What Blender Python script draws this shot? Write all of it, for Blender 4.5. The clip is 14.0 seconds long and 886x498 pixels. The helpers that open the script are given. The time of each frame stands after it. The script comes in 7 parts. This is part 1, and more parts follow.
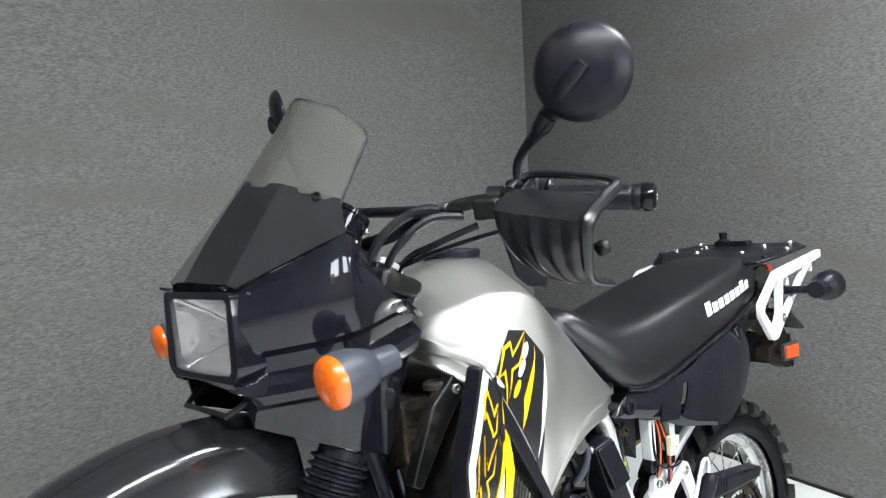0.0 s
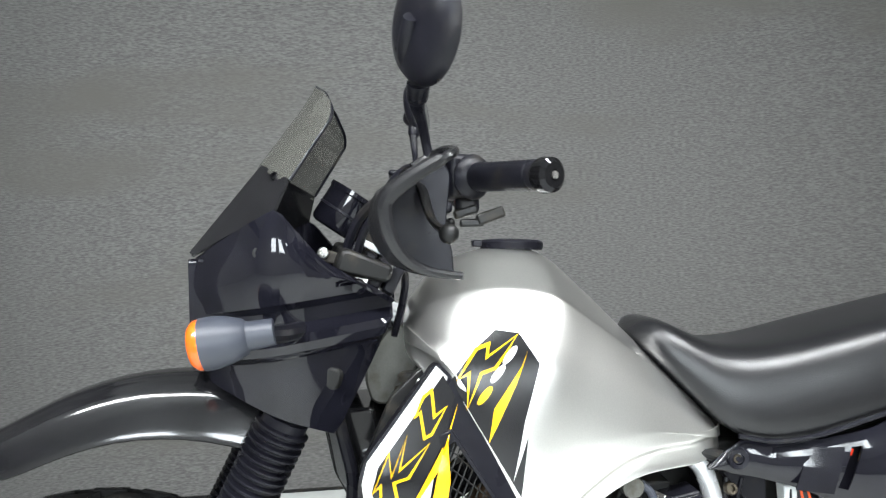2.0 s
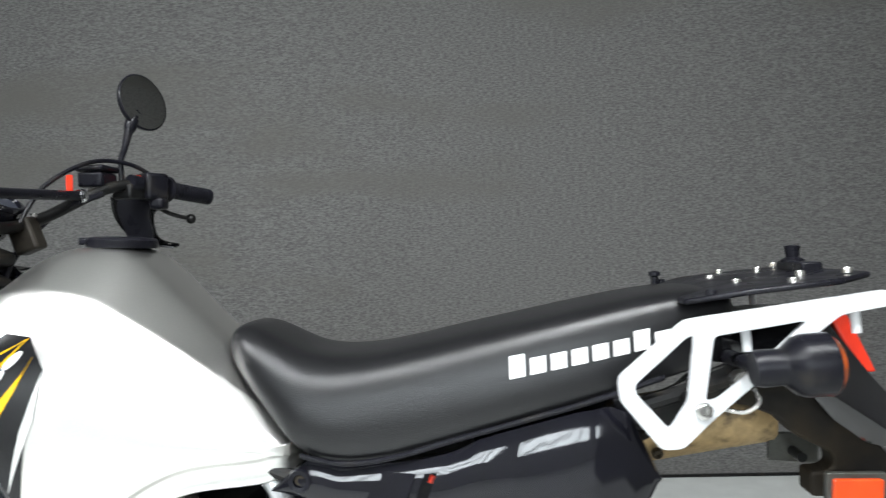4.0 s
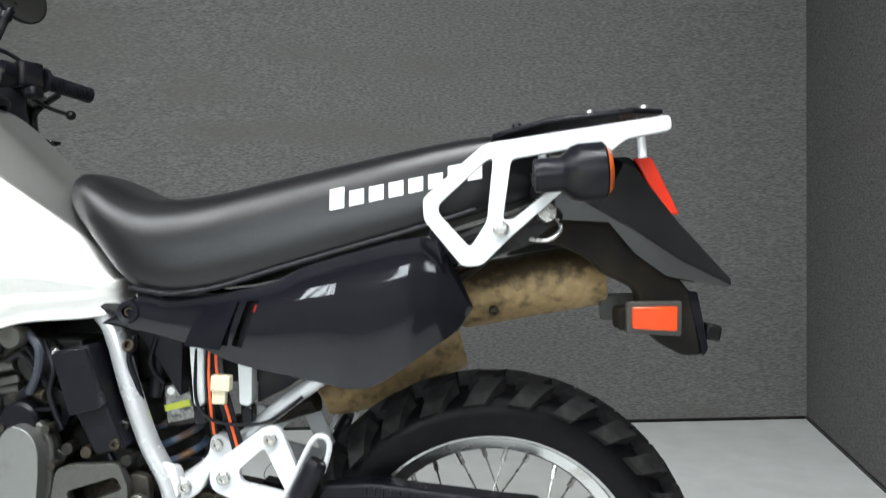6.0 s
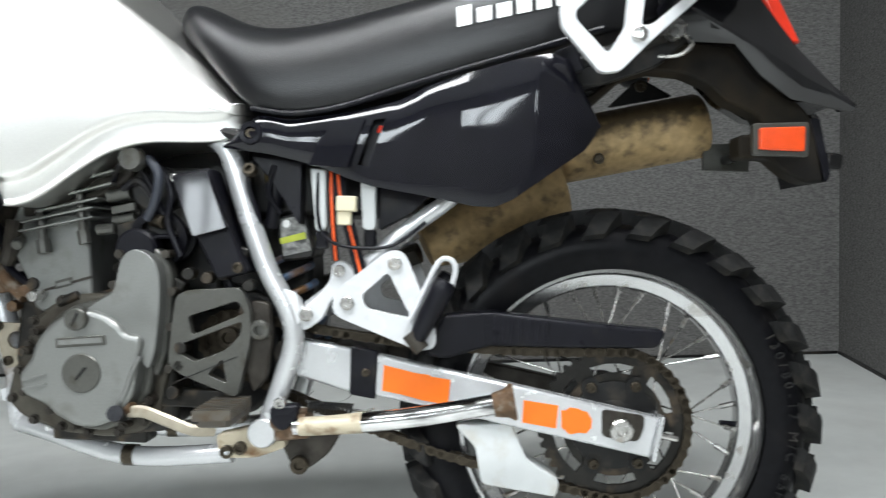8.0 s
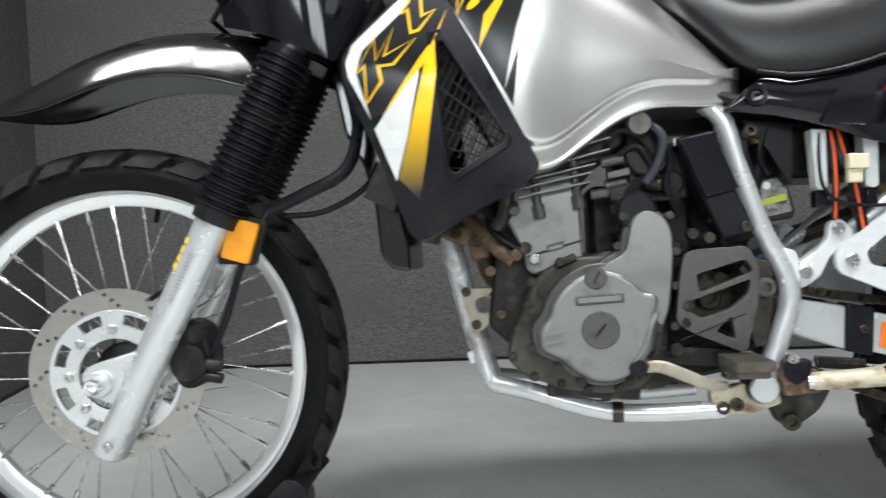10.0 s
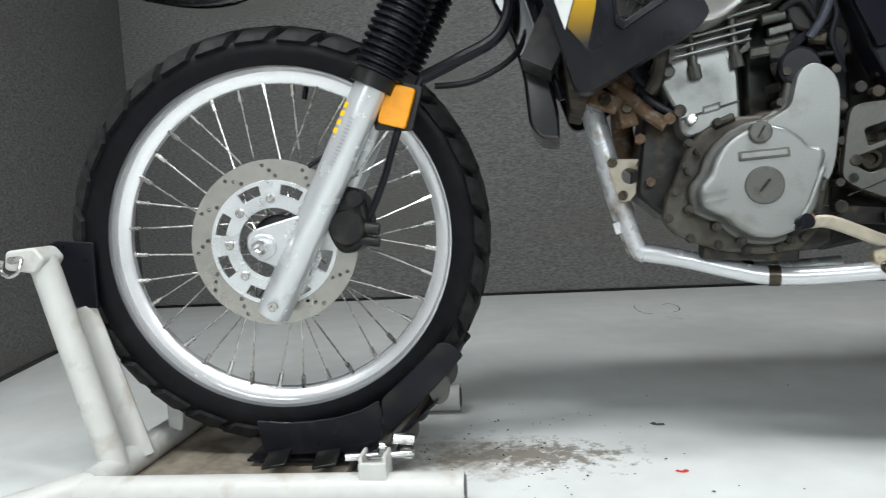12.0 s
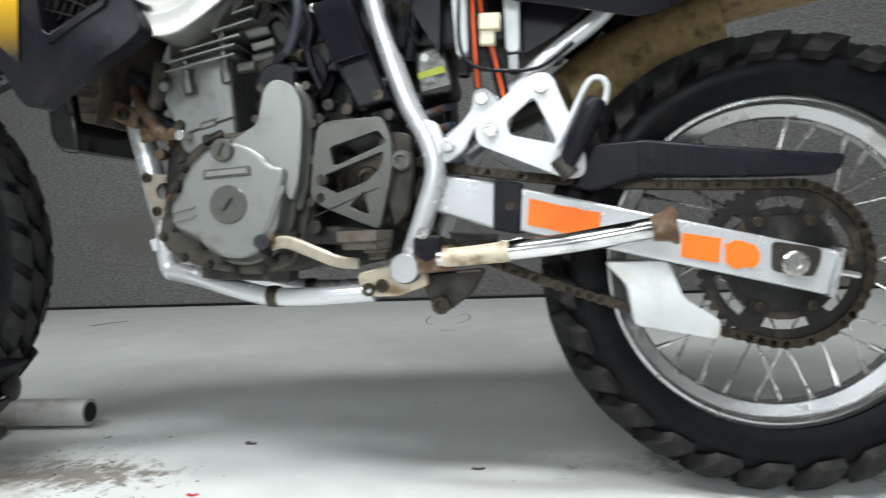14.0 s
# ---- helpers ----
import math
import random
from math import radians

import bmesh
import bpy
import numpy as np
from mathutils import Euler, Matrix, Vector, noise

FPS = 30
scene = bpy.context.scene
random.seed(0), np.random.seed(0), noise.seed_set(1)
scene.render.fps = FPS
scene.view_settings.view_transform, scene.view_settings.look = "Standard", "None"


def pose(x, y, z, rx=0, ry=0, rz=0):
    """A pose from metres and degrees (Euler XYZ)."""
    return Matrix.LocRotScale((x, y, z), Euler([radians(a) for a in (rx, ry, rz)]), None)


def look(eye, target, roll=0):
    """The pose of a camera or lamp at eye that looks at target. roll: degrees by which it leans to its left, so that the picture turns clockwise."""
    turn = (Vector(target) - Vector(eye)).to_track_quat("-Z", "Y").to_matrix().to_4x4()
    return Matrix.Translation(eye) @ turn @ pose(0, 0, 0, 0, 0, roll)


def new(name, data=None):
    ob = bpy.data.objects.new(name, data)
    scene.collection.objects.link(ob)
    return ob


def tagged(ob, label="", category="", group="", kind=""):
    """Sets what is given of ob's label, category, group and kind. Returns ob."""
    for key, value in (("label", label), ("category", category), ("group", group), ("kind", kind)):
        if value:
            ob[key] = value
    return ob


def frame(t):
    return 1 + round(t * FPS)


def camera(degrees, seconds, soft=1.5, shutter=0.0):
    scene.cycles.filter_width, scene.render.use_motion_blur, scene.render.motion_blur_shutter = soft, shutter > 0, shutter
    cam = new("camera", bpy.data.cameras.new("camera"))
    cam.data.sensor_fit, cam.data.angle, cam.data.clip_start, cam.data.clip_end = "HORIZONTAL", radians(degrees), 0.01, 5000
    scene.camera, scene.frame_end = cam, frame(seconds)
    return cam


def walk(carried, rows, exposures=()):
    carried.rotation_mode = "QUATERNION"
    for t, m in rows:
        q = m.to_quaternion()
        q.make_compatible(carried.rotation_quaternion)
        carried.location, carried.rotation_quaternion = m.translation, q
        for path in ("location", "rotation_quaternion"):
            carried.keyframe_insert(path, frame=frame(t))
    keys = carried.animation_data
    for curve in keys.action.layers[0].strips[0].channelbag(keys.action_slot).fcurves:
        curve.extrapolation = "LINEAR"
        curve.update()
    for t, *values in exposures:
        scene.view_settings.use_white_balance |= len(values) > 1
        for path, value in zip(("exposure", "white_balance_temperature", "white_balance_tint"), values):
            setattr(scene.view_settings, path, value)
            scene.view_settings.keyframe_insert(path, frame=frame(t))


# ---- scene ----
cam = camera(63.57, 14.0, soft=1.2, shutter=0.4)
PATH = [
    (0, (-0.1998, -0.9606, 1.2201), (1.1020, 0.5504, 1.0711), -3.08),
    (0.5, (-0.0551, -1.0315, 1.2203), (1.0719, 0.6113, 1.0436), -2.88),
    (1, (0.0698, -1.0614, 1.1917), (1.0076, 0.6998, 1.0554), -3.01),
    (1.5, (0.2485, -1.1204, 1.1853), (0.8609, 0.7788, 1.0508), -2.41),
    (2, (0.4531, -1.1685, 1.1625), (0.6309, 0.8215, 1.0725), -1.73),
    (2.5, (0.6348, -1.1448, 1.1430), (0.6490, 0.8535, 1.0612), -1.13),
    (3, (0.8361, -1.1156, 1.1396), (0.8014, 0.8826, 1.0628), -1.24),
    (3.5, (1.0987, -1.0979, 1.1479), (0.9814, 0.8955, 1.0362), -2.37),
    (4, (1.2567, -1.0908, 1.1394), (1.1480, 0.9038, 1.0424), -2.01),
    (4.2, (1.3157, -1.0880, 1.1491), (1.2099, 0.9059, 1.0335), -2.19),
    (6.3, (1.4565, -1.1545, 0.8259), (1.4450, 0.8437, 0.7419), -1.27),
    (6.5, (1.4562, -1.1583, 0.7757), (1.4444, 0.8394, 0.6814), -1.33),
    (7, (1.4521, -1.1614, 0.6841), (1.4388, 0.8355, 0.5741), -1.36),
    (7.5, (1.4039, -1.1561, 0.6555), (1.3968, 0.8411, 0.5501), -1.46),
    (8, (1.2543, -1.1466, 0.6582), (1.2678, 0.8507, 0.5539), -1.43),
    (8.5, (1.0910, -1.1468, 0.6631), (1.0833, 0.8501, 0.5507), -1.56),
    (9, (0.9496, -1.1515, 0.6755), (0.8957, 0.8439, 0.5518), -2.34),
    (9.2, (0.8773, -1.1650, 0.6549), (0.8060, 0.8323, 0.5782), -2.35),
    (11.3, (0.3771, -1.2263, 0.5733), (0.1464, 0.7557, 0.4371), -3.18),
    (11.5, (0.3813, -1.2344, 0.5309), (0.1368, 0.7444, 0.3736), -3.15),
    (12, (0.4264, -1.2384, 0.4590), (0.1630, 0.7383, 0.3064), -3.24),
    (12.5, (0.6017, -1.2100, 0.4657), (0.2681, 0.7558, 0.3095), -3.30),
    (13, (0.8213, -1.1761, 0.4729), (0.4282, 0.7778, 0.3066), -2.75),
    (13.5, (0.9979, -1.1372, 0.4488), (0.6750, 0.8312, 0.3033), -2.73),
    (14, (1.1818, -1.1122, 0.4444), (0.9157, 0.8645, 0.2965), -2.57),
]
EXPOSURES = [(0.0, 0.40), (1.0, 0.70), (2.0, 0.62), (3.0, 0.32), (4.0, 0.04), (6.5, -0.12), (8.0, -0.25), (9.0, -0.46), (11.5, -0.41), (12.5, -0.41), (14.0, -0.24)]
walk(cam, [(t, look(eye, target, roll)) for t, eye, target, roll in PATH], EXPOSURES)
LAMPS = [(-0.9, -1.3, 78), (0.4, -1.5, 42), (1.65, -1.0, 70)]
WINDOW_POWER = 74

# ---- world and light ----
world = bpy.data.worlds.new("room_air")
scene.world = world
world.use_nodes = True
world.node_tree.nodes["Background"].inputs[0].default_value = (0.8, 0.85, 0.9, 1)
world.node_tree.nodes["Background"].inputs[1].default_value = 0.01


# ---- materials ----
def mat(name, col, rough=0.5, metal=0.0, var=0.15, scale=30.0, bump=0.0, bscale=200.0, dirt=None, dirt_amt=0.0, dscale=4.0, coat=0.0,
        spec=0.5, trans=0.0, alpha=1.0, ior=1.45, rvar=0.1, stretch=None):
    """A node material: base colour with grain at two scales, uneven gloss, fine relief, and patches of dirt."""
    m = bpy.data.materials.new(name)
    m.use_nodes = True
    nt = m.node_tree
    b = nt.nodes["Principled BSDF"]
    lk = nt.links.new
    tc = nt.nodes.new("ShaderNodeTexCoord")
    co = tc.outputs["Object"]
    if stretch:
        mp = nt.nodes.new("ShaderNodeMapping")
        mp.inputs["Scale"].default_value = stretch
        lk(co, mp.inputs[0])
        co = mp.outputs[0]
    n1 = nt.nodes.new("ShaderNodeTexNoise")
    n1.inputs["Scale"].default_value, n1.inputs["Detail"].default_value = scale, 6
    lk(co, n1.inputs["Vector"])
    n2 = nt.nodes.new("ShaderNodeTexNoise")
    n2.inputs["Scale"].default_value, n2.inputs["Detail"].default_value = dscale, 5
    lk(co, n2.inputs["Vector"])
    ramp = nt.nodes.new("ShaderNodeMapRange")
    ramp.inputs[1].default_value, ramp.inputs[2].default_value = 0.3, 0.7
    ramp.inputs[3].default_value, ramp.inputs[4].default_value = 1 - var, 1 + var
    lk(n1.outputs[0], ramp.inputs[0])
    mul = nt.nodes.new("ShaderNodeMix")
    mul.data_type, mul.blend_type = "RGBA", "MULTIPLY"
    mul.inputs[0].default_value = 1
    mul.inputs[6].default_value = (*col, 1)
    lk(ramp.outputs[0], mul.inputs[7])
    out = mul.outputs[2]
    if dirt:
        dr = nt.nodes.new("ShaderNodeMapRange")
        dr.inputs[1].default_value, dr.inputs[2].default_value = 0.62 - 0.35 * dirt_amt, 0.78 - 0.25 * dirt_amt
        lk(n2.outputs[0], dr.inputs[0])
        mx = nt.nodes.new("ShaderNodeMix")
        mx.data_type = "RGBA"
        lk(dr.outputs[0], mx.inputs[0])
        lk(out, mx.inputs[6])
        mx.inputs[7].default_value = (*dirt, 1)
        out = mx.outputs[2]
    lk(out, b.inputs["Base Color"])
    rr = nt.nodes.new("ShaderNodeMapRange")
    rr.inputs[1].default_value, rr.inputs[2].default_value = 0.3, 0.7
    rr.inputs[3].default_value, rr.inputs[4].default_value = max(0.02, rough - rvar), min(1, rough + rvar)
    lk(n2.outputs[0], rr.inputs[0])
    lk(rr.outputs[0], b.inputs["Roughness"])
    b.inputs["Metallic"].default_value = metal
    b.inputs["Specular IOR Level"].default_value = spec
    b.inputs["Coat Weight"].default_value = coat
    b.inputs["Coat Roughness"].default_value = 0.06
    b.inputs["Transmission Weight"].default_value = trans
    b.inputs["IOR"].default_value = ior
    b.inputs["Alpha"].default_value = alpha
    if bump:
        n3 = nt.nodes.new("ShaderNodeTexNoise")
        n3.inputs["Scale"].default_value, n3.inputs["Detail"].default_value = bscale, 4
        lk(co, n3.inputs["Vector"])
        bp = nt.nodes.new("ShaderNodeBump")
        bp.inputs["Strength"].default_value, bp.inputs["Distance"].default_value = bump, 0.002
        lk(n3.outputs[0], bp.inputs["Height"])
        lk(bp.outputs[0], b.inputs["Normal"])
    return m


def glow(name, col, strength):
    m = bpy.data.materials.new(name)
    m.use_nodes = True
    b = m.node_tree.nodes["Principled BSDF"]
    b.inputs["Base Color"].default_value = (*col, 1)
    b.inputs["Emission Color"].default_value = (*col, 1)
    b.inputs["Emission Strength"].default_value = strength
    return m


M_WALL = mat("grey_carpet", (0.141, 0.139, 0.135), 0.95, var=0.33, scale=190, bump=0.5, bscale=260, spec=0.06, stretch=(0.30, 0.30, 1.0), dirt=(0.128, 0.124, 0.114), dirt_amt=0.25, dscale=3.0)
M_CEIL = mat("ceiling_white", (0.6, 0.6, 0.58), 0.9, var=0.03)
# unseen ceiling and plain walls, toned bright to fill the shadows
M_CEILDARK = mat("ceiling_grey", (0.62, 0.62, 0.61), 0.9, var=0.05)
M_PLAIN = mat("wall_plain", (0.45, 0.45, 0.44), 0.9, var=0.05)
M_SILVER = mat("silver_paint", (0.83, 0.82, 0.79), 0.33, 1.0, var=0.03, scale=500, coat=0.25, rvar=0.03)
M_BLACKPLASTIC = mat("gloss_black_plastic", (0.006, 0.006, 0.009), 0.07, var=0.2, rvar=0.04, bump=0.02, bscale=30)
M_FENDER = mat("gloss_black_mudguard", (0.008, 0.008, 0.009), 0.12, var=0.2, rvar=0.05, bump=0.02, bscale=30, spec=0.7, ior=1.5)
M_REARRIM = mat("dull_aluminium_rim", (0.56, 0.56, 0.56), 0.24, 0.95, var=0.04, scale=200, rvar=0.05, dirt=(0.36, 0.34, 0.31), dirt_amt=0.10, dscale=30)
M_MATTE = mat("weathered_black_plastic", (0.008, 0.008, 0.009), 0.25, var=0.25, bump=0.1, bscale=500, rvar=0.06)
M_PEG = mat("worn_grey_steel", (0.10, 0.09, 0.075), 0.5, 0.5, var=0.25, dirt=(0.085, 0.062, 0.040), dirt_amt=0.4, dscale=60)
M_SATIN = mat("satin_black_plastic", (0.007, 0.007, 0.010), 0.33, var=0.25, bump=0.12, bscale=900, spec=0.22, dirt=(0.020, 0.018, 0.016), dirt_amt=0.12, dscale=20)
M_SIGNALGREY = mat("dark_blue_grey_rubber", (0.034, 0.038, 0.050), 0.40, var=0.1)
M_VINYL = mat("black_seat_vinyl", (0.007, 0.007, 0.008), 0.30, var=0.2, bump=0.20, bscale=700, rvar=0.05, spec=0.55, stretch=(0.5, 0.5, 1.0))
M_RUBBER = mat("tyre_rubber", (0.004, 0.004, 0.005), 0.40, var=0.3, scale=80, bump=0.1, bscale=500, dirt=(0.009, 0.008, 0.008), dirt_amt=0.2, dscale=18, spec=0.14)
M_ALU = mat("brushed_aluminium", (0.72, 0.73, 0.74), 0.30, 0.9, var=0.04, scale=300, dscale=30)
M_ALUPAINT = mat("silver_frame_paint", (0.60, 0.61, 0.62), 0.26, 0.5, var=0.03, scale=300, dscale=30, coat=0.3, rvar=0.02)
M_TREAD = mat("dusty_tread_rubber", (0.016, 0.016, 0.016), 0.60, var=0.35, scale=60, bump=0.25, bscale=400, dirt=(0.050, 0.046, 0.040), dirt_amt=0.28, dscale=22, spec=0.16)
M_ENGINE = mat("engine_silver_paint", (0.225, 0.23, 0.22), 0.38, 0.65, var=0.06, scale=400, dscale=24, dirt=(0.17, 0.168, 0.155), dirt_amt=0.12)
M_GUARD = mat("worn_grey_alloy", (0.090, 0.090, 0.081), 0.38, 0.5, var=0.08, scale=300, dirt=(0.05, 0.042, 0.03), dirt_amt=0.15, dscale=30)
# dirty and oily alloys, darkened further for the shade between engine parts
M_CAST = mat("dirty_cast_alloy", (0.040, 0.035, 0.028), 0.5, 0.35, var=0.25, dirt=(0.020, 0.016, 0.012), dirt_amt=0.55, dscale=35, bump=0.3, bscale=150)
M_STEEL = mat("steel", (0.55, 0.54, 0.52), 0.26, 0.95, var=0.1, dirt=(0.33, 0.26, 0.18), dirt_amt=0.1, dscale=50)
M_DISC = mat("brake_disc_steel", (0.36, 0.345, 0.315), 0.33, 0.8, var=0.06, scale=60)
M_RIM = mat("painted_silver_rim", (0.78, 0.78, 0.79), 0.24, 0.7, var=0.04, scale=250, rvar=0.05)
M_CHROME = mat("worn_chrome", (0.82, 0.82, 0.82), 0.13, 1.0, var=0.05, dirt=(0.12, 0.09, 0.06), dirt_amt=0.2, dscale=45)
M_CHROMEBLACK = mat("gloss_black_metal", (0.02, 0.02, 0.022), 0.10, 0.8, var=0.1, rvar=0.04)
M_DARK = mat("black_metal", (0.008, 0.008, 0.008), 0.42, 0.2, var=0.25, dirt=(0.03, 0.026, 0.02), dirt_amt=0.3, dscale=30, spec=0.4)
M_LEVER = mat("worn_pale_steel", (0.36, 0.32, 0.25), 0.4, 0.3, var=0.12, scale=60, dirt=(0.16, 0.10, 0.05), dirt_amt=0.25, dscale=25)
M_GRIME = mat("oily_black_alloy", (0.012, 0.011, 0.009), 0.42, 0.3, var=0.3, scale=60, dirt=(0.085, 0.062, 0.040), dirt_amt=0.28, dscale=28, bump=0.3, bscale=150)
M_CHAIN = mat("oily_chain", (0.058, 0.048, 0.035), 0.38, 0.8, var=0.35, scale=150)
M_RUST = mat("rusty_steel", (0.11, 0.065, 0.035), 0.6, 0.3, var=0.35, scale=90, dirt=(0.24, 0.21, 0.17), dirt_amt=0.3, dscale=60)
M_MUFFLER = mat("burnt_muffler", (0.43, 0.30, 0.145), 0.55, 0.2, var=0.18, scale=70, dirt=(0.17, 0.12, 0.065), dirt_amt=0.26, dscale=40, bump=0.15, bscale=120)
# soot along the upper half of the muffler, mottled at its edge
_nt = M_MUFFLER.node_tree
_sep, _hgt, _rng, _noise, _mul, _mix = (_nt.nodes.new(k) for k in ("ShaderNodeSeparateXYZ", "ShaderNodeMath", "ShaderNodeMapRange", "ShaderNodeTexNoise", "ShaderNodeMath", "ShaderNodeMix"))
_nt.links.new(_nt.nodes["Texture Coordinate"].outputs["Object"], _sep.inputs[0])
_hgt.operation = "MULTIPLY_ADD"
_hgt.inputs[1].default_value = -0.1615
_nt.links.new(_sep.outputs[0], _hgt.inputs[0])
_nt.links.new(_sep.outputs[2], _hgt.inputs[2])
_noise.inputs["Scale"].default_value, _noise.inputs["Detail"].default_value = 55.0, 8
_nt.links.new(_nt.nodes["Texture Coordinate"].outputs["Object"], _noise.inputs["Vector"])
_mul.operation = "MULTIPLY_ADD"
_mul.inputs[1].default_value = 0.09
_nt.links.new(_noise.outputs[0], _mul.inputs[0])
_nt.links.new(_hgt.outputs[0], _mul.inputs[2])
_rng.inputs[1].default_value, _rng.inputs[2].default_value, _rng.inputs[4].default_value = 0.578, 0.606, 0.85
_nt.links.new(_mul.outputs[0], _rng.inputs[0])
_mix.data_type = "RGBA"
_nt.links.new(_rng.outputs[0], _mix.inputs[0])
_nt.links.new(_nt.nodes["Principled BSDF"].inputs["Base Color"].links[0].from_socket, _mix.inputs[6])
_mix.inputs[7].default_value = (0.075, 0.055, 0.035, 1)
_nt.links.new(_mix.outputs[2], _nt.nodes["Principled BSDF"].inputs["Base Color"])
M_WHITE = mat("white_paint", (0.60, 0.61, 0.62), 0.28, var=0.04, dscale=35, coat=0.3)
M_WHITEPLASTIC = mat("white_plastic", (0.60, 0.62, 0.62), 0.4, var=0.05, dirt=(0.48, 0.46, 0.41), dirt_amt=0.15, dscale=20)
M_ORANGE = mat("orange_lens", (0.66, 0.11, 0.006), 0.16, var=0.15, scale=60, coat=0.5, bump=0.4, bscale=260)
M_AMBER = mat("amber_reflector", (0.86, 0.34, 0.01), 0.2, var=0.15, bump=0.5, bscale=500)
M_RED = mat("red_lens", (0.80, 0.04, 0.015), 0.16, var=0.1, coat=0.5)
M_STICKER = mat("orange_sticker", (0.88, 0.17, 0.008), 0.5, var=0.05)
M_YELLOW = mat("yellow_decal", (0.92, 0.52, 0.008), 0.22, var=0.03)
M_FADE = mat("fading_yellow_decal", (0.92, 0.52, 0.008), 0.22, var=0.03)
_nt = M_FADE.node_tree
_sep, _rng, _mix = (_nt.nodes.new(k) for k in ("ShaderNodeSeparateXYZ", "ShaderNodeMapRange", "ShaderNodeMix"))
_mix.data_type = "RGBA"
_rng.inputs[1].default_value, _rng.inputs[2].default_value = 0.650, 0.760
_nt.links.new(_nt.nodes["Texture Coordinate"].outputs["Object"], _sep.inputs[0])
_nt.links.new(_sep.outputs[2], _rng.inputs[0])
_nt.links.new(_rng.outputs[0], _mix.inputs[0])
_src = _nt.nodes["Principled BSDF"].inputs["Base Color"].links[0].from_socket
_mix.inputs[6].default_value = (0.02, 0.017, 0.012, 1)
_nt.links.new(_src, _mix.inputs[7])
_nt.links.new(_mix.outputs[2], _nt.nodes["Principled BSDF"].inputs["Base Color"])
M_BLACKDECAL = mat("black_decal", (0.010, 0.010, 0.011), 0.2, var=0.1)
M_SILVERDECAL = mat("silver_decal", (0.72, 0.72, 0.70), 0.25, 0.2, var=0.03)
M_WHITEPRINT = mat("white_print", (0.82, 0.82, 0.80), 0.5, var=0.03)
M_SMOKE = mat("smoked_screen", (0.080, 0.080, 0.071), 0.07, var=0.05, alpha=0.62)
M_NOSE = mat("polished_black_plastic", (0.010, 0.010, 0.011), 0.14, var=0.2, rvar=0.04, spec=0.7)
M_GLASS = mat("clear_lens", (0.7, 0.7, 0.7), 0.04, var=0.0, alpha=0.12, rvar=0.0)
M_MIRROR = mat("mirror_glass", (0.85, 0.85, 0.85), 0.02, 1.0, var=0.0, rvar=0.0)
M_CHOCK = mat("chipped_white_steel", (0.50, 0.50, 0.475), 0.36, var=0.05, dirt=(0.36, 0.32, 0.26), dirt_amt=0.12, dscale=16, bump=0.12, bscale=60)


def floor_material():
    """Worn grey paint: broad cloudy wear, small scuffs, one brown patch of dirt beside the chock, and a darker grey
    patch under the rear wheel.
    """
    m = mat("grey_floor_paint", (0.66, 0.68, 0.66), 0.36, var=0.06, scale=10, bump=0.06, bscale=50, dirt=(0.56, 0.565, 0.54), dirt_amt=0.3, dscale=1.3, rvar=0.10)
    nt = m.node_tree
    b = nt.nodes["Principled BSDF"]
    src = b.inputs["Base Color"].links[0].from_socket
    tc = nt.nodes.new("ShaderNodeTexCoord")

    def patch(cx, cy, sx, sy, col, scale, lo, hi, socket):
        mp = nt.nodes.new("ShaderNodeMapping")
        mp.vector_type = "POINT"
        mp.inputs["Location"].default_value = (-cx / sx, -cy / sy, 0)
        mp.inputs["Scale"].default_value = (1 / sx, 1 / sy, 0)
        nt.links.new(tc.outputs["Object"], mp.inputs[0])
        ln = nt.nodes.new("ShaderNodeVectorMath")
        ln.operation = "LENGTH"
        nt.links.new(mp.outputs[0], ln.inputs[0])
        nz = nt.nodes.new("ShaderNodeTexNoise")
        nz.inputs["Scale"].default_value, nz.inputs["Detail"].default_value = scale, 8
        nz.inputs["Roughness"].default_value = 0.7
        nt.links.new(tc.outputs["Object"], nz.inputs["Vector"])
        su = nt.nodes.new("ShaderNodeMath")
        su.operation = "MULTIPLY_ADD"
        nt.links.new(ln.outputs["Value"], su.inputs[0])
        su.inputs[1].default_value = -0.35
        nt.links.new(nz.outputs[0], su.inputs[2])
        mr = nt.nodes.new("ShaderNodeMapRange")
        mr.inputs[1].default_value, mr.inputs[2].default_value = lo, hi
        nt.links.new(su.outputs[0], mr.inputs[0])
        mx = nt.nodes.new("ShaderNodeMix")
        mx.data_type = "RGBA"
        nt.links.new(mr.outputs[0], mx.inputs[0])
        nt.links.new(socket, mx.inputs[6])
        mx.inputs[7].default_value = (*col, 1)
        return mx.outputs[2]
    out = patch(0.27, -0.03, 0.22, 0.14, (0.20, 0.165, 0.12), 22, 0.22, 0.55, src)
    out = patch(0.40, -0.02, 0.28, 0.12, (0.23, 0.21, 0.18), 40, 0.30, 0.42, out)
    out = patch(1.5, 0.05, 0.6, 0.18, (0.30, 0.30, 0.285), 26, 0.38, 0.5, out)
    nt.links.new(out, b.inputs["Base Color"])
    return m


M_FLOOR = floor_material()


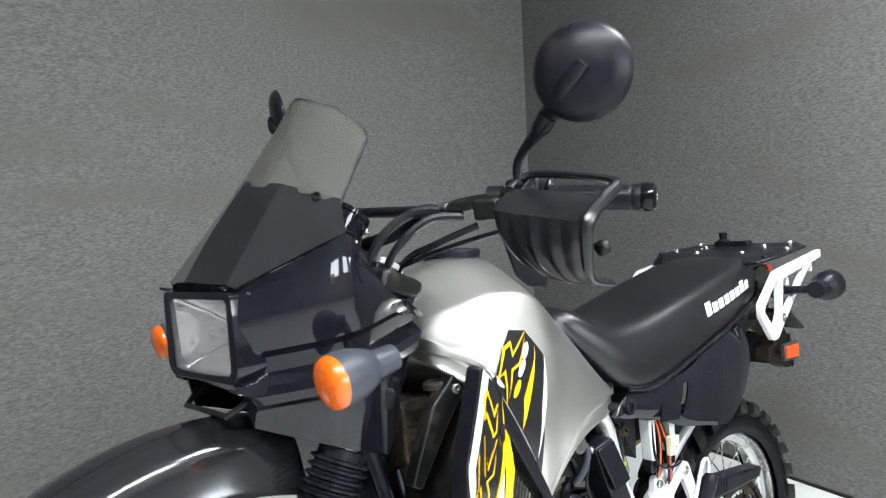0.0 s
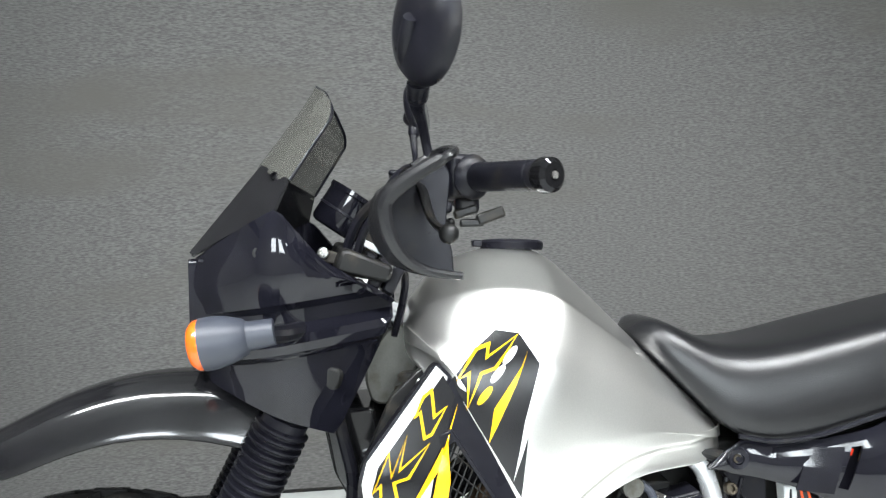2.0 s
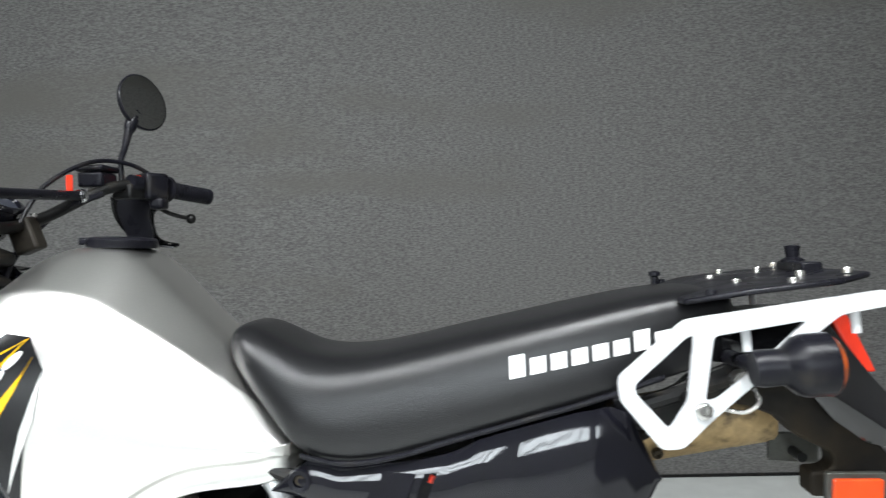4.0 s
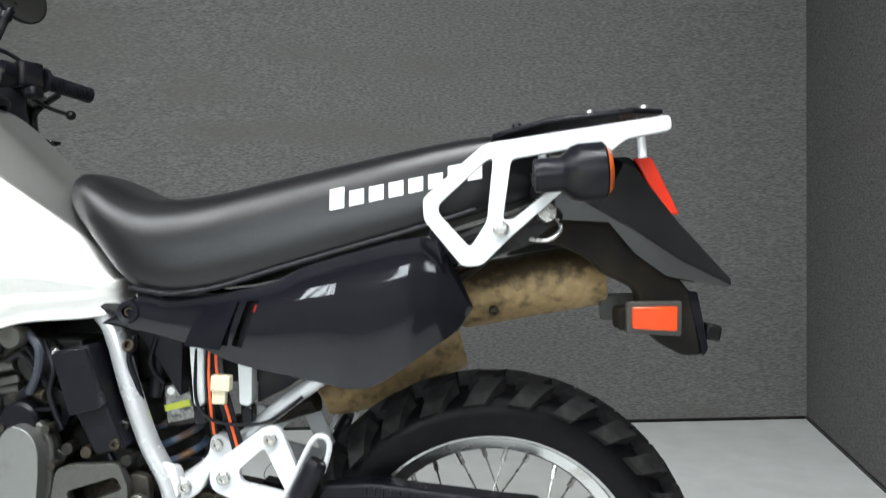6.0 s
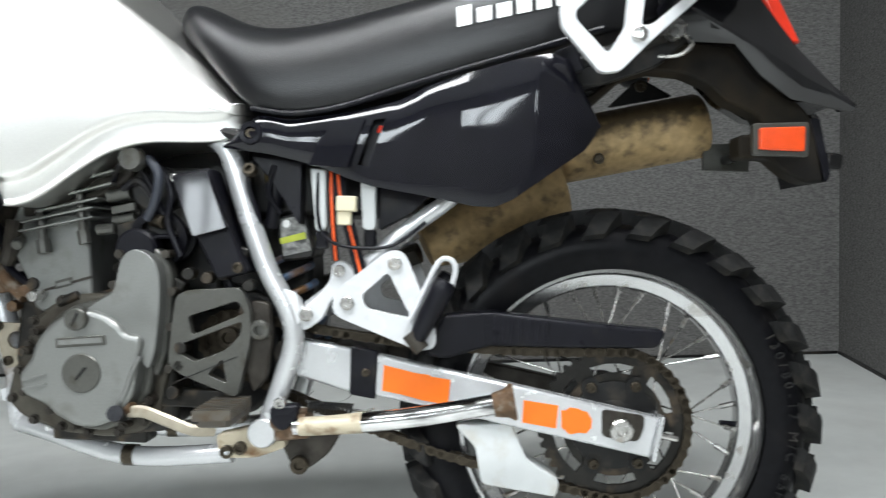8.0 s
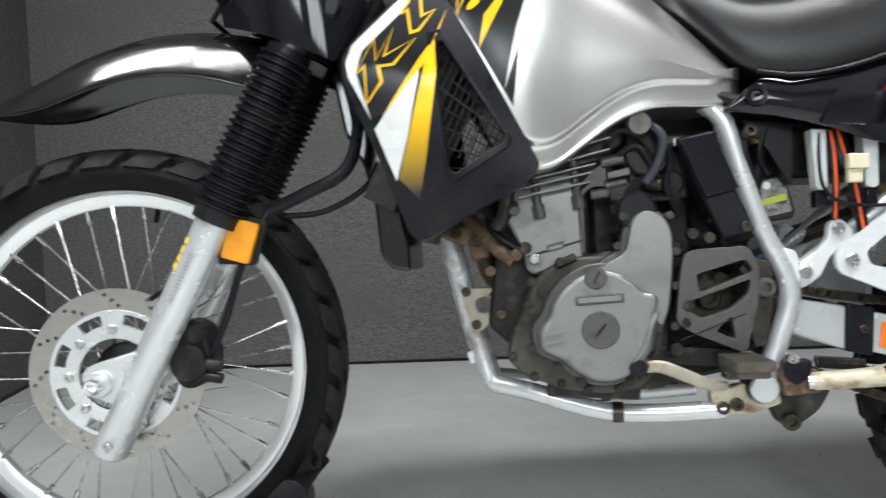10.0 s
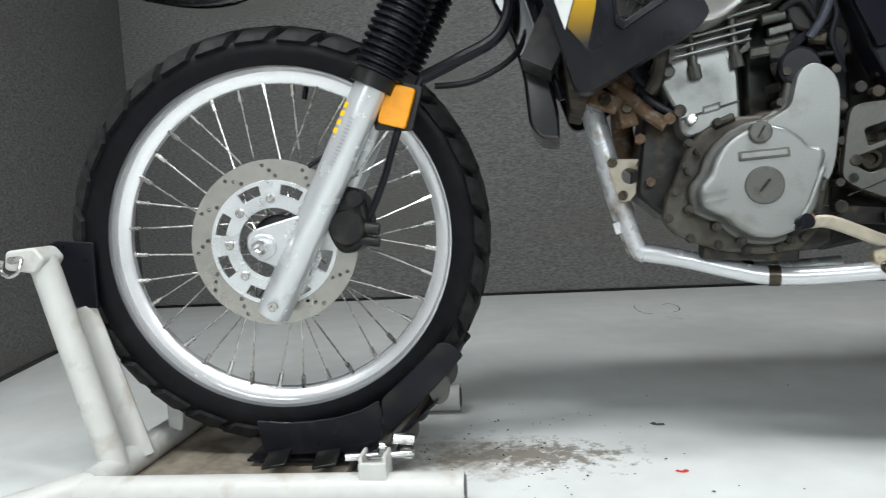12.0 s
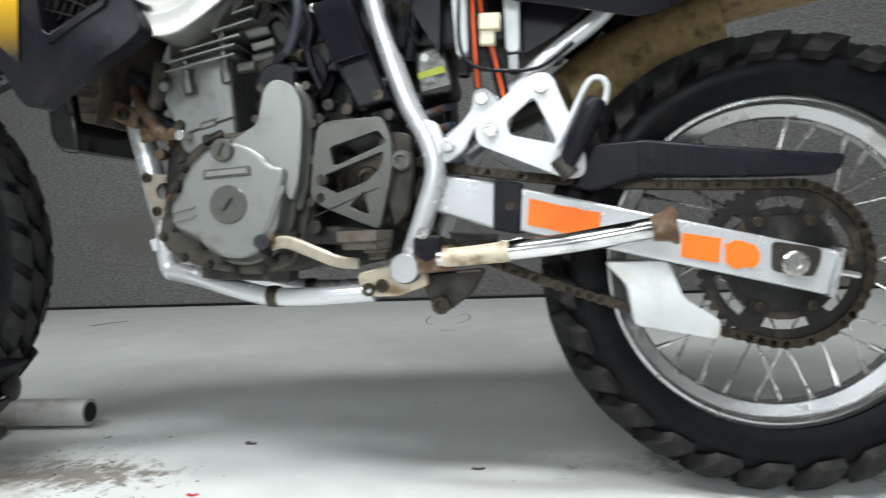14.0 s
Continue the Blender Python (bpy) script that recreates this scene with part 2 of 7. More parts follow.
# ---- mesh helpers ----
def link(name, bm, material, parent=None, label="", smooth=35, bevel=0.0, m=None, seg=2):
    """Links a bmesh as one mesh object."""
    bmesh.ops.remove_doubles(bm, verts=bm.verts, dist=1e-5)
    bmesh.ops.recalc_face_normals(bm, faces=bm.faces)
    if m is not None:
        bm.transform(m)
    me = bpy.data.meshes.new(name)
    bm.to_mesh(me)
    bm.free()
    me.materials.append(material)
    if smooth:
        me.shade_smooth()
        me.set_sharp_from_angle(angle=radians(smooth))
    ob = new(name, me)
    ob.parent = parent
    if label:
        ob["label"] = label
    if bevel:
        mod = ob.modifiers.new("edge", "BEVEL")
        mod.width, mod.segments, mod.limit_method, mod.angle_limit = bevel, seg, "ANGLE", radians(40)
    return ob


def joined(*bms):
    out = bms[0]
    for b in bms[1:]:
        me = bpy.data.meshes.new("tmp")
        b.to_mesh(me)
        b.free()
        out.from_mesh(me)
        bpy.data.meshes.remove(me)
    return out


def curve_points(pts, k=6, closed=False):
    """Catmull-Rom through the points."""
    p = [Vector(q) for q in pts]
    if len(p) < 3 or k < 2:
        return p
    n, out = len(p), []
    for i in range(n if closed else n - 1):
        if closed:
            a, b, c, d = p[i - 1], p[i], p[(i + 1) % n], p[(i + 2) % n]
        else:
            a, b, c, d = p[max(i - 1, 0)], p[i], p[i + 1], p[min(i + 2, n - 1)]
        for j in range(k):
            t = j / k
            out.append(0.5 * (2 * b + (c - a) * t + (2 * a - 5 * b + 4 * c - d) * t * t + (3 * b - a - 3 * c + d) * t ** 3))
    if not closed:
        out.append(p[-1])
    return out


def tube(pts, r, n=10, k=6, caps=True, sx=1.0):
    """A round (or, with sx, flattened) tube along a smooth line; r may be a list, one a point."""
    line = curve_points(pts, k)
    bm = bmesh.new()
    rs = r if isinstance(r, (list, tuple)) else [r] * len(pts)
    rr = list(np.interp(np.linspace(0, 1, len(line)), np.linspace(0, 1, len(rs)), rs))
    d0 = (line[1] - line[0]).normalized()
    u = d0.orthogonal().normalized()
    if abs(d0.y) < 0.9:
        u = (Vector((0, 1, 0)) - d0 * d0.y).normalized()
    loops = []
    for i, q in enumerate(line):
        d = (line[min(i + 1, len(line) - 1)] - line[max(i - 1, 0)]).normalized()
        u = (u - d * u.dot(d)).normalized()
        v = d.cross(u)
        loops.append([bm.verts.new(q + (u * math.cos(a) * sx + v * math.sin(a)) * rr[i]) for a in (2 * math.pi * j / n for j in range(n))])
    for a, b in zip(loops, loops[1:]):
        for j in range(n):
            bm.faces.new((a[j], a[(j + 1) % n], b[(j + 1) % n], b[j]))
    if caps:
        bm.faces.new(loops[0][::-1])
        bm.faces.new(loops[-1])
    return bm


def plate(outer, y0, y1, holes=()):
    """A flat plate in the side plane: (x, z) outline and holes, from y0 to y1."""
    from mathutils.geometry import tessellate_polygon
    loops = [[Vector((x, z, 0)) for x, z in lp] for lp in (outer, *holes)]
    tris = tessellate_polygon(loops)
    flat = [q for lp in loops for q in lp]
    bm = bmesh.new()
    va = [bm.verts.new((q.x, y0, q.y)) for q in flat]
    vb = [bm.verts.new((q.x, y1, q.y)) for q in flat]
    for a, b, c in tris:
        try:
            bm.faces.new((va[a], va[b], va[c]))
            bm.faces.new((vb[c], vb[b], vb[a]))
        except ValueError:
            pass
    i = 0
    for lp in loops:
        n = len(lp)
        for j in range(n):
            a, b = i + j, i + (j + 1) % n
            bm.faces.new((va[a], va[b], vb[b], vb[a]))
        i += n
    bmesh.ops.recalc_face_normals(bm, faces=bm.faces)
    bmesh.ops.dissolve_limit(bm, angle_limit=radians(0.5), verts=bm.verts, edges=bm.edges)
    return bm


def rounded(outline, r=0.01, k=4):
    """The outline with its corners rounded."""
    out, n = [], len(outline)
    for i in range(n):
        a, b, c = (Vector(outline[i - 1]), Vector(outline[i]), Vector(outline[(i + 1) % n]))
        ra = min(r, (a - b).length * 0.45)
        rc = min(r, (c - b).length * 0.45)
        p, q = b + (a - b).normalized() * ra, b + (c - b).normalized() * rc
        for j in range(k + 1):
            t = j / k
            out.append(tuple((1 - t) ** 2 * p + 2 * t * (1 - t) * b + t * t * q))
    return out


def circle(cx, cz, r, n=24, a0=0.0):
    return [(cx + r * math.cos(a0 + 2 * math.pi * i / n), cz + r * math.sin(a0 + 2 * math.pi * i / n)) for i in range(n)]


def lathe(profile, c, n=48, closed=False):
    """Turns a profile of (radius, y) about the y axis through c = (x, z)."""
    bm = bmesh.new()
    loops = []
    for i in range(n):
        a = 2 * math.pi * i / n
        loops.append([bm.verts.new((c[0] + r * math.cos(a), y, c[1] + r * math.sin(a))) for r, y in profile])
    m = len(profile)
    for i in range(n):
        p, q = loops[i], loops[(i + 1) % n]
        for j in range(m if closed else m - 1):
            bm.faces.new((p[j], p[(j + 1) % m], q[(j + 1) % m], q[j]))
    return bm


def turned(profile, p0, p1, n=20):
    """Turns a profile of (radius, way) about the line from p0 to p1; way is in metres from p0."""
    bm = lathe([(r, y) for r, y in profile], (0, 0), n)
    d = (Vector(p1) - Vector(p0)).normalized()
    bm.transform(Matrix.Translation(p0) @ Vector((0, 1, 0)).rotation_difference(d).to_matrix().to_4x4())
    bmesh.ops.remove_doubles(bm, verts=bm.verts, dist=1e-6)
    return bm


def rod(p0, p1, r, n=12):
    h = (Vector(p1) - Vector(p0)).length
    return turned([(0, 0), (r, 0), (r, h), (0, h)], p0, p1, n)


def box(c, s, rot=(0, 0, 0)):
    bm = bmesh.new()
    bmesh.ops.create_cube(bm, size=1, matrix=Matrix.Translation(c) @ Euler([radians(a) for a in rot]).to_matrix().to_4x4() @ Matrix.Diagonal((*s, 1)))
    return bm


def loft(sections, caps=True):
    bm = bmesh.new()
    loops = [[bm.verts.new(q) for q in s] for s in sections]
    n = len(loops[0])
    for a, b in zip(loops, loops[1:]):
        for j in range(n):
            bm.faces.new((a[j], a[(j + 1) % n], b[(j + 1) % n], b[j]))
    if caps:
        bm.faces.new(loops[0][::-1])
        bm.faces.new(loops[-1])
    return bm


def shell(rows, t=0.003):
    """An open surface from rows of points, with thickness."""
    bm = bmesh.new()
    g = [[bm.verts.new(q) for q in r] for r in rows]
    for a, b in zip(g, g[1:]):
        for j in range(len(a) - 1):
            bm.faces.new((a[j], a[j + 1], b[j + 1], b[j]))
    bm.normal_update()
    h = [[bm.verts.new(v.co - v.normal * t) for v in r] for r in g]
    for a, b in zip(h, h[1:]):
        for j in range(len(a) - 1):
            bm.faces.new((b[j], b[j + 1], a[j + 1], a[j]))
    rim = lambda q: q[0] + [r[-1] for r in q[1:]] + q[-1][-2::-1] + [r[0] for r in q[-2:0:-1]]
    u, v = rim(g), rim(h)
    for j in range(len(u)):
        k = (j + 1) % len(u)
        bm.faces.new((u[j], u[k], v[k], v[j]))
    return bm


def tree_of(ob):
    from mathutils.bvhtree import BVHTree
    return BVHTree.FromObject(ob, bpy.context.evaluated_depsgraph_get())


def decal(name, outline, tree, material, parent, off=0.0012, label="", holes=(), thick=0.0008):
    """A thin film laid on the left side of a body: a side outline, pressed on to the body's surface."""
    bm = plate(outline, -1.0, -1.0 + 0.001, holes)
    bmesh.ops.triangulate(bm, faces=bm.faces[:])
    bmesh.ops.subdivide_edges(bm, edges=[e for e in bm.edges if e.calc_length() > 0.03], cuts=3, use_grid_fill=True)
    bmesh.ops.triangulate(bm, faces=bm.faces[:])
    for v in bm.verts:
        hit = tree.ray_cast(Vector((v.co.x, -1.5, v.co.z)), Vector((0, 1, 0)))
        if hit[0] is None:
            near = tree.find_nearest(Vector((v.co.x, -0.3, v.co.z)))
            y = near[0].y
        else:
            y = hit[0].y
        v.co.y = y - off - (thick if v.co.y < -0.9995 else 0.0)
    return link(name, bm, material, parent, label, smooth=60)


def scaled(outline, f):
    cx, cz = sum(p[0] for p in outline) / len(outline), sum(p[1] for p in outline) / len(outline)
    return [(cx + (x - cx) * f, cz + (z - cz) * f) for x, z in outline]


# ---- the room ----
CEIL = 3.0


def wall(name, a, b, material, h=CEIL, t=0.06, label="", category="wall"):
    a, b = Vector((*a, 0)), Vector((*b, 0))
    d = (b - a).normalized()
    out = Vector((d.y, -d.x, 0))
    bm = bmesh.new()
    bmesh.ops.create_cube(bm, size=1)
    m = Matrix.Translation((a + b) / 2 + out * t / 2 + Vector((0, 0, h / 2))) @ Matrix.Rotation(math.atan2(d.y, d.x), 4, "Z") @ Matrix.Diagonal(((b - a).length + 0.0, t, h, 1))
    bm.transform(m)
    return tagged(link(name, bm, material, smooth=0), label, category, kind="structure")


bm = bmesh.new()
bmesh.ops.create_grid(bm, x_segments=1, y_segments=1, size=5.5, matrix=Matrix.Translation((0.5, -0.5, 0)))
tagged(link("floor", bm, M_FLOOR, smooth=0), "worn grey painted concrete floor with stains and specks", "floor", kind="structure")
wall("wall_back", (2.985, 1.922), (-1.42, 1.894), M_WALL, label="grey carpet-covered wall behind the motorcycle")
wall("wall_front", (-1.42, 1.894), (-0.92, -0.20), M_WALL, label="grey carpet-covered wall panel beside the front wheel")
wall("wall_rear", (2.11, -2.6), (2.985, 1.922), M_WALL, label="grey carpet-covered wall panel behind the rear wheel")
# dark strips stand in for the shadow gap between wall and floor
for a, b in (((2.985, 1.922), (-1.42, 1.894)), ((-1.42, 1.894), (-0.92, -0.20)), ((2.11, -2.6), (2.985, 1.922))):
    d = Vector((b[0] - a[0], b[1] - a[1], 0))
    side = Vector((-d.y, d.x, 0)).normalized() * 0.003
    tagged(link("trim", box((0, 0, 0), (d.length - 0.02, 0.006, 0.012)), M_DARK, smooth=0, m=Matrix.Translation(Vector((*a, 0.006)) + d / 2 + side) @ Matrix.Rotation(math.atan2(d.y, d.x), 4, "Z")), "thin dark strip standing in for the shadow gap at the wall's foot", "trim", kind="structure")
WIN_Z0, WIN_Z1, WIN_Y = 1.45, 2.45, -4.0
WINS = [(-0.9, 0.1), (0.7, 1.7), (2.3, 3.3)]
tagged(link("wall_near", plate([(-4.5, 0), (4.5, 0), (4.5, 3.5), (-4.5, 3.5)], WIN_Y - 0.12, WIN_Y, [[(a, WIN_Z0), (b, WIN_Z0), (b, WIN_Z1), (a, WIN_Z1)] for a, b in WINS]), M_PLAIN, smooth=0), "plain workshop wall with three barred windows", "wall", kind="structure")
for i, (a, b) in enumerate(WINS):
    win = tagged(new("window_%d" % (i + 1)), "workshop window with upright bars and daylight outside", "window", kind="structure")
    link("window_frame", joined(*[box(((a + b) / 2, WIN_Y - 0.05, z), (b - a, 0.05, 0.05)) for z in (WIN_Z0 + 0.025, WIN_Z1 - 0.025)]), M_CEIL, win, smooth=0)
    for k in range(6):
        link("window_bar", box((a + 0.02 + (b - a - 0.04) * k / 5, WIN_Y - 0.05, (WIN_Z0 + WIN_Z1) / 2), (0.04, 0.04, WIN_Z1 - WIN_Z0)), M_CEIL, win, smooth=0)
    lamp = bpy.data.lights.new("window_daylight", "AREA")
    lamp.shape, lamp.size, lamp.size_y, lamp.energy, lamp.color = "RECTANGLE", b - a, WIN_Z1 - WIN_Z0, WINDOW_POWER, (0.87, 0.95, 1.0)
    lob = new("window_daylight", lamp)
    lob.matrix_world = look(((a + b) / 2, WIN_Y - 0.11, (WIN_Z0 + WIN_Z1) / 2), ((a + b) / 2, 2.0, 0.9))
# unseen walls and ceiling added round the room to bounce light
wall("wall_far_left", (-4.5, 3.0), (-4.5, -5.0), M_PLAIN, label="unseen plain wall, light-toned to bounce fill light")
wall("wall_far_right", (4.5, -5.0), (4.5, 3.0), M_PLAIN, label="unseen plain wall, light-toned to bounce fill light")
wall("wall_far_back", (4.5, 3.4), (-4.5, 3.4), M_PLAIN, label="unseen plain wall, light-toned to bounce fill light")
tagged(link("ceiling", box((0, -0.8, CEIL + 0.55), (9.4, 8.6, 0.1)), M_CEILDARK, smooth=0), "unseen grey ceiling, light-toned to bounce fill light", "ceiling", kind="structure")

M_TUBE = glow("fluorescent_diffuser", (1.0, 0.98, 0.94), 4.0)


def ceiling_light(x, y, z, sx, sy, power):
    body = tagged(link("ceiling_light", box((0, 0, 0.05), (sx + 0.06, sy + 0.06, 0.08)), M_CEIL, smooth=0, bevel=0.005),
                  "white fluorescent ceiling light with bright diffuser", "ceiling light", "ceiling lights")
    body.location = (x, y, z)
    for k in (-0.4, 0.4):
        link("suspension_rod", rod((sx * k, 0, 0.08), (sx * k, 0, 0.55), 0.006), M_CEIL, body)
    link("diffuser", box((0, 0, 0.0), (sx, sy, 0.018)), M_TUBE, body, "glowing white diffuser", smooth=0)
    lamp = bpy.data.lights.new("fluorescent_lamp", "AREA")
    lamp.shape, lamp.size, lamp.size_y, lamp.energy, lamp.color = "RECTANGLE", sx, sy, power, (0.955, 0.99, 1.02)
    ob = new("fluorescent_lamp", lamp)
    ob.location = (x, y, z - 0.03)
    return body


for lx, ly, p in LAMPS:
    ceiling_light(lx, ly, 2.95, 1.25, 0.30, p)

# ---- the motorcycle ----
bike = tagged(new("motorcycle"), "silver and black dual-sport motorcycle standing in a wheel chock", "motorcycle")
bike.matrix_world = pose(0.0004, 0.0036, -0.0090, -2.791, -0.127, -1.686)  # a slight lean to its right, fitted to the camera's view
FRONT = Matrix.Translation((0.001, -0.0206, 0.0160))  # shifts the turned front end a little left, to fit the camera's view
FA, RA = (-0.010, 0.381), (1.514, 0.335)
STEER_AT = Vector((0.405, 0, 1.0))
AXIS = Vector((math.sin(radians(27.5)), 0, math.cos(radians(27.5))))
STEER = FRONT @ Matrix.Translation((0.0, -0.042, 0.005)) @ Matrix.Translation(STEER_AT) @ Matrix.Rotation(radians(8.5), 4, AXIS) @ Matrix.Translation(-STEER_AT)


def tyre(name_of, c, r_rim, r_out, w, blocks, depth, rows, hub, m, label):
    """A carcass of revolution; each tread block is a piece of its own standing proud of it. rows: (from, to, shift, fill, slant) over half the section."""
    rb = r_out - depth

    def sect(a):
        hgt = math.sin(a) ** 0.60
        y = -w * math.copysign(abs(math.cos(a)) ** 0.85, math.cos(a)) * (1 - 0.30 * (1 - hgt) ** 2)
        return r_rim + (rb - r_rim) * hgt, y
    link(name_of, lathe([sect(0.02 + (math.pi - 0.04) * i / 22) for i in range(23)], c, 80), M_RUBBER, hub, label, m=m)
    for a0, a1, shift, fill, slant in rows:
        for side in (1, -1):
            bm = bmesh.new()
            dt = 2 * math.pi / blocks * fill
            lo, hi = [], []
            steps = 3
            ring = [(k / steps, 0) for k in range(steps + 1)] + [(k / steps, 1) for k in range(steps, -1, -1)]
            for f, s in ring:
                a = math.pi * (a0 + (a1 - a0) * f)
                r, y = sect(a)
                r2, y2 = sect(a + 0.01)
                nr, ny = (y2 - y), -(r2 - r)
                ln = math.hypot(nr, ny)
                nr, ny = nr / ln, ny / ln
                th = s * dt + slant * (0.5 - (a0 + (a1 - a0) * f)) * 2
                ins = 0.07 * dt * (1 if s == 0 else -1)
                for lst, d, ti in ((lo, -0.003, 0), (hi, depth * (0.75 + 0.25 * f), ins)):
                    rr, yy = r + nr * d, (y + ny * d) * side
                    lst.append(bm.verts.new((rr * math.cos(th + ti), yy, rr * math.sin(th + ti))))
            n = len(ring)
            for j in range(n):
                bm.faces.new((lo[j], lo[(j + 1) % n], hi[(j + 1) % n], hi[j]))
            for k in range(steps):
                bm.faces.new((hi[k], hi[k + 1], hi[n - 2 - k], hi[n - 1 - k]))
            me = None
            for i in range(blocks):
                t0 = 2 * math.pi * (i + shift + (0.5 if side < 0 else 0) + 0.03 * math.sin(7.3 * i)) / blocks
                if me is None:
                    ob = link("tread_block", bm, M_TREAD, hub, smooth=30)
                    me = ob.data
                else:
                    ob = new("tread_block", me)
                    ob.parent = hub
                ob.matrix_basis = (m or Matrix.Identity(4)) @ Matrix.Translation((c[0], 0, c[1])) @ Matrix.Rotation(-t0, 4, "Y")


def wheel(name, c, r_rim, hub_r, hub_w, spokes, rim_w, m, label):
    """Hub with rim and laced spokes as its parts."""
    hub = link(name, lathe([(0, -hub_w), (hub_r * 0.55, -hub_w), (hub_r, -hub_w * 0.85), (hub_r, -hub_w * 0.7), (hub_r * 0.6, -hub_w * 0.55),
                            (hub_r * 0.6, hub_w * 0.55), (hub_r, hub_w * 0.7), (hub_r, hub_w * 0.85), (hub_r * 0.55, hub_w), (0, hub_w)], c, 32),
               M_DARK, bike, label, m=m)
    q = rim_w
    prof = [(r_rim, -q), (r_rim + 0.001, -q + 0.004), (r_rim - 0.005, -q + 0.005), (r_rim - 0.008, -q * 0.45), (r_rim - 0.023, -q * 0.3),
            (r_rim - 0.023, q * 0.3), (r_rim - 0.008, q * 0.45), (r_rim - 0.005, q - 0.005), (r_rim + 0.001, q - 0.004), (r_rim, q),
            (r_rim - 0.008, q), (r_rim - 0.011, q * 0.80), (r_rim - 0.0125, q * 0.48), (r_rim - 0.029, q * 0.36), (r_rim - 0.032, q * 0.25), (r_rim - 0.032, -q * 0.25),
            (r_rim - 0.029, -q * 0.36), (r_rim - 0.0125, -q * 0.48), (r_rim - 0.011, -q * 0.80), (r_rim - 0.008, -q)]
    link("rim", lathe(prof, c, 96, closed=True), M_RIM if name == "front_wheel" else M_REARRIM, hub, "scuffed aluminium wheel rim", m=m)
    for i in range(spokes):
        side = -1 if i % 2 else 1
        lean = 1 if (i // 2) % 2 else -1
        a = 2 * math.pi * (i + 0.3) / spokes
        b = a + lean * 0.75
        p = (c[0] + hub_r * 0.95 * math.cos(b), side * hub_w * 0.78, c[1] + hub_r * 0.95 * math.sin(b))
        rr = r_rim - 0.030
        e = (c[0] + rr * math.cos(a), side * 0.006, c[1] + rr * math.sin(a))
        d = Vector(e) - Vector(p)
        n1 = Vector(e) - d.normalized() * 0.022
        link("spoke", joined(rod(p, e, 0.0016, 6), rod(n1, e, 0.0041, 6)), M_STEEL, hub, m=m)
    va = 2 * math.pi * VALVE[name]
    link("valve_stem", rod((c[0] + (r_rim - 0.03) * math.cos(va), 0, c[1] + (r_rim - 0.03) * math.sin(va)), (c[0] + (r_rim - 0.055) * math.cos(va), 0, c[1] + (r_rim - 0.055) * math.sin(va)), 0.0048, 8), M_SATIN, hub, m=m)
    return hub


VALVE = {"front_wheel": 0.215, "rear_wheel": 0.985}


def bolt(p, d, r=0.008, h=0.006, material=None, parent=None, m=None, name="bolt"):
    """A socket-head bolt at p, looking along d."""
    d = Vector(d).normalized()
    p = Vector(p)
    return link(name, turned([(0, 0), (r, 0), (r, h * 0.8), (r * 0.85, h), (r * 0.5, h), (r * 0.45, h * 0.4), (0, h * 0.4)], p, p + d, 12), material or M_STEEL, parent or bike, m=m)


LEFT = (0, -1, 0)

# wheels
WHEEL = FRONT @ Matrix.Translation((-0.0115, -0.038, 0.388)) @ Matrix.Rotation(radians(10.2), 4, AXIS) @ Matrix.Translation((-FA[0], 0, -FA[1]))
front_wheel = wheel("front_wheel", FA, 0.2975, 0.045, 0.05, 36, 0.026, WHEEL, "spoked front wheel with aluminium rim")
tyre("tyre", FA, 0.286, 0.362, 0.047, 31, 0.011, [(0.17, 0.33, 0, 0.81, 0.20), (0.35, 0.487, 0.3, 0.80, 0.28)], front_wheel, WHEEL, "black dual-sport front tyre")
hole_ring = []
for i in range(12):
    a = 2 * math.pi * i / 12
    for k, rr in ((-0.085, 0.110), (0.0, 0.119), (0.085, 0.128)):
        hole_ring.append(circle(FA[0] + rr * math.cos(a + k), FA[1] + rr * math.sin(a + k), 0.0036, 8))
link("brake_disc", plate(circle(*FA, 0.137, 72), -0.074, -0.069, [circle(*FA, 0.102, 48)[::-1], *hole_ring]), M_DISC, front_wheel, "drilled steel brake disc", m=WHEEL, smooth=30)
slots = []
for i in range(8):
    a = 2 * math.pi * (i + 0.5) / 8
    arc = [a - 0.20, a - 0.07, a + 0.07, a + 0.20]
    slots.append([(FA[0] + 0.097 * math.cos(b), FA[1] + 0.097 * math.sin(b)) for b in arc] + [(FA[0] + 0.080 * math.cos(b), FA[1] + 0.080 * math.sin(b)) for b in arc[::-1]])
carrier = link("disc_carrier", plate(circle(*FA, 0.1035, 64), -0.078, -0.071, [circle(*FA, 0.058, 40), *slots]), M_ALU, front_wheel, "slotted aluminium disc carrier", m=WHEEL, smooth=30, bevel=0.001)
for i in range(8):
    a = 2 * math.pi * i / 8
    bolt((FA[0] + 0.073 * math.cos(a), -0.078, FA[1] + 0.073 * math.sin(a)), LEFT, 0.0075, 0.005, M_STEEL, front_wheel, WHEEL)

rear_wheel = wheel("rear_wheel", RA, 0.236, 0.062, 0.07, 32, 0.036, None, "spoked rear wheel with aluminium rim")
tyre("tyre", RA, 0.226, 0.329, 0.064, 27, 0.024, [(0.180, 0.36, 0, 0.55, 0.30), (0.38, 0.492, 0.35, 0.54, 0.30)], rear_wheel, None, "black knobby rear tyre")
teeth = []
for i in range(43 * 4):
    a = 2 * math.pi * i / (43 * 4)
    rr = (0.108, 0.1145, 0.1145, 0.108)[i % 4]
    teeth.append((RA[0] + rr * math.cos(a), RA[1] + rr * math.sin(a)))
cut = []
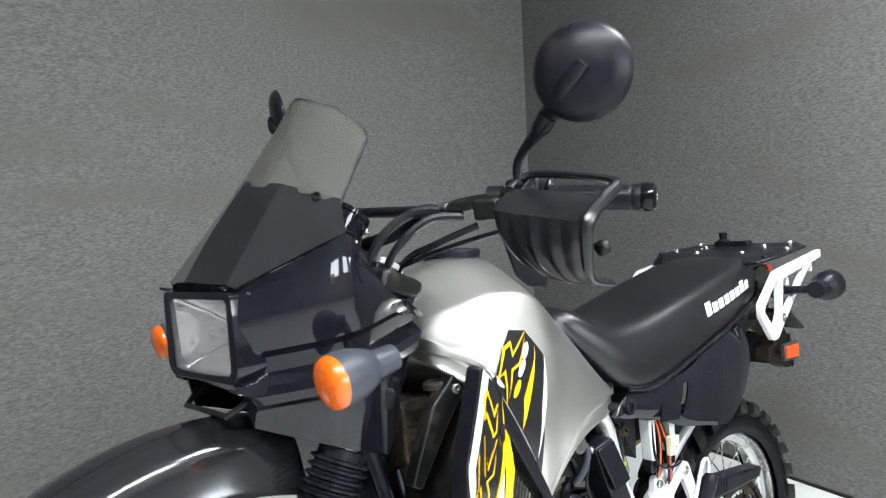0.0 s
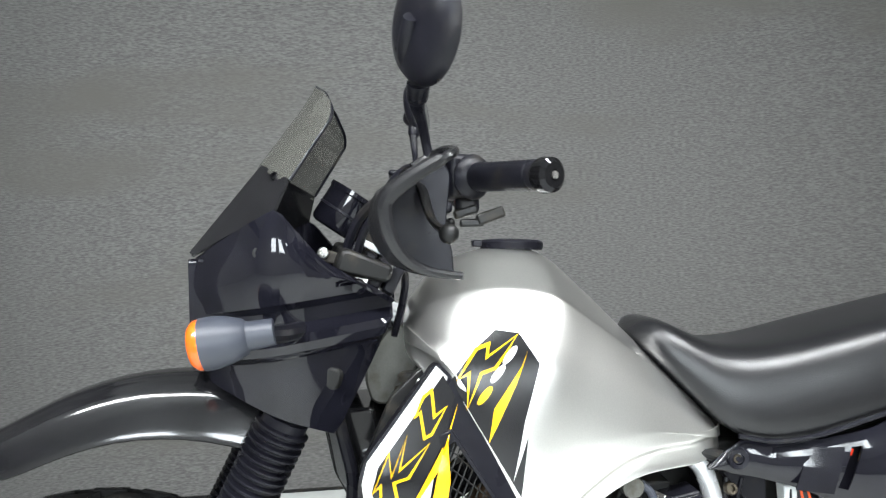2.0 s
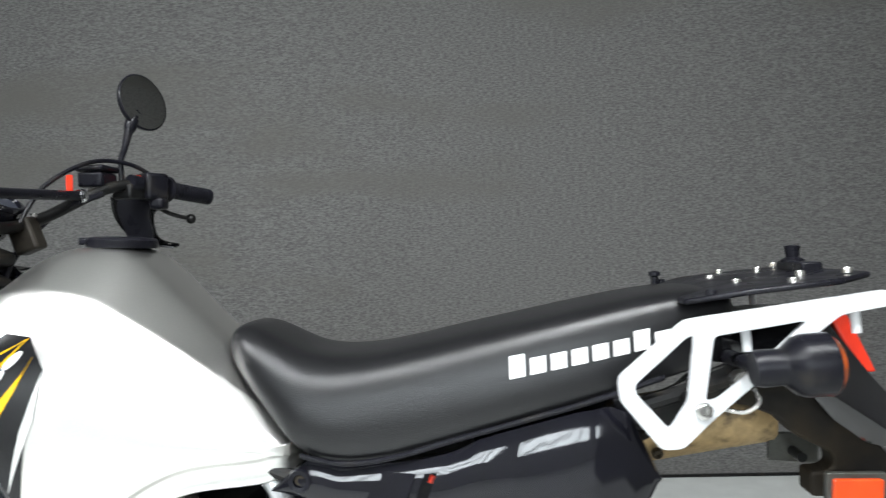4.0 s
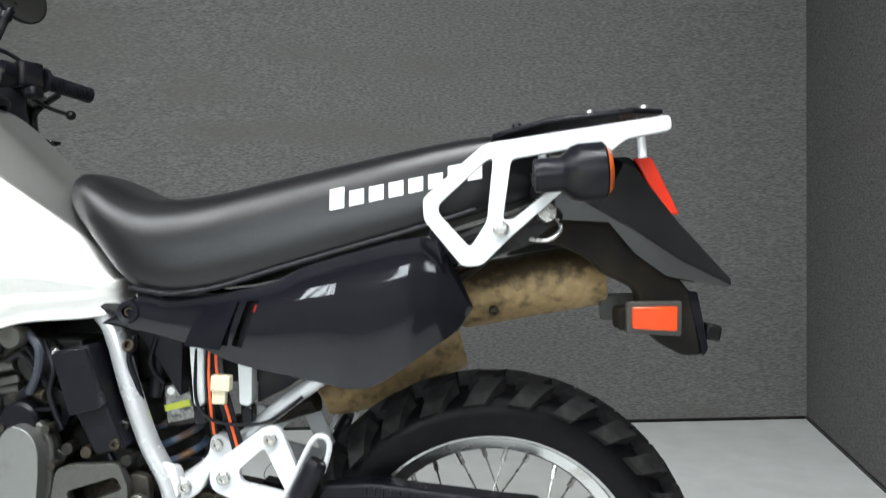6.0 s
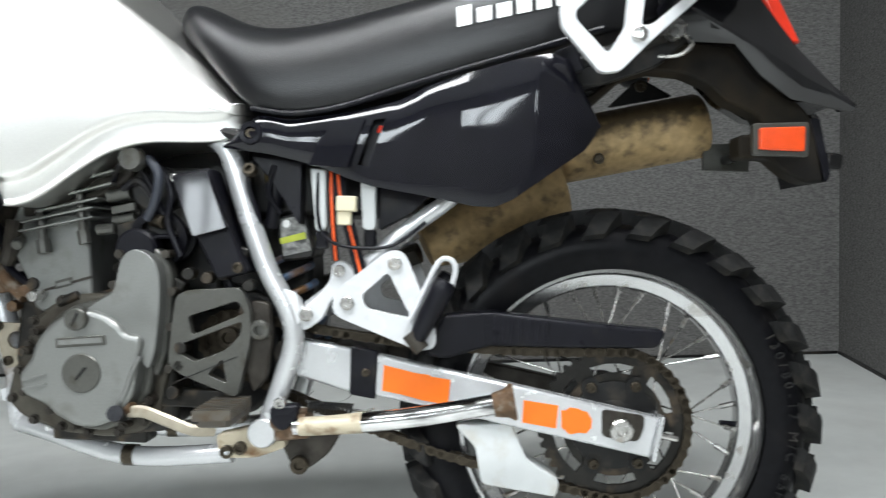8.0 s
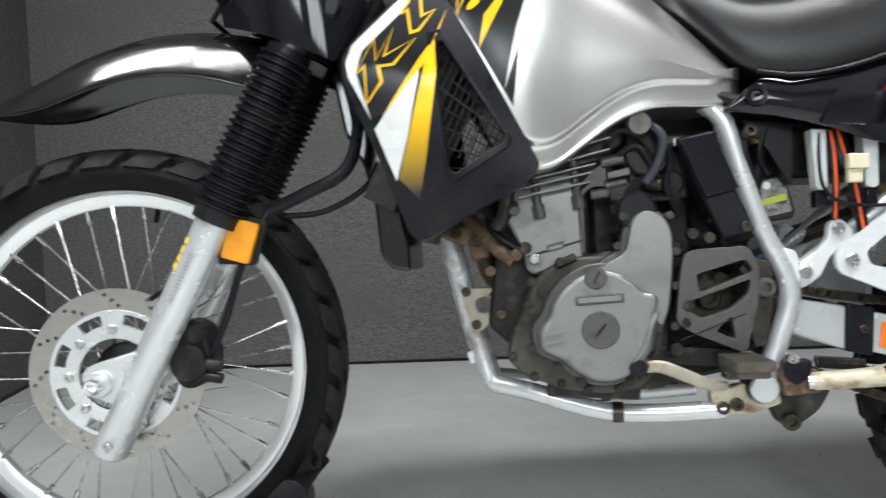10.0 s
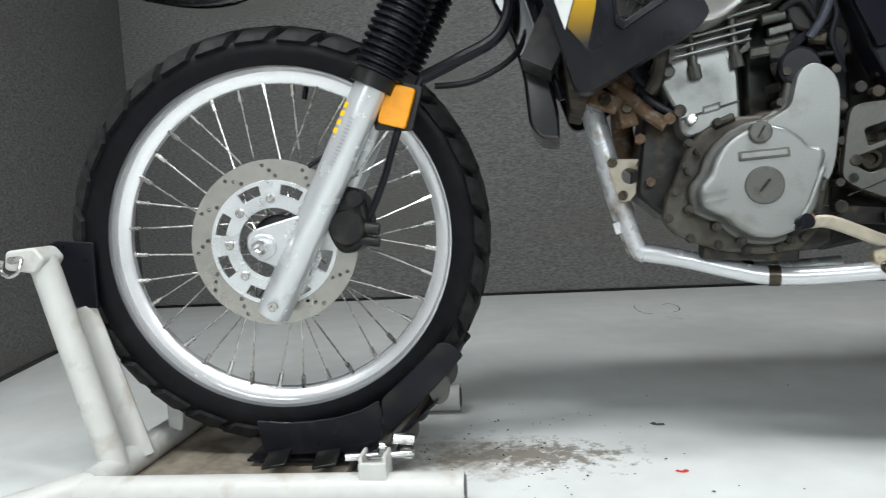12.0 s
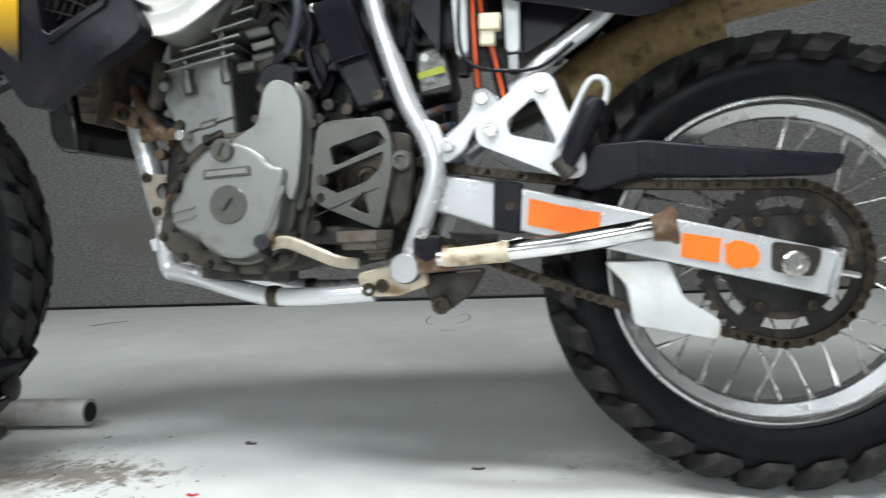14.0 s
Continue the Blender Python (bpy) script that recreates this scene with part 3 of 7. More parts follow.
for i in range(6):
    a = 2 * math.pi * (i + 0.5) / 6
    arc = [a - 0.36, a - 0.12, a + 0.12, a + 0.36]
    cut.append([(RA[0] + 0.092 * math.cos(b), RA[1] + 0.092 * math.sin(b)) for b in arc] + [(RA[0] + 0.078 * math.cos(b), RA[1] + 0.078 * math.sin(b)) for b in arc[::-1]])
link("rear_sprocket", plate(teeth, -0.062, -0.056, [circle(*RA, 0.056, 32), *cut]), M_GRIME, rear_wheel, "oily black-brown steel sprocket", smooth=30)
link("sprocket_carrier", lathe([(0.02, -0.069), (0.05, -0.068), (0.066, -0.066), (0.068, -0.05), (0.02, -0.05)], RA, 32), M_DARK, rear_wheel, "black sprocket hub")
for a in (2 * math.pi * i / 6 for i in range(6)):
    link("carrier_lug", rod((RA[0] + 0.066 * math.cos(a), -0.068, RA[1] + 0.066 * math.sin(a)), (RA[0] + 0.066 * math.cos(a), -0.050, RA[1] + 0.066 * math.sin(a)), 0.015, 14), M_DARK, rear_wheel)
for i in range(6):
    a = 2 * math.pi * i / 6
    bolt((RA[0] + 0.066 * math.cos(a), -0.068, RA[1] + 0.066 * math.sin(a)), LEFT, 0.008, 0.006, M_CHAIN, rear_wheel)
# size marking round the rear tyre's side
for i, ch in enumerate("130/80-17 M/C 65H"):
    if ch == " ":
        continue
    cu = bpy.data.curves.new("marking", "FONT")
    cu.body, cu.size, cu.extrude, cu.align_x = ch, 0.020, 0.0006, "CENTER"
    tmp = new("marking", cu)
    me = bpy.data.meshes.new_from_object(tmp.evaluated_get(bpy.context.evaluated_depsgraph_get()))
    bpy.data.objects.remove(tmp)
    bm = bmesh.new()
    bm.from_mesh(me)
    bpy.data.meshes.remove(me)
    a = radians(28) - i * 0.058
    rr = 0.262
    bm.transform(Matrix.Translation((RA[0] + rr * math.cos(a), -0.0625, RA[1] + rr * math.sin(a))) @ Matrix.Rotation(-(a - math.pi / 2), 4, "Y") @ Matrix.Rotation(math.pi / 2, 4, "X"))
    link("tyre_marking", bm, M_TREAD, rear_wheel, smooth=0)


def leg_at(z, dy=0.0, dx=0.0):
    return (0.0 + (z - 0.285) * 0.52 + dx, dy, z)


# fork
for s in (-1, 1):
    y = s * 0.105
    fork = link("fork_leg", turned([(0, 0), (0.024, 0), (0.027, 0.006), (0.027, 0.40), (0.031, 0.405), (0.031, 0.42), (0.02, 0.42), (0.0205, 0.70), (0, 0.70)],
                                   leg_at(0.268, y), leg_at(1.05, y), 24), M_ALUPAINT, bike, "silver telescopic fork leg", m=STEER)
    prof = [(0.024, 0.0)]
    for i in range(22):
        prof += [(0.041, 0.006 + i * 0.0115), (0.041, 0.009 + i * 0.0115), (0.034, 0.0115 + i * 0.0115), (0.034, 0.014 + i * 0.0115)]
    prof += [(0.034, 0.265), (0.024, 0.267)]
    link("fork_boot", turned(prof, leg_at(0.632, y), leg_at(1.0, y), 24), M_SATIN, fork, "ribbed black rubber fork gaiter", m=STEER, smooth=50)
    link("boot_clamp", turned([(0.03, 0), (0.0345, 0), (0.0345, 0.024), (0.03, 0.024)], leg_at(0.616, y), leg_at(1.0, y), 24), M_DARK, fork, m=STEER)
    link("axle_lug", joined(plate(rounded([(FA[0] - 0.026, 0.405), (FA[0] - 0.026, 0.368), (0.03, 0.335), (0.075, 0.40), (0.06, 0.43)], 0.02), y - 0.014, y + 0.014),
                            rod((FA[0], y - 0.024, FA[1]), (FA[0], y + 0.03, FA[1]), 0.021, 18)), M_ALUPAINT, fork, m=STEER, bevel=0.003)
bolt((FA[0], -0.129, FA[1]), LEFT, 0.013, 0.02, M_CHROME, bike, STEER, "axle_nut")
bolt(leg_at(0.288, -0.131), LEFT, 0.008, 0.008, M_STEEL, bike, STEER, "drain_screw")
for z, t in ((0.925, 0.03), (1.075, 0.024)):
    link("fork_clamp", plate(rounded([leg_at(z, 0, dx)[::2] for dx in (-0.035,)] + [(leg_at(z)[0] + 0.045, z - 0.02), (leg_at(z)[0] + 0.055, z - 0.02 + t), (leg_at(z)[0] - 0.02, z + t + 0.012)], 0.012), -0.13 if z < 1 else -0.115, 0.13), M_DARK, bike, "black fork clamp", m=STEER, bevel=0.006)
caliper = link("brake_caliper", joined(plate(rounded([(0.095, 0.452), (0.130, 0.470), (0.162, 0.455), (0.172, 0.40), (0.150, 0.362), (0.118, 0.358), (0.10, 0.39)], 0.018), -0.140, -0.085)), M_DARK, bike, "black hydraulic front brake caliper", bevel=0.008, m=FRONT)
link("piston_housing", turned([(0, 0), (0.026, 0.0), (0.029, 0.004), (0.029, 0.02), (0, 0.02)], (0.136, -0.153, 0.400), (0.136, 0, 0.400), 24), M_DARK, caliper, m=FRONT)
for p, q, r in (((0.150, -0.15, 0.445), (0.150, -0.11, 0.445), 0.013), ((0.185, -0.14, 0.395), (0.155, -0.14, 0.40), 0.010), ((0.185, -0.14, 0.375), (0.155, -0.14, 0.38), 0.008)):
    link("caliper_boss", rod(p, q, r), M_DARK, caliper, m=FRONT)
bolt((0.122, -0.141, 0.452), LEFT, 0.009, 0.006, M_STEEL, bike, m=FRONT)
bolt((0.082, -0.141, 0.362), LEFT, 0.009, 0.006, M_STEEL, bike, m=FRONT)
refl = link("fork_reflector", plate(rounded([(0.212, 0.622), (0.256, 0.607), (0.236, 0.547), (0.193, 0.560)], 0.006), -0.150, -0.138), M_AMBER, bike, "amber fork reflector", bevel=0.002, m=FRONT)
link("reflector_bracket", plate(rounded([(0.20, 0.63), (0.265, 0.612), (0.245, 0.545), (0.185, 0.55)], 0.006), -0.138, -0.132), M_DARK, refl, m=FRONT)


def leg_bar(name, z, phi, along, across, material, label=""):
    """A thin printed bar on the left fork leg, phi degrees round from its outer side to its front."""
    up = Vector((0.52, 0, 1)).normalized()
    out = Vector((0, -1, 0)) * math.cos(radians(phi)) + Vector((-up.z, 0, up.x)) * math.sin(radians(phi))
    at = Vector(leg_at(z, -0.105)) + out * 0.0270
    turn = Matrix((out, up.cross(out), up)).transposed().to_4x4()
    link(name, box((0, 0, 0), (0.0014, across, along)), material, bike, label, smooth=0, m=STEER @ Matrix.Translation(at) @ turn)


for k in range(4):
    leg_bar("yellow_letter", 0.581 - 0.0125 * k, 52, 0.0085, 0.010, M_YELLOW, "worn yellow lettering on the fork")
M_PRINT = mat("faded_grey_print", (0.20, 0.20, 0.21), 0.5, var=0.3)
for k in range(14):
    leg_bar("printed_bar", 0.567 - 0.0052 * k, 8, 0.0018, 0.007 if k % 3 else 0.009, M_PRINT)
# a rib across the amber lens
link("lens_rib", plate([(0.2035, 0.5925), (0.2455, 0.5785), (0.2445, 0.5755), (0.2025, 0.5895)], -0.1512, -0.149), M_AMBER, refl, m=FRONT, smooth=0)

# cables by the fork
link("speedometer_cable", tube([(0.16, -0.13, 0.40), (0.195, -0.135, 0.47), (0.225, -0.14, 0.55), (0.262, -0.125, 0.628)], 0.006), M_SATIN, bike, m=FRONT)
bm = tube([(0.262, -0.12, 0.628), (0.32, -0.12, 0.652), (0.385, -0.12, 0.685), (0.405, -0.11, 0.75), (0.39, -0.10, 0.83), (0.37, -0.09, 0.92)], 0.010, 10, 14)
link("brake_hose", bm, M_SATIN, bike, "ribbed black brake hose", m=FRONT)
link("clutch_hose", tube([(0.275, -0.08, 0.622), (0.34, -0.07, 0.628), (0.41, -0.06, 0.67), (0.43, -0.05, 0.74)], 0.005), M_SATIN, bike, m=FRONT)
link("brake_line", tube([(0.075, -0.14, 0.50), (0.15, -0.13, 0.545), (0.225, -0.12, 0.592)], 0.004), M_SATIN, bike, m=FRONT)

# fuel tank: stations along the bike: top, bottom, half-width, height of the shoulder
TANK = [(0.488, 1.005, 0.965, 0.985), (0.505, 1.045, 0.948, 0.988), (0.53, 1.072, 0.925, 0.99), (0.55, 1.088, 0.905, 0.99), (0.58, 1.105, 0.83, 0.99),
        (0.62, 1.116, 0.745, 0.985), (0.655, 1.118, 0.680, 0.978), (0.68, 1.117, 0.676, 0.972), (0.705, 1.113, 0.682, 0.965), (0.73, 1.102, 0.700, 0.955), (0.76, 1.073, 0.722, 0.94),
        (0.80, 1.032, 0.749, 0.925), (0.85, 0.980, 0.766, 0.90), (0.91, 0.919, 0.764, 0.865), (0.96, 0.865, 0.766, 0.83), (0.998, 0.815, 0.79, 0.808)]
GIRTH = ([0.44, 0.473, 0.50, 0.525, 0.541, 0.549, 0.60, 0.698, 0.706, 0.72, 0.79, 0.85, 0.91, 0.96, 0.998], [0.090, 0.147, 0.183, 0.213, 0.229, 0.232, 0.233, 0.231, 0.228, 0.220, 0.193, 0.168, 0.143, 0.126, 0.113])


def tank_section(x, zt, zb, zs):
    """Half a section from the top down: the girth's two upright creases lean back with height."""
    h, d = zt - zs, zs - zb
    k = max(0.0, min(1.0, (0.86 - x) / 0.12))
    right = []
    for f, z in ((0.0, zt), (0.20, zt - 0.01 * h), (0.34, zt - 0.10 * h), (0.62, zt - 0.37 * h), (0.69, zt - 0.435 * h), (0.712, zt - 0.465 * h), (0.728, zt - 0.505 * h), (0.765, zt - 0.60 * h), (0.875, zs + h * 0.06), (0.925, zs - d * 0.06), (0.965, zs - d * 0.20), (1.0, zs - d * 0.48),
                 (0.998, zb + 0.046 + d * 0.16), (0.99, zb + 0.044), (0.984, zb + 0.040), (0.945, zb + 0.034), (0.94, zb + 0.030), (0.93, zb + 0.010), (0.945, zb + 0.006), (0.93, zb), (0.80, zb + 0.004)):
        w = np.interp(x - (z - 0.936) * 0.35 * k, *GIRTH)
        right.append((f * w, z))
    return [(x, -a, z) for a, z in right] + [(x, a, z) for a, z in right[::-1] if a > 0]


tank = link("fuel_tank", loft([tank_section(*s) for s in TANK]), M_SILVER, bike, "silver-painted metal fuel tank with graphics", smooth=70)
mod = tank.modifiers.new("round", "SUBSURF")
mod.levels = mod.render_levels = 2
TANK_TREE = tree_of(tank)
cap = link("fuel_cap", turned([(0, 0), (0.052, 0), (0.054, 0.004), (0.054, 0.012), (0.050, 0.016), (0.03, 0.018), (0.026, 0.015), (0, 0.015)], (0.678, -0.003, 1.112), (0.683, -0.003, 1.212), 32), M_SATIN, bike, "black locking fuel cap")
link("cap_hinge", box((0.622, -0.003, 1.124), (0.022, 0.03, 0.012), (0, 2, 0)), M_SATIN, cap, bevel=0.003)

# seat: stations with top, lower edge, half-width on top, half-width at the bottom
SEAT = [(0.866, 0.970, 0.960, 0.020, 0.040), (0.884, 0.991, 0.935, 0.058, 0.085), (0.912, 0.992, 0.905, 0.072, 0.105), (0.96, 0.965, 0.850, 0.085, 0.125),
        (1.00, 0.947, 0.806, 0.095, 0.138), (1.06, 0.944, 0.796, 0.105, 0.142), (1.13, 0.953, 0.804, 0.112, 0.144), (1.21, 0.971, 0.826, 0.116, 0.146),
        (1.30, 0.988, 0.850, 0.118, 0.146), (1.40, 1.008, 0.876, 0.118, 0.142), (1.50, 1.026, 0.905, 0.112, 0.132), (1.58, 1.031, 0.925, 0.100, 0.115), (1.62, 1.010, 0.945, 0.085, 0.09)]


def seat_section(x, zt, zb, a, b):
    h = zt - zb
    right = [(0, zt), (a * 0.6, zt - 0.001), (a * 0.97, zt - h * 0.05), (a + (b - a) * 0.52, zt - h * 0.17), (a + (b - a) * 0.86, zt - h * 0.36), (b + 0.001, zt - h * 0.60), (b + 0.001, zb + h * 0.20), (b - 0.004, zb + h * 0.05), (b - 0.010, zb), (b - 0.03, zb + 0.002)]
    return [(x, -p, z) for p, z in right] + [(x, p, z) for p, z in right[::-1] if p > 0]


seat = link("seat", loft([seat_section(*s) for s in SEAT]), M_VINYL, bike, "long black textured vinyl seat", smooth=60)
mod = seat.modifiers.new("round", "SUBSURF")
mod.levels = mod.render_levels = 2
SEAT_TREE = tree_of(seat)
link("seat_piping", tube([(x, -b - 0.001, zb + 0.006) for x, zt, zb, a, b in SEAT[4:11]], 0.004, 8, 5), M_SATIN, seat)
# the maker's mark on the seat as plain white blocks
U, V0, V1 = (1.291, 1.515), (0.914, 0.957), (0.944, 0.983)
for i in range(8):
    f0, f1 = i / 8 + 0.012, (i + 1) / 8 - 0.02
    hh = 1.0 if i in (0, 6) else 0.74
    q = []
    for f, v in ((f0, 0), (f1, 0), (f1, hh), (f0, hh)):
        x = U[0] + (U[1] - U[0]) * f
        lo = V0[0] + (V0[1] - V0[0]) * f
        hi = V1[0] + (V1[1] - V1[0]) * f
        q.append((x, lo + (hi - lo) * v))
    decal("white_block", q, SEAT_TREE, M_WHITEPRINT, seat)

# side covers: a pointed nose with a slanted slot, swelling out to a round-shouldered rear half
COVER_TOP = ([0.955, 0.985, 1.008, 1.030, 1.050, 1.122, 1.187, 1.235, 1.307, 1.380, 1.425, 1.450, 1.470, 1.493], [0.763, 0.788, 0.803, 0.800, 0.794, 0.801, 0.815, 0.833, 0.850, 0.868, 0.875, 0.866, 0.826, 0.776])
COVER_LOW = ([0.955, 1.024, 1.096, 1.190, 1.310, 1.340, 1.365, 1.470, 1.493], [0.759, 0.747, 0.727, 0.697, 0.664, 0.662, 0.672, 0.740, 0.770])
SWELL = ([0.955, 1.00, 1.10, 1.19, 1.30, 1.40, 1.45, 1.478, 1.493], [0.000, 0.008, 0.016, 0.023, 0.032, 0.030, 0.022, 0.011, 0.000])
SLOT_X, SLOT_V = (1.1615, 1.1785), (0.20, 0.80)


def cover_mesh(s):
    xs = sorted(set(list(np.linspace(0.955, 1.493, 74)) + list(SLOT_X)))
    vs = sorted(set(list(np.linspace(0, 1, 25)) + list(SLOT_V)))
    bm = bmesh.new()
    layers = []
    for deep in (0.0, 0.0035):
        rows = []
        for x in xs:
            row = []
            for v in vs:
                top, low = np.interp(x, *COVER_TOP), np.interp(x, *COVER_LOW)
                z = top + (low - top) * v
                ridge = np.interp(x, [0.95, 1.10, 1.25, 1.50], [0.60, 0.52, 0.36, 0.34])
                d = (ridge - v) / ridge if v < ridge else (v - ridge) / (1 - ridge)
                fall = np.interp(x, [0.95, 1.20, 1.30, 1.50], [0.007, 0.010, 0.014, 0.013]) * (d ** 2 if v < ridge else 0.8 * d ** 2)
                y = 0.1305 + np.interp(x, *SWELL) - fall - deep
                lean = 0.40 * (z - 0.757) * math.exp(-((x - 1.17) / 0.07) ** 2)
                row.append(bm.verts.new((x + lean, s * y, z)))
            rows.append(row)
        layers.append(rows)
    for rows in layers:
        for i in range(len(xs) - 1):
            for j in range(len(vs) - 1):
                if SLOT_X[0] <= xs[i] < SLOT_X[1] and SLOT_V[0] <= vs[j] < SLOT_V[1]:
                    continue
                bm.faces.new((rows[i][j], rows[i + 1][j], rows[i + 1][j + 1], rows[i][j + 1]))
    rim = lambda q: q[0] + [r[-1] for r in q[1:]] + q[-1][-2::-1] + [r[0] for r in q[-2:0:-1]]
    u, w = rim(layers[0]), rim(layers[1])
    for j in range(len(u)):
        k = (j + 1) % len(u)
        bm.faces.new((u[j], u[k], w[k], w[j]))
    return bm


for s in (-1, 1):
    cover = link("side_cover", cover_mesh(s), M_BLACKPLASTIC, bike, "gloss black plastic side cover", smooth=50)
    link("hole_rim", lathe([(0.009, s * 0.141), (0.0155, s * 0.1425), (0.017, s * 0.138), (0.009, s * 0.128)], (0.998, 0.777), 20), M_SATIN, cover)
    bolt((0.998, s * 0.128, 0.777), (0, s, 0), 0.008, 0.010, M_CHAIN, cover)
    link("scoop_back", plate([(1.150, 0.712), (1.180, 0.712), (1.205, 0.800), (1.170, 0.800)], s * 0.128, s * 0.131), M_SATIN, cover)
    link("scoop_wire", rod((1.184, s * 0.132, 0.782), (1.180, s * 0.132, 0.772), 0.004, 8), M_RED, cover, "red wire end inside the slot")
    ramp = [[(1.108 + 0.054 * u - 0.026 * (1 - v), s * (0.1500 + 0.010 * u - 0.009 * v + 0.002 * math.sin(math.pi * v)), 0.728 + 0.062 * v - 0.006 * u * (1 - v)) for u in (0, 0.25, 0.5, 0.75, 1)] for v in (0, 0.25, 0.5, 0.75, 1)]
    link("scoop_ramp", shell(ramp, 0.003), M_BLACKPLASTIC, cover, "raised tile ahead of the slot")

# radiator and its shrouds
def bulged(bm, s, centre, amount, size, edge=0.03):
    """Swells a flat panel outwards round a centre (x, z)."""
    bmesh.ops.triangulate(bm, faces=bm.faces[:])
    for _ in range(3):
        bmesh.ops.subdivide_edges(bm, edges=[e for e in bm.edges if e.calc_length() > edge], cuts=1, use_grid_fill=True)
        bmesh.ops.triangulate(bm, faces=bm.faces[:])
    for v in bm.verts:
        v.co.y += s * amount * (1 - ((v.co.x - centre[0]) / size[0]) ** 2 - ((v.co.z - centre[1]) / size[1]) ** 2)
    return bm


SHROUD = [(0.425, 0.822), (0.435, 0.850), (0.531, 0.960), (0.551, 0.946), (0.681, 0.680), (0.651, 0.655), (0.513, 0.585), (0.495, 0.593), (0.468, 0.682), (0.424, 0.799)]
GRILLE = [(0.538, 0.855), (0.553, 0.860), (0.635, 0.723), (0.632, 0.714), (0.563, 0.672), (0.554, 0.679)]


def flared(bm, s):
    """Leans a shroud panel outwards with the distance ahead of its rear edge, most at the top."""
    for v in bm.verts:
        v.co.y += s * 0.396 * max(0.0, 0.552 + (0.945 - v.co.z) * 0.49 - v.co.x) * min(1.0, max(0.0, (v.co.z - 0.59) / 0.23))
    return bm


link("radiator", box((0.50, 0, 0.76), (0.05, 0.34, 0.26), (0, 27, 0)), M_DARK, bike, "black radiator core")
link("radiator_cap", turned([(0, 0), (0.021, 0), (0.021, 0.008), (0.016, 0.012), (0, 0.012)], (0.50, -0.155, 0.925), (0.50, -0.155, 1.0), 20), M_DARK, bike)
for s in (-1, 1):
    shroud = link("radiator_shroud", flared(bulged(plate(rounded(SHROUD, 0.012), s * 0.190, s * 0.222, [GRILLE]), s, (0.57, 0.78), 0.010, (0.2, 0.2)), s), M_SATIN, bike,
                  "black plastic radiator shroud with silver and yellow graphics", smooth=45, bevel=0.005)
    link("shroud_bracket", plate(rounded([(0.514, 0.948), (0.540, 0.930), (0.492, 0.869), (0.436, 0.790), (0.418, 0.799), (0.441, 0.849), (0.468, 0.907)], 0.006), s * 0.185, s * 0.160), M_DARK, shroud, "black shroud bracket", bevel=0.003)
    bolt((0.513, s * 0.185, 0.925), (0, s, 0), 0.008, 0.005, M_STEEL, shroud)
    link("grille_frame", flared(plate(scaled(GRILLE, 1.12), s * 0.2285, s * 0.236, [scaled(GRILLE, 0.96)]), s), M_SATIN, shroud, bevel=0.002)
    xs = []
    for i in range(17):
        f = i / 16
        xs.append(rod((0.545 + 0.10 * f, s * 0.218, 0.872 - 0.14 * f), (0.505 + 0.10 * f, s * 0.218, 0.79 - 0.15 * f), 0.0011, 4))
    for i in range(7):
        f = i / 6
        xs.append(rod((0.525 + 0.02 * f, s * 0.2175, 0.865 - 0.18 * f), (0.655 - 0.02 * f, s * 0.2175, 0.735 - 0.06 * f), 0.0011, 4))
    clip = flared(joined(*xs), s)
    inside = scaled(GRILLE, 1.02)
    for i in range(len(inside)):
        (ax, az), (bx, bz) = inside[i], inside[(i + 1) % len(inside)]
        n = Vector((bz - az, 0, -(bx - ax)))
        cx, cz = 0.588, 0.76
        if n.dot(Vector((cx - ax, 0, cz - az))) > 0:
            n.negate()
        bmesh.ops.bisect_plane(clip, geom=clip.verts[:] + clip.edges[:] + clip.faces[:], plane_co=(ax, 0, az), plane_no=n, clear_outer=True)
    link("grille_mesh", clip, M_DARK, shroud, "black wire mesh", smooth=0)
    if s < 0:
        shroud_left = shroud
        SH_TREE = tree_of(shroud)
        base = decal("white_edge", [(0.430, 0.820), (0.437, 0.845), (0.533, 0.956), (0.548, 0.940), (0.538, 0.901), (0.462, 0.790), (0.457, 0.748), (0.432, 0.802)], SH_TREE, M_SILVERDECAL, shroud)
        decal("black_field", [(0.442, 0.808), (0.451, 0.838), (0.542, 0.943), (0.557, 0.914), (0.540, 0.861), (0.476, 0.756), (0.457, 0.749)], SH_TREE, M_BLACKDECAL, shroud, 0.0022)
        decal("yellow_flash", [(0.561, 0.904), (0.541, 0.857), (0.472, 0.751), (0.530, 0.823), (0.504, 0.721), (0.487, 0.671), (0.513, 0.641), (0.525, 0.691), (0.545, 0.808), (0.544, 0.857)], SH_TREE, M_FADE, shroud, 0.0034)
        decal("silver_wedge", [(0.461, 0.735), (0.525, 0.825), (0.504, 0.727), (0.484, 0.667)], SH_TREE, M_SILVERDECAL, shroud, 0.0028)

# graphics on the tank and the angular yellow-edged marks
decal("black_field", [(0.553, 0.934), (0.588, 0.974), (0.620, 0.999), (0.654, 0.993), (0.680, 0.950), (0.661, 0.873), (0.646, 0.765), (0.630, 0.795)], TANK_TREE, M_BLACKDECAL, tank)
decal("yellow_flash", [(0.664, 0.968), (0.654, 0.948), (0.611, 0.893), (0.602, 0.846), (0.645, 0.925)], TANK_TREE, M_YELLOW, tank, 0.0024)
decal("silver_flash", [(0.680, 0.950), (0.670, 0.885), (0.635, 0.790), (0.654, 0.873)], TANK_TREE, M_SILVERDECAL, tank, 0.0024)
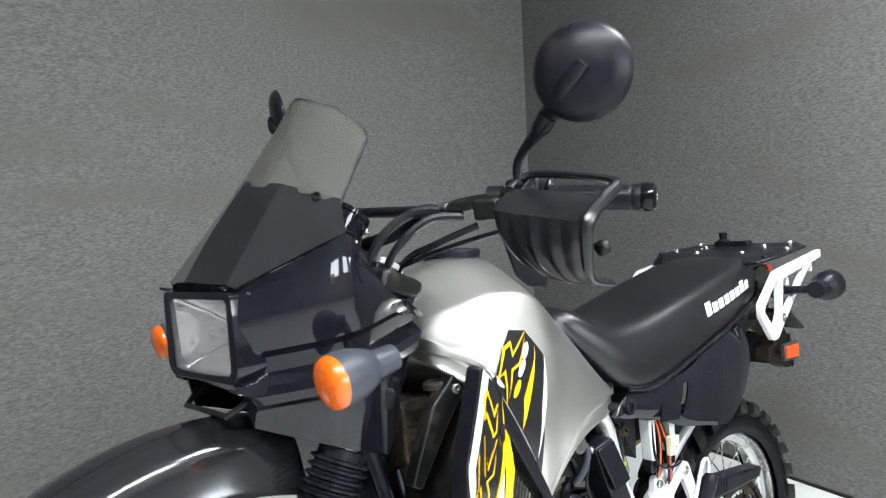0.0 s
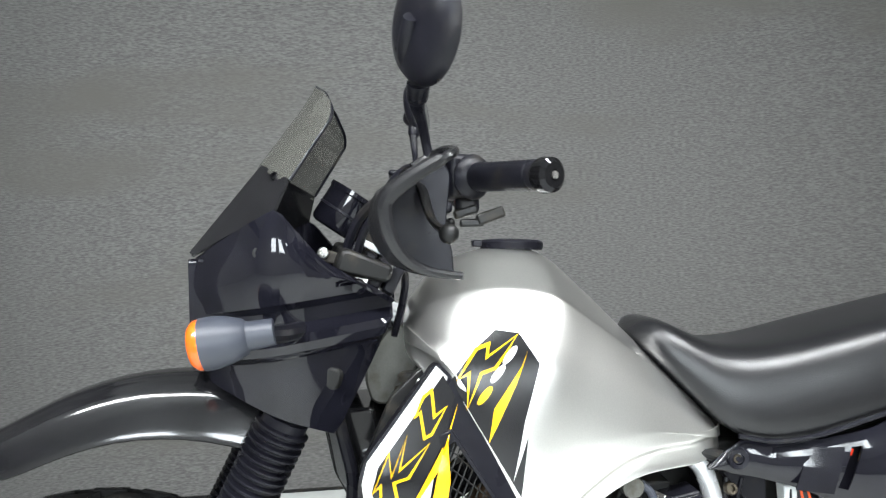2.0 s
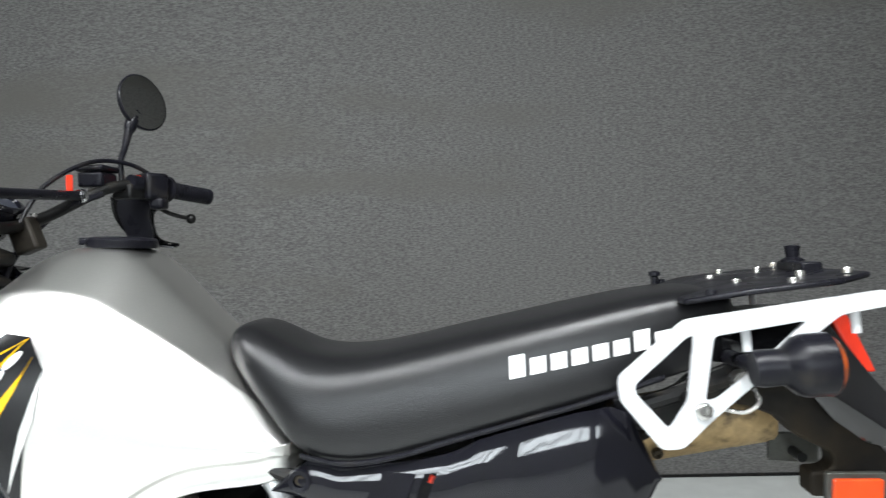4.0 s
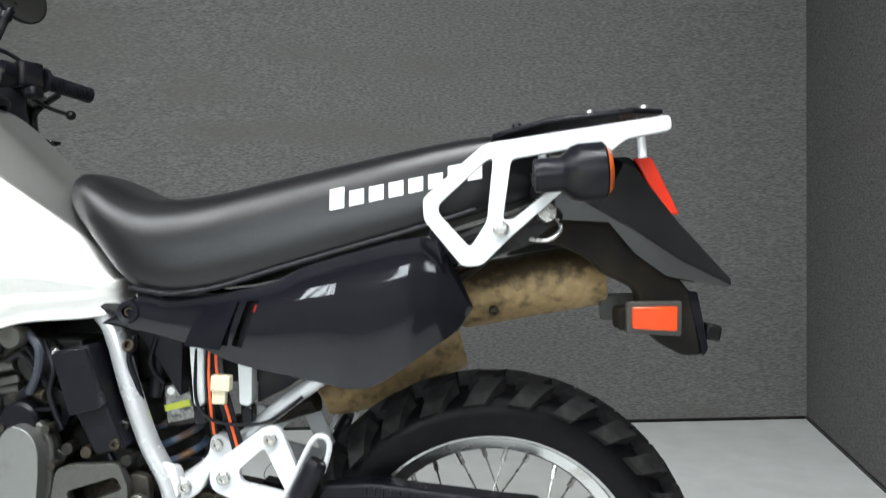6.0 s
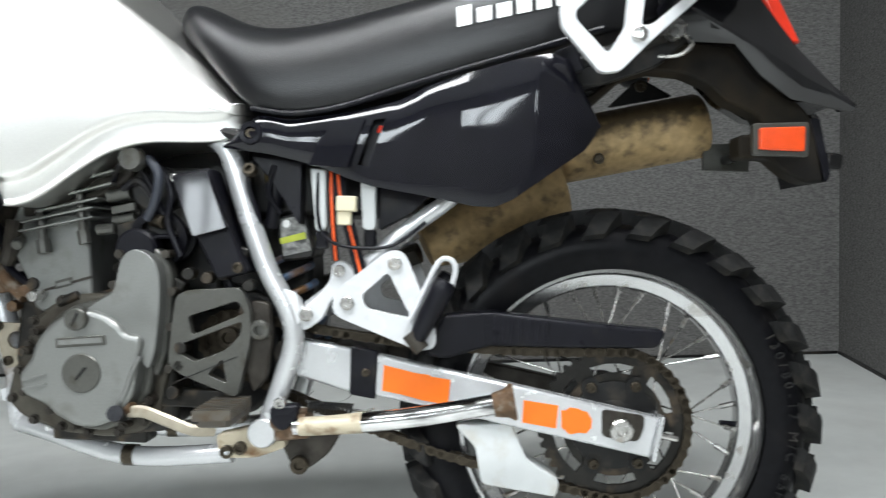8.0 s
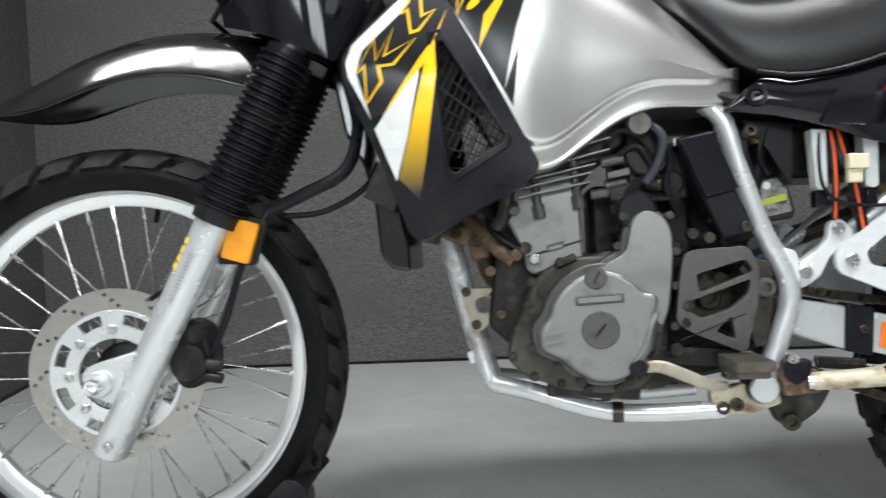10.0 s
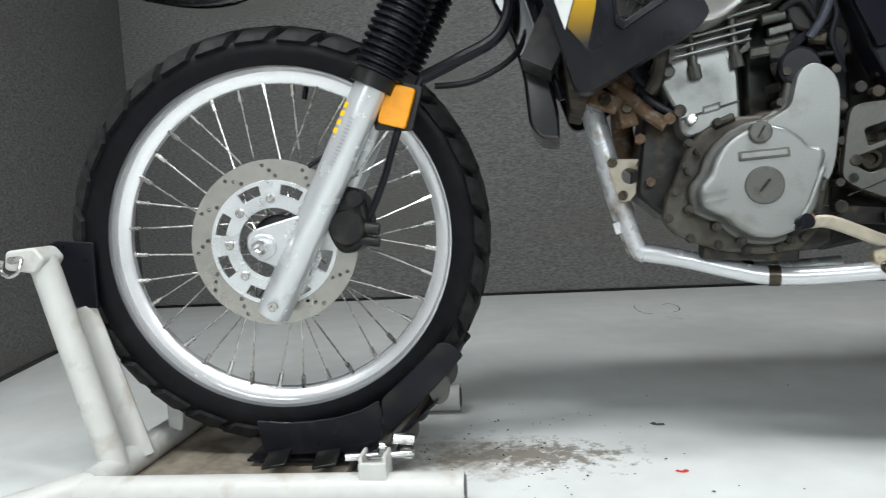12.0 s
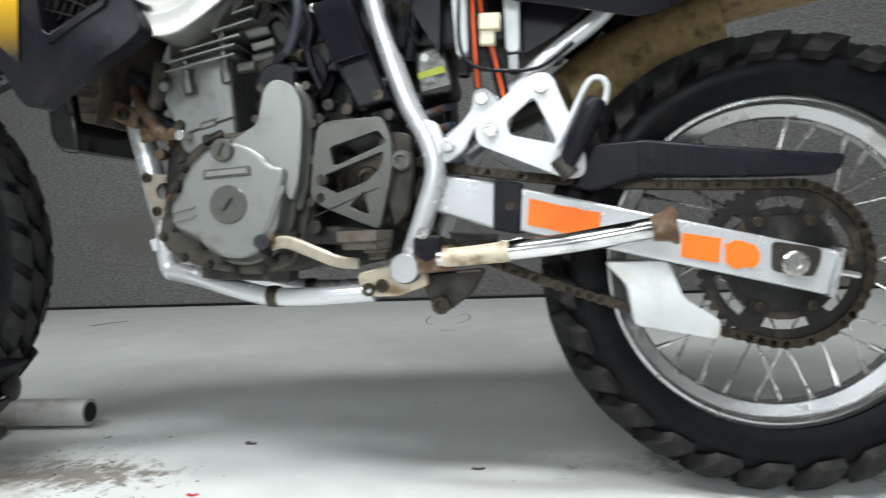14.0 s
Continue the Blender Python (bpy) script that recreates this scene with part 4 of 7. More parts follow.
for cx, cz in ((0.638, 0.964), (0.619, 0.940), (0.599, 0.912)):
    decal("oval_mark", [(cx + 0.011 * math.cos(a) * 0.75 + 0.008 * math.sin(a), cz + 0.012 * math.sin(a) + 0.002 * math.cos(a)) for a in (2 * math.pi * i / 14 for i in range(14))], TANK_TREE, M_YELLOW if cx < 0.6 else M_WHITEPRINT, tank, 0.0026)


def inset(outline, d):
    """The outline drawn inwards by d, corner by corner."""
    n = len(outline)
    area = sum(outline[i][0] * outline[(i + 1) % n][1] - outline[(i + 1) % n][0] * outline[i][1] for i in range(n))
    sg = 1 if area > 0 else -1
    out = []
    for i in range(n):
        p, q, r = Vector(outline[i - 1]), Vector(outline[i]), Vector(outline[(i + 1) % n])
        a, b = (q - p).normalized(), (r - q).normalized()
        na, nb = Vector((-a.y, a.x)) * sg, Vector((-b.y, b.x)) * sg
        m = na + nb
        k = min(2.2, 2.0 / max(0.2, m.length_squared))
        out.append(tuple(q + m * d * k))
    return out


def jagged(outline, tree, parent, off, edge=0.0048):
    """A plain angular mark: a yellow border round a black middle."""
    decal("yellow_border", outline, tree, M_YELLOW, parent, off)
    decal("black_middle", inset(outline, edge), tree, M_BLACKDECAL, parent, off + 0.0010)


jagged([(0.560, 0.934), (0.589, 0.977), (0.612, 0.984), (0.607, 0.966), (0.653, 0.992), (0.617, 0.946), (0.597, 0.940), (0.573, 0.893), (0.576, 0.940)], TANK_TREE, tank, 0.0026)
jagged([(0.499, 0.891), (0.512, 0.919), (0.527, 0.929), (0.529, 0.894), (0.546, 0.903), (0.524, 0.868), (0.511, 0.863), (0.507, 0.896)], SH_TREE, shroud_left, 0.0036, 0.0040)
jagged([(0.442, 0.805), (0.466, 0.856), (0.468, 0.826), (0.490, 0.873), (0.480, 0.833), (0.520, 0.859), (0.491, 0.818), (0.473, 0.815), (0.476, 0.796), (0.453, 0.766), (0.452, 0.813)], SH_TREE, shroud_left, 0.0036, 0.0040)

# fairing

def fair_col(x):
    """The fairing's section at x: places from the upper edge down to the lower edge."""
    y = np.mean([np.interp(x + d, [0.13, 0.163, 0.175, 0.23, 0.29, 0.33, 0.40, 0.475, 0.51], [0.124, 0.148, 0.156, 0.196, 0.229, 0.225, 0.192, 0.158, 0.142]) for d in (-0.024, -0.012, 0.0, 0.012, 0.024)])
    top = np.interp(x, [0.163, 0.172, 0.25, 0.312, 0.372, 0.475], [1.105, 1.116, 1.152, 1.180, 1.108, 1.043])
    ridge = np.interp(x, [0.16, 0.34, 0.475], [0.985, 1.004, 1.018])
    low = np.interp(x, [0.163, 0.176, 0.186, 0.383, 0.44, 0.475], [0.984, 0.980, 0.934, 0.856, 0.955, 1.020])
    g = np.interp(x, [0.163, 0.20], [0.4, 1.0])
    zs = [(top, 0.0)] + [(ridge + 0.058 + (top - ridge - 0.058) * f, 0.009 * math.sin(f * 3.1)) for f in (0.75, 0.5, 0.25, 0.0)]
    zs += [(ridge + 0.046, -0.003 * g), (ridge + 0.036, -0.013 * g), (ridge + 0.016, -0.016 * g), (ridge + 0.008, -0.006 * g), (ridge + 0.002, 0.003), (ridge - 0.010, 0.007), (ridge - 0.022, 0.003), (ridge - 0.027, -0.005), (ridge - 0.031, -0.009)]
    zs += [(ridge - 0.031 + (low - ridge + 0.031) * f, -0.009 - 0.012 * f) for f in (0.33, 0.66, 1.0)]
    back = 0.020 * (0.475 - x) / 0.312
    return [(x + back, y + d, max(low, min(top, z))) for z, d in zs]


for s in (-1, 1):
    cols = [[(x, s * y if s < 0 else y - 0.085, z) for x, y, z in fair_col(x)] for x in np.linspace(0.163, 0.475, 27)]
    fairing = link("fairing", shell(cols, 0.004), M_BLACKPLASTIC, bike, "gloss black plastic fairing panel", smooth=28)
    for x, z in ((0.297, 1.119),):
        bolt((x, -0.224 if s < 0 else 0.139, z), (0, s, 0), 0.009, 0.006, M_DARK, fairing)

# nose with the headlight, and the screen
def facets(rows):
    """Fills rows of left-hand places (side, crease, middle) out to both sides of the nose."""
    return [[Vector(q) for q in r] + [Vector((q[0], -0.09 - q[1], q[2])) for q in r[-2::-1]] for r in rows]


P_HEAD, P_CREASE, P_SIDE, P_PANEL = Vector((0.186, -0.157, 1.115)), Vector((0.288, -0.122, 1.250)), Vector((0.337, -0.195, 1.221)), Vector((0.322, -0.222, 1.176))
_n = (P_CREASE - P_HEAD).cross(P_PANEL - P_HEAD)
P_SIDE.y = P_HEAD.y - (_n.x * (P_SIDE.x - P_HEAD.x) + _n.z * (P_SIDE.z - P_HEAD.z)) / _n.y
P_FRONT, P_MID = Vector((0.168, -0.045, 1.122)), Vector((0.273, -0.045, 1.260))
nose_rows = [[P_HEAD.lerp(P_PANEL, f), P_HEAD.lerp(P_SIDE, f), (P_HEAD + Vector((-0.004, 0.006, 0.003))).lerp(P_CREASE, f), P_FRONT.lerp(P_MID, f) + Vector((-0.003, 0, 0.003)) * math.sin(3.1416 * f)] for f in (0.03, 0.25, 0.5, 0.75, 1)]
link("fairing_top", shell(facets(nose_rows), 0.004), M_NOSE, bike, "glossy black faceted upper fairing", smooth=14)
S_TOP, C_TOP, M_TOP = Vector((0.395, -0.181, 1.307)), Vector((0.354, -0.114, 1.334)), Vector((0.339, -0.045, 1.345))
LIP = [((0.3975, -0.172, 1.319), (0.364, -0.110, 1.350), (0.350, -0.045, 1.361)), ((0.396, -0.158, 1.331), (0.370, -0.104, 1.361), (0.358, -0.045, 1.374)), ((0.391, -0.140, 1.343), (0.374, -0.096, 1.369), (0.364, -0.045, 1.385))]
rows = []
for f in (-0.08, 0.0, 0.25, 0.5, 0.75, 0.9, 1.0):
    rows.append((P_SIDE.lerp(S_TOP, f), P_CREASE.lerp(C_TOP, f), P_MID.lerp(M_TOP, f)))
rows += [tuple(Vector(q) for q in r) for r in LIP]
rows = [[side, side.lerp(crease, 0.5) + Vector((0.002, -0.005, 0.003)), crease + Vector((0.002, 0.0, -0.001)), crease.lerp(mid, 0.5) + Vector((-0.002, 0, 0.002)), mid] for side, crease, mid in rows]
rows = facets(rows)
screen = link("windscreen", shell(rows, 0.003), M_SMOKE, bike, "smoked plastic windscreen with a flared lip", smooth=40)
link("screen_edge", tube([r[0] for r in rows[1:]] + [q for q in rows[-1][1:-1]] + [r[-1] for r in rows[:0:-1]], 0.0026, 8, 2), M_SATIN, screen)
for p, d in (((0.313, -0.170, 1.229), (-0.5, -0.75, 0.45)), ((0.280, -0.066, 1.247), (-0.8, 0, 0.6)), ((0.280, -0.024, 1.247), (-0.8, 0, 0.6)), ((0.313, 0.080, 1.229), (-0.5, 0.75, 0.45))):
    bolt(p, d, 0.0065, 0.005, M_CHROMEBLACK, screen)


def yz_plate(outline, x0, x1, holes=()):
    """A plate that faces along the bike: (y, z) outline."""
    bm = plate(outline, x0, x1, holes)
    for v in bm.verts:
        v.co = Vector((v.co.y, v.co.x, v.co.z))
    return bm


HY = -0.046
HL = [(-0.156, 1.108), (0.026, 1.108), (0.030, 1.004), (0.018, 0.988), (-0.146, 0.988), (-0.160, 1.004)]
GLASS = [(-0.144, 1.098), (0.016, 1.098), (0.014, 1.006), (0.008, 0.999), (-0.136, 0.999), (-0.142, 1.006)]


def slant(bm):
    """The lamp's face is sheared back towards the near side, to fit the camera's view."""
    for v in bm.verts:
        v.co.x += (HY - v.co.y) * 0.13
    return bm


LAMP = Matrix.Translation((0.018, -0.004, 0.007))
surround = link("headlight_surround", slant(yz_plate(rounded(HL, 0.01), 0.150, 0.215, [rounded(GLASS, 0.008)])), M_BLACKPLASTIC, bike, "black headlight surround", bevel=0.004, m=LAMP)
link("reflector_bowl", slant(shell([[(0.205 - 0.045 * max(abs(u / 6), abs(v / 4)) ** 2, HY - 0.018 + 0.083 * u / 6, 1.048 + 0.052 * v / 4) for u in range(-6, 7)] for v in range(-4, 5)], 0.002)), M_CHROME, surround, "shiny headlight reflector", smooth=60, m=LAMP)
link("headlight_lens", slant(shell([[(0.156 - 0.005 * (1 - (u / 16) ** 2) + 0.0008 * (u % 2), HY - 0.018 + 0.082 * u / 16, 1.048 + 0.050 * v / 4) for u in range(-16, 17)] for v in range(-4, 5)], 0.003)), M_GLASS, surround, "clear fluted headlight glass", smooth=0, m=LAMP)
link("headlight_bulb", rod((0.20, HY, 1.045), (0.178, HY, 1.045), 0.009), M_STEEL, surround, m=LAMP)
link("chin_bracket", tube([(0.20, -0.150, 0.975), (0.160, -0.12, 0.945), (0.160, 0.03, 0.938), (0.20, 0.06, 0.965)], 0.0045, k=1), M_DARK, bike, m=LAMP)
link("chin_panel", loft([[(0.172, -0.150, 0.989), (0.168, 0.048, 0.989), (0.19, 0.045, 0.966), (0.19, -0.145, 0.966)], [(0.30, -0.17, 0.95), (0.30, 0.09, 0.95), (0.30, 0.08, 0.915), (0.30, -0.16, 0.915)]]), M_SATIN, bike, m=LAMP)
# inside of the cockpit
link("cockpit_tray", shell([[(0.20 + 0.20 * u, -0.17 + 0.34 * v, 1.10 - 0.03 * u + 0.02 * abs(v - 0.5)) for v in (0, 0.25, 0.5, 0.75, 1)] for u in (0, 0.5, 1)], 0.004), M_SATIN, bike)
for y in (-0.058, 0.058):
    p0, p1 = Vector((0.383, y, 1.1525)), Vector((0.383 + 0.57, y, 1.1525 + 0.82))
    g = link("instrument", turned([(0, 0), (0.034, 0.0), (0.040, 0.003), (0.0425, 0.009), (0.0425, 0.060), (0.0445, 0.062), (0.0445, 0.069), (0.039, 0.070), (0.036, 0.062), (0, 0.062)], p0, p1, 36), M_BLACKPLASTIC, bike, "round black instrument housing")
    link("dial", turned([(0, 0.0625), (0.0355, 0.0625), (0.0355, 0.0635), (0, 0.0635)], p0, p1, 24), M_SIGNALGREY, g, "dark instrument dial")
    link("housing_band", turned([(0.0425, 0.030), (0.0435, 0.0305), (0.0435, 0.0335), (0.0425, 0.034)], p0, p1, 36), M_SATIN, g)
bm = box((0.40, -0.11, 1.105), (0.06, 0.012, 0.02), (0, 15, 0))
link("instrument_bracket", bm, M_CAST, bike, bevel=0.003)
bolt((0.372, -0.118, 1.117), LEFT, 0.009, 0.006, M_STEEL)

# front mudguard
FENDER = [(-0.240, 0.816, 0.010, 0.004), (-0.220, 0.824, 0.028, 0.014), (-0.190, 0.836, 0.048, 0.030), (-0.150, 0.852, 0.065, 0.048), (-0.100, 0.875, 0.078, 0.066), (-0.050, 0.900, 0.081, 0.070), (0.014, 0.921, 0.082, 0.072), (0.074, 0.931, 0.083, 0.076), (0.140, 0.932, 0.083, 0.082), (0.200, 0.924, 0.083, 0.090), (0.250, 0.910, 0.082, 0.095)]
SECTION = [(0, 0), (0.22, 0.0), (0.27, 0.05), (0.34, 0.07), (0.58, 0.15), (0.68, 0.24), (0.76, 0.38), (0.90, 0.72), (0.97, 0.88), (1.0, 1.0)]
rows = []
for x, z, w, drop in FENDER:
    half = [(f * w, z - g * drop) for f, g in SECTION]
    rows.append([(x, -a, q) for a, q in half[:0:-1]] + [(x, a, q) for a, q in half])
fender = link("front_mudguard", shell(rows, 0.004), M_FENDER, bike, "gloss black plastic front mudguard", smooth=60, m=Matrix.Translation((0.016, 0.012, -0.010)) @ STEER)
mod = fender.modifiers.new("round", "SUBSURF")
mod.levels = mod.render_levels = 1
link("splash_guard", plate(rounded([(0.355, 0.87), (0.373, 0.770), (0.403, 0.712), (0.418, 0.647), (0.424, 0.569), (0.441, 0.545), (0.473, 0.540), (0.472, 0.589), (0.455, 0.671), (0.458, 0.734), (0.44, 0.87)], 0.010), -0.080, 0.085), M_FENDER, bike, "black plastic splash guard", bevel=0.006, seg=3)
rad = link("radiator", plate([(0.472, 0.900), (0.528, 0.900), (0.528, 0.630), (0.512, 0.582), (0.490, 0.588), (0.478, 0.70)], -0.095, 0.085), mat("dusty_radiator_core", (0.060, 0.048, 0.034), 0.75, 0.1, var=0.3, scale=90, dirt=(0.022, 0.018, 0.013), dirt_amt=0.4, dscale=40), bike, "dusty brown radiator core", bevel=0.003)
for i in range(24):
    f = i / 23
    link("radiator_fin", box((0.5005 + 0.004 * f, -0.0955, 0.88 - 0.28 * f), (0.040 - 0.012 * f, 0.003, 0.0022), (0, 8, 0)), M_CAST, rad)
for p in ([(0.424, -0.098, 0.800), (0.440, -0.098, 0.745), (0.452, -0.098, 0.700), (0.450, -0.098, 0.650)], [(0.452, -0.098, 0.800), (0.464, -0.098, 0.730), (0.466, -0.098, 0.660), (0.478, -0.098, 0.600)]):
    link("radiator_rail", tube(p, 0.007, 10, 4), M_BLACKPLASTIC, rad, "shiny black radiator rail")

# indicators
for s in (-1, 1):
    y = s * 0.304
    ind = link("front_indicator", turned([(0.0305, 0.004), (0.0335, 0.006), (0.0335, 0.022), (0.030, 0.040), (0.0235, 0.058), (0.019, 0.062), (0.017, 0.095), (0.0, 0.097)], (0.233, y, 1.006), (0.333, y - s * 0.006, 1.020), 28), M_SIGNALGREY, bike, "dark grey rubber indicator with orange lens", smooth=40)
    prof = [(0, -0.010), (0.018, -0.0095), (0.028, -0.006), (0.0322, 0.0), (0.0328, 0.006), (0.0328, 0.010), (0, 0.010)]
    link("indicator_lens", turned(prof, (0.233, y, 1.006), (0.333, y, 1.020), 28), M_ORANGE, ind, "orange indicator lens", smooth=40)
    link("indicator_stalk", tube([(0.317, y, 1.016), (0.336, s * 0.27, 1.013), (0.347, s * 0.185, 1.010)], 0.012), M_SATIN, ind)
    y = s * 0.262
    ind = link("rear_indicator", turned([(0, 0), (0.020, 0.0), (0.022, 0.010), (0.021, 0.032), (0.024, 0.036), (0.033, 0.046), (0.036, 0.056), (0.0365, 0.084), (0.033, 0.088)], (1.572, y, 0.943), (1.672, y, 0.948), 28), M_SATIN, bike, "black rubber rear indicator with orange lens", smooth=40)
    link("indicator_lens", turned([(0.034, 0.084), (0.034, 0.087), (0.028, 0.093), (0.0, 0.097), (0, 0.09)], (1.572, y, 0.943), (1.672, y, 0.948), 28), M_ORANGE, ind, "orange indicator lens", smooth=40)
    link("indicator_stalk", rod((1.588, y, 0.944), (1.588, s * 0.12, 0.935), 0.010), M_SATIN, ind)

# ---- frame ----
def shift_to_fit(before, dx, dy, dz):
    """Moves the parts added to the motorcycle since then, to fit the camera's view."""
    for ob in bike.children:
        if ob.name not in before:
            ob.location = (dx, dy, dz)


M_RUSTYTUBE = mat("chipped_silver_frame_paint", (0.60, 0.61, 0.62), 0.28, 0.4, var=0.04, scale=200, dirt=(0.20, 0.12, 0.06), dirt_amt=0.20, dscale=22, coat=0.2)
for s in (-1, 1):
    link("frame_tube", tube([(0.90, s * 0.08, 0.803), (0.945, s * 0.100, 0.768), (0.962, s * 0.104, 0.738), (0.981, s * 0.104, 0.665), (1.008, s * 0.104, 0.582), (1.036, s * 0.104, 0.524), (1.044, s * 0.104, 0.479), (1.026, s * 0.104, 0.420), (0.999, s * 0.104, 0.348)], 0.0155, 14),
         M_ALUPAINT, bike, "silver-painted steel frame tube")
    link("cradle_tube", tube([(0.600, s * 0.040, 0.350), (0.66, s * 0.060, 0.339), (0.72, s * 0.072, 0.322), (0.779, s * 0.080, 0.309), (0.85, s * 0.086, 0.307), (0.945, s * 0.092, 0.312)], 0.0145, 14), M_ALUPAINT, bike, "silver-painted frame cradle tube")
    link("cradle_joint", rod((0.779, s * 0.080, 0.309), (0.796, s * 0.0815, 0.3085), 0.0162), M_CHAIN, bike)
    gus = link("frame_gusset", plate(rounded([(0.543, 0.520), (0.554, 0.508), (0.620, 0.504), (0.628, 0.491), (0.580, 0.435), (0.564, 0.437)], 0.008), s * 0.028, s * 0.022, [circle(0.584, 0.479, 0.014, 16)]), M_LEVER, bike, "worn rusty steel engine mount plate", bevel=0.0015)
    for x, z in ((0.556, 0.502), (0.616, 0.494), (0.571, 0.447)):
        bolt((x, s * 0.028, z), (0, s, 0), 0.008, 0.006, M_CHAIN, gus)
    link("subframe_tube", tube([(1.30, s * 0.100, 0.703), (1.272, s * 0.099, 0.675), (1.208, s * 0.097, 0.631), (1.14, s * 0.095, 0.576), (1.066, s * 0.094, 0.523)], 0.0125, 12), M_ALUPAINT, bike, "silver-painted subframe tube")
    link("seat_rail", tube([(0.93, s * 0.11, 0.79), (1.05, s * 0.112, 0.765), (1.25, s * 0.115, 0.81), (1.45, s * 0.115, 0.865), (1.60, s * 0.105, 0.905)], 0.0115), M_DARK, bike)
    link("lug_ear", plate(rounded([(1.030, 0.556), (1.052, 0.548), (1.060, 0.512), (1.048, 0.494), (1.030, 0.500)], 0.006), s * 0.116, s * 0.108), M_WHITE, bike, bevel=0.002)
    link("subframe_lug", plate(rounded([(1.039, 0.547), (1.053, 0.543), (1.058, 0.524), (1.080, 0.541), (1.100, 0.565), (1.103, 0.588), (1.114, 0.594), (1.124, 0.590), (1.139, 0.574), (1.134, 0.560), (1.103, 0.539), (1.087, 0.508), (1.062, 0.492), (1.040, 0.497)], 0.008), s * 0.110, s * 0.092), M_WHITE, bike, "white-painted subframe lug", bevel=0.003)
    bolt((1.064, s * 0.111, 0.516), (0, s, 0), 0.010, 0.006)
    bolt((1.114, s * 0.111, 0.578), (0, s, 0), 0.009, 0.006)
    brk = link("footrest_bracket", plate(rounded([(1.188, 0.607), (1.210, 0.604), (1.252, 0.495), (1.252, 0.464), (1.228, 0.460), (1.105, 0.515), (1.105, 0.547)], 0.014), s * 0.122, s * 0.111, [rounded([(1.186, 0.575), (1.217, 0.508), (1.152, 0.524), (1.147, 0.543)], 0.008)]), M_WHITE, bike, "white-painted passenger footrest bracket", bevel=0.004)
    bolt((1.196, s * 0.122, 0.587), (0, s, 0), 0.010, 0.006, M_STEEL, brk)
    bolt((1.126, s * 0.122, 0.532), (0, s, 0), 0.010, 0.006, M_STEEL, brk)
    peg = link("folded_footrest", tube([(1.224, s * 0.132, 0.476), (1.242, s * 0.138, 0.511), (1.263, s * 0.142, 0.550), (1.269, s * 0.142, 0.561)], [0.011, 0.0155, 0.0165, 0.012], 12), M_SATIN, bike, "folded black rubber passenger footrest")
    link("footrest_knuckle", rod((1.215, s * 0.133, 0.488), (1.232, s * 0.133, 0.464), 0.012), M_CAST, peg)
    link("luggage_hook", tube([(1.215, s * 0.128, 0.505), (1.236, s * 0.128, 0.545), (1.254, s * 0.128, 0.580), (1.266, s * 0.128, 0.592), (1.279, s * 0.128, 0.588), (1.282, s * 0.128, 0.572), (1.272, s * 0.128, 0.540)], 0.0042), M_WHITE, bike, "white wire luggage hook")
link("down_tube", tube([(0.492, 0, 0.74), (0.514, 0, 0.64), (0.534, 0, 0.57), (0.560, 0, 0.46), (0.580, 0, 0.390)], 0.0195, 18, 3), M_RUSTYTUBE, bike, "silver-painted frame down tube")
for s in (-1, 1):
    link("lower_frame_tube", tube([(0.572, s * 0.012, 0.42), (0.582, s * 0.026, 0.384), (0.592, s * 0.036, 0.356), (0.602, s * 0.041, 0.348)], 0.0150, 14, 4), M_RUSTYTUBE, bike)
link("frame_tab", box((0.562, -0.020, 0.393), (0.014, 0.012, 0.020), (0, -15, 0)), M_WHITE, bike, bevel=0.002)
for x, z, w, h, a in ((0.545, 0.600, 0.050, 0.030, 25), (0.580, 0.585, 0.030, 0.060, -10)):
    link("engine_stay", box((x, -0.060, z), (w, 0.012, h), (0, a, 0)), M_RUST, bike, "rusty steel engine stay", bevel=0.004)
    bolt((x, -0.066, z), LEFT, 0.010, 0.010, M_CHAIN)
link("frame_backbone", tube([(0.42, 0, 1.02), (0.55, 0, 0.97), (0.75, 0, 0.86), (0.95, 0, 0.80)], 0.03), M_ALUPAINT, bike)
link("steering_head", rod((0.375, 0, 0.92), (0.45, 0, 1.07), 0.034), M_DARK, bike)
for s in (-1, 1):
    link("head_gusset", plate(rounded([(0.430, 0.950), (0.469, 0.995), (0.505, 1.000), (0.520, 0.95), (0.490, 0.89), (0.460, 0.868), (0.435, 0.875), (0.425, 0.91)], 0.012), s * 0.062, s * 0.052), M_GUARD, bike, "grey-painted frame gusset plate", bevel=0.004)

# ---- engine ----
before = {ob.name for ob in bike.children}
case = link("crankcase", plate(rounded([(0.645, 0.43), (0.668, 0.50), (0.72, 0.545), (0.80, 0.56), (0.860, 0.555), (0.872, 0.50), (0.868, 0.40), (0.87, 0.345), (0.74, 0.335), (0.67, 0.37)], 0.03), -0.105, 0.115), M_GRIME, bike, "oily dark engine crankcase", bevel=0.008)
# casing coloured black for the shade behind the guard's slots
link("gearbox_case", plate(rounded([(0.86, 0.560), (0.93, 0.558), (1.0, 0.53), (1.015, 0.42), (0.97, 0.355), (0.86, 0.335)], 0.02), -0.040, 0.115), M_DARK, bike, "oily gearbox casing, blacked for the shade behind the slots", bevel=0.008)
M_TANCASE = mat("dusty_cast_alloy", (0.066, 0.060, 0.047), 0.52, 0.35, var=0.2, scale=60, dirt=(0.032, 0.025, 0.017), dirt_amt=0.42, dscale=30, bump=0.2, bscale=150)
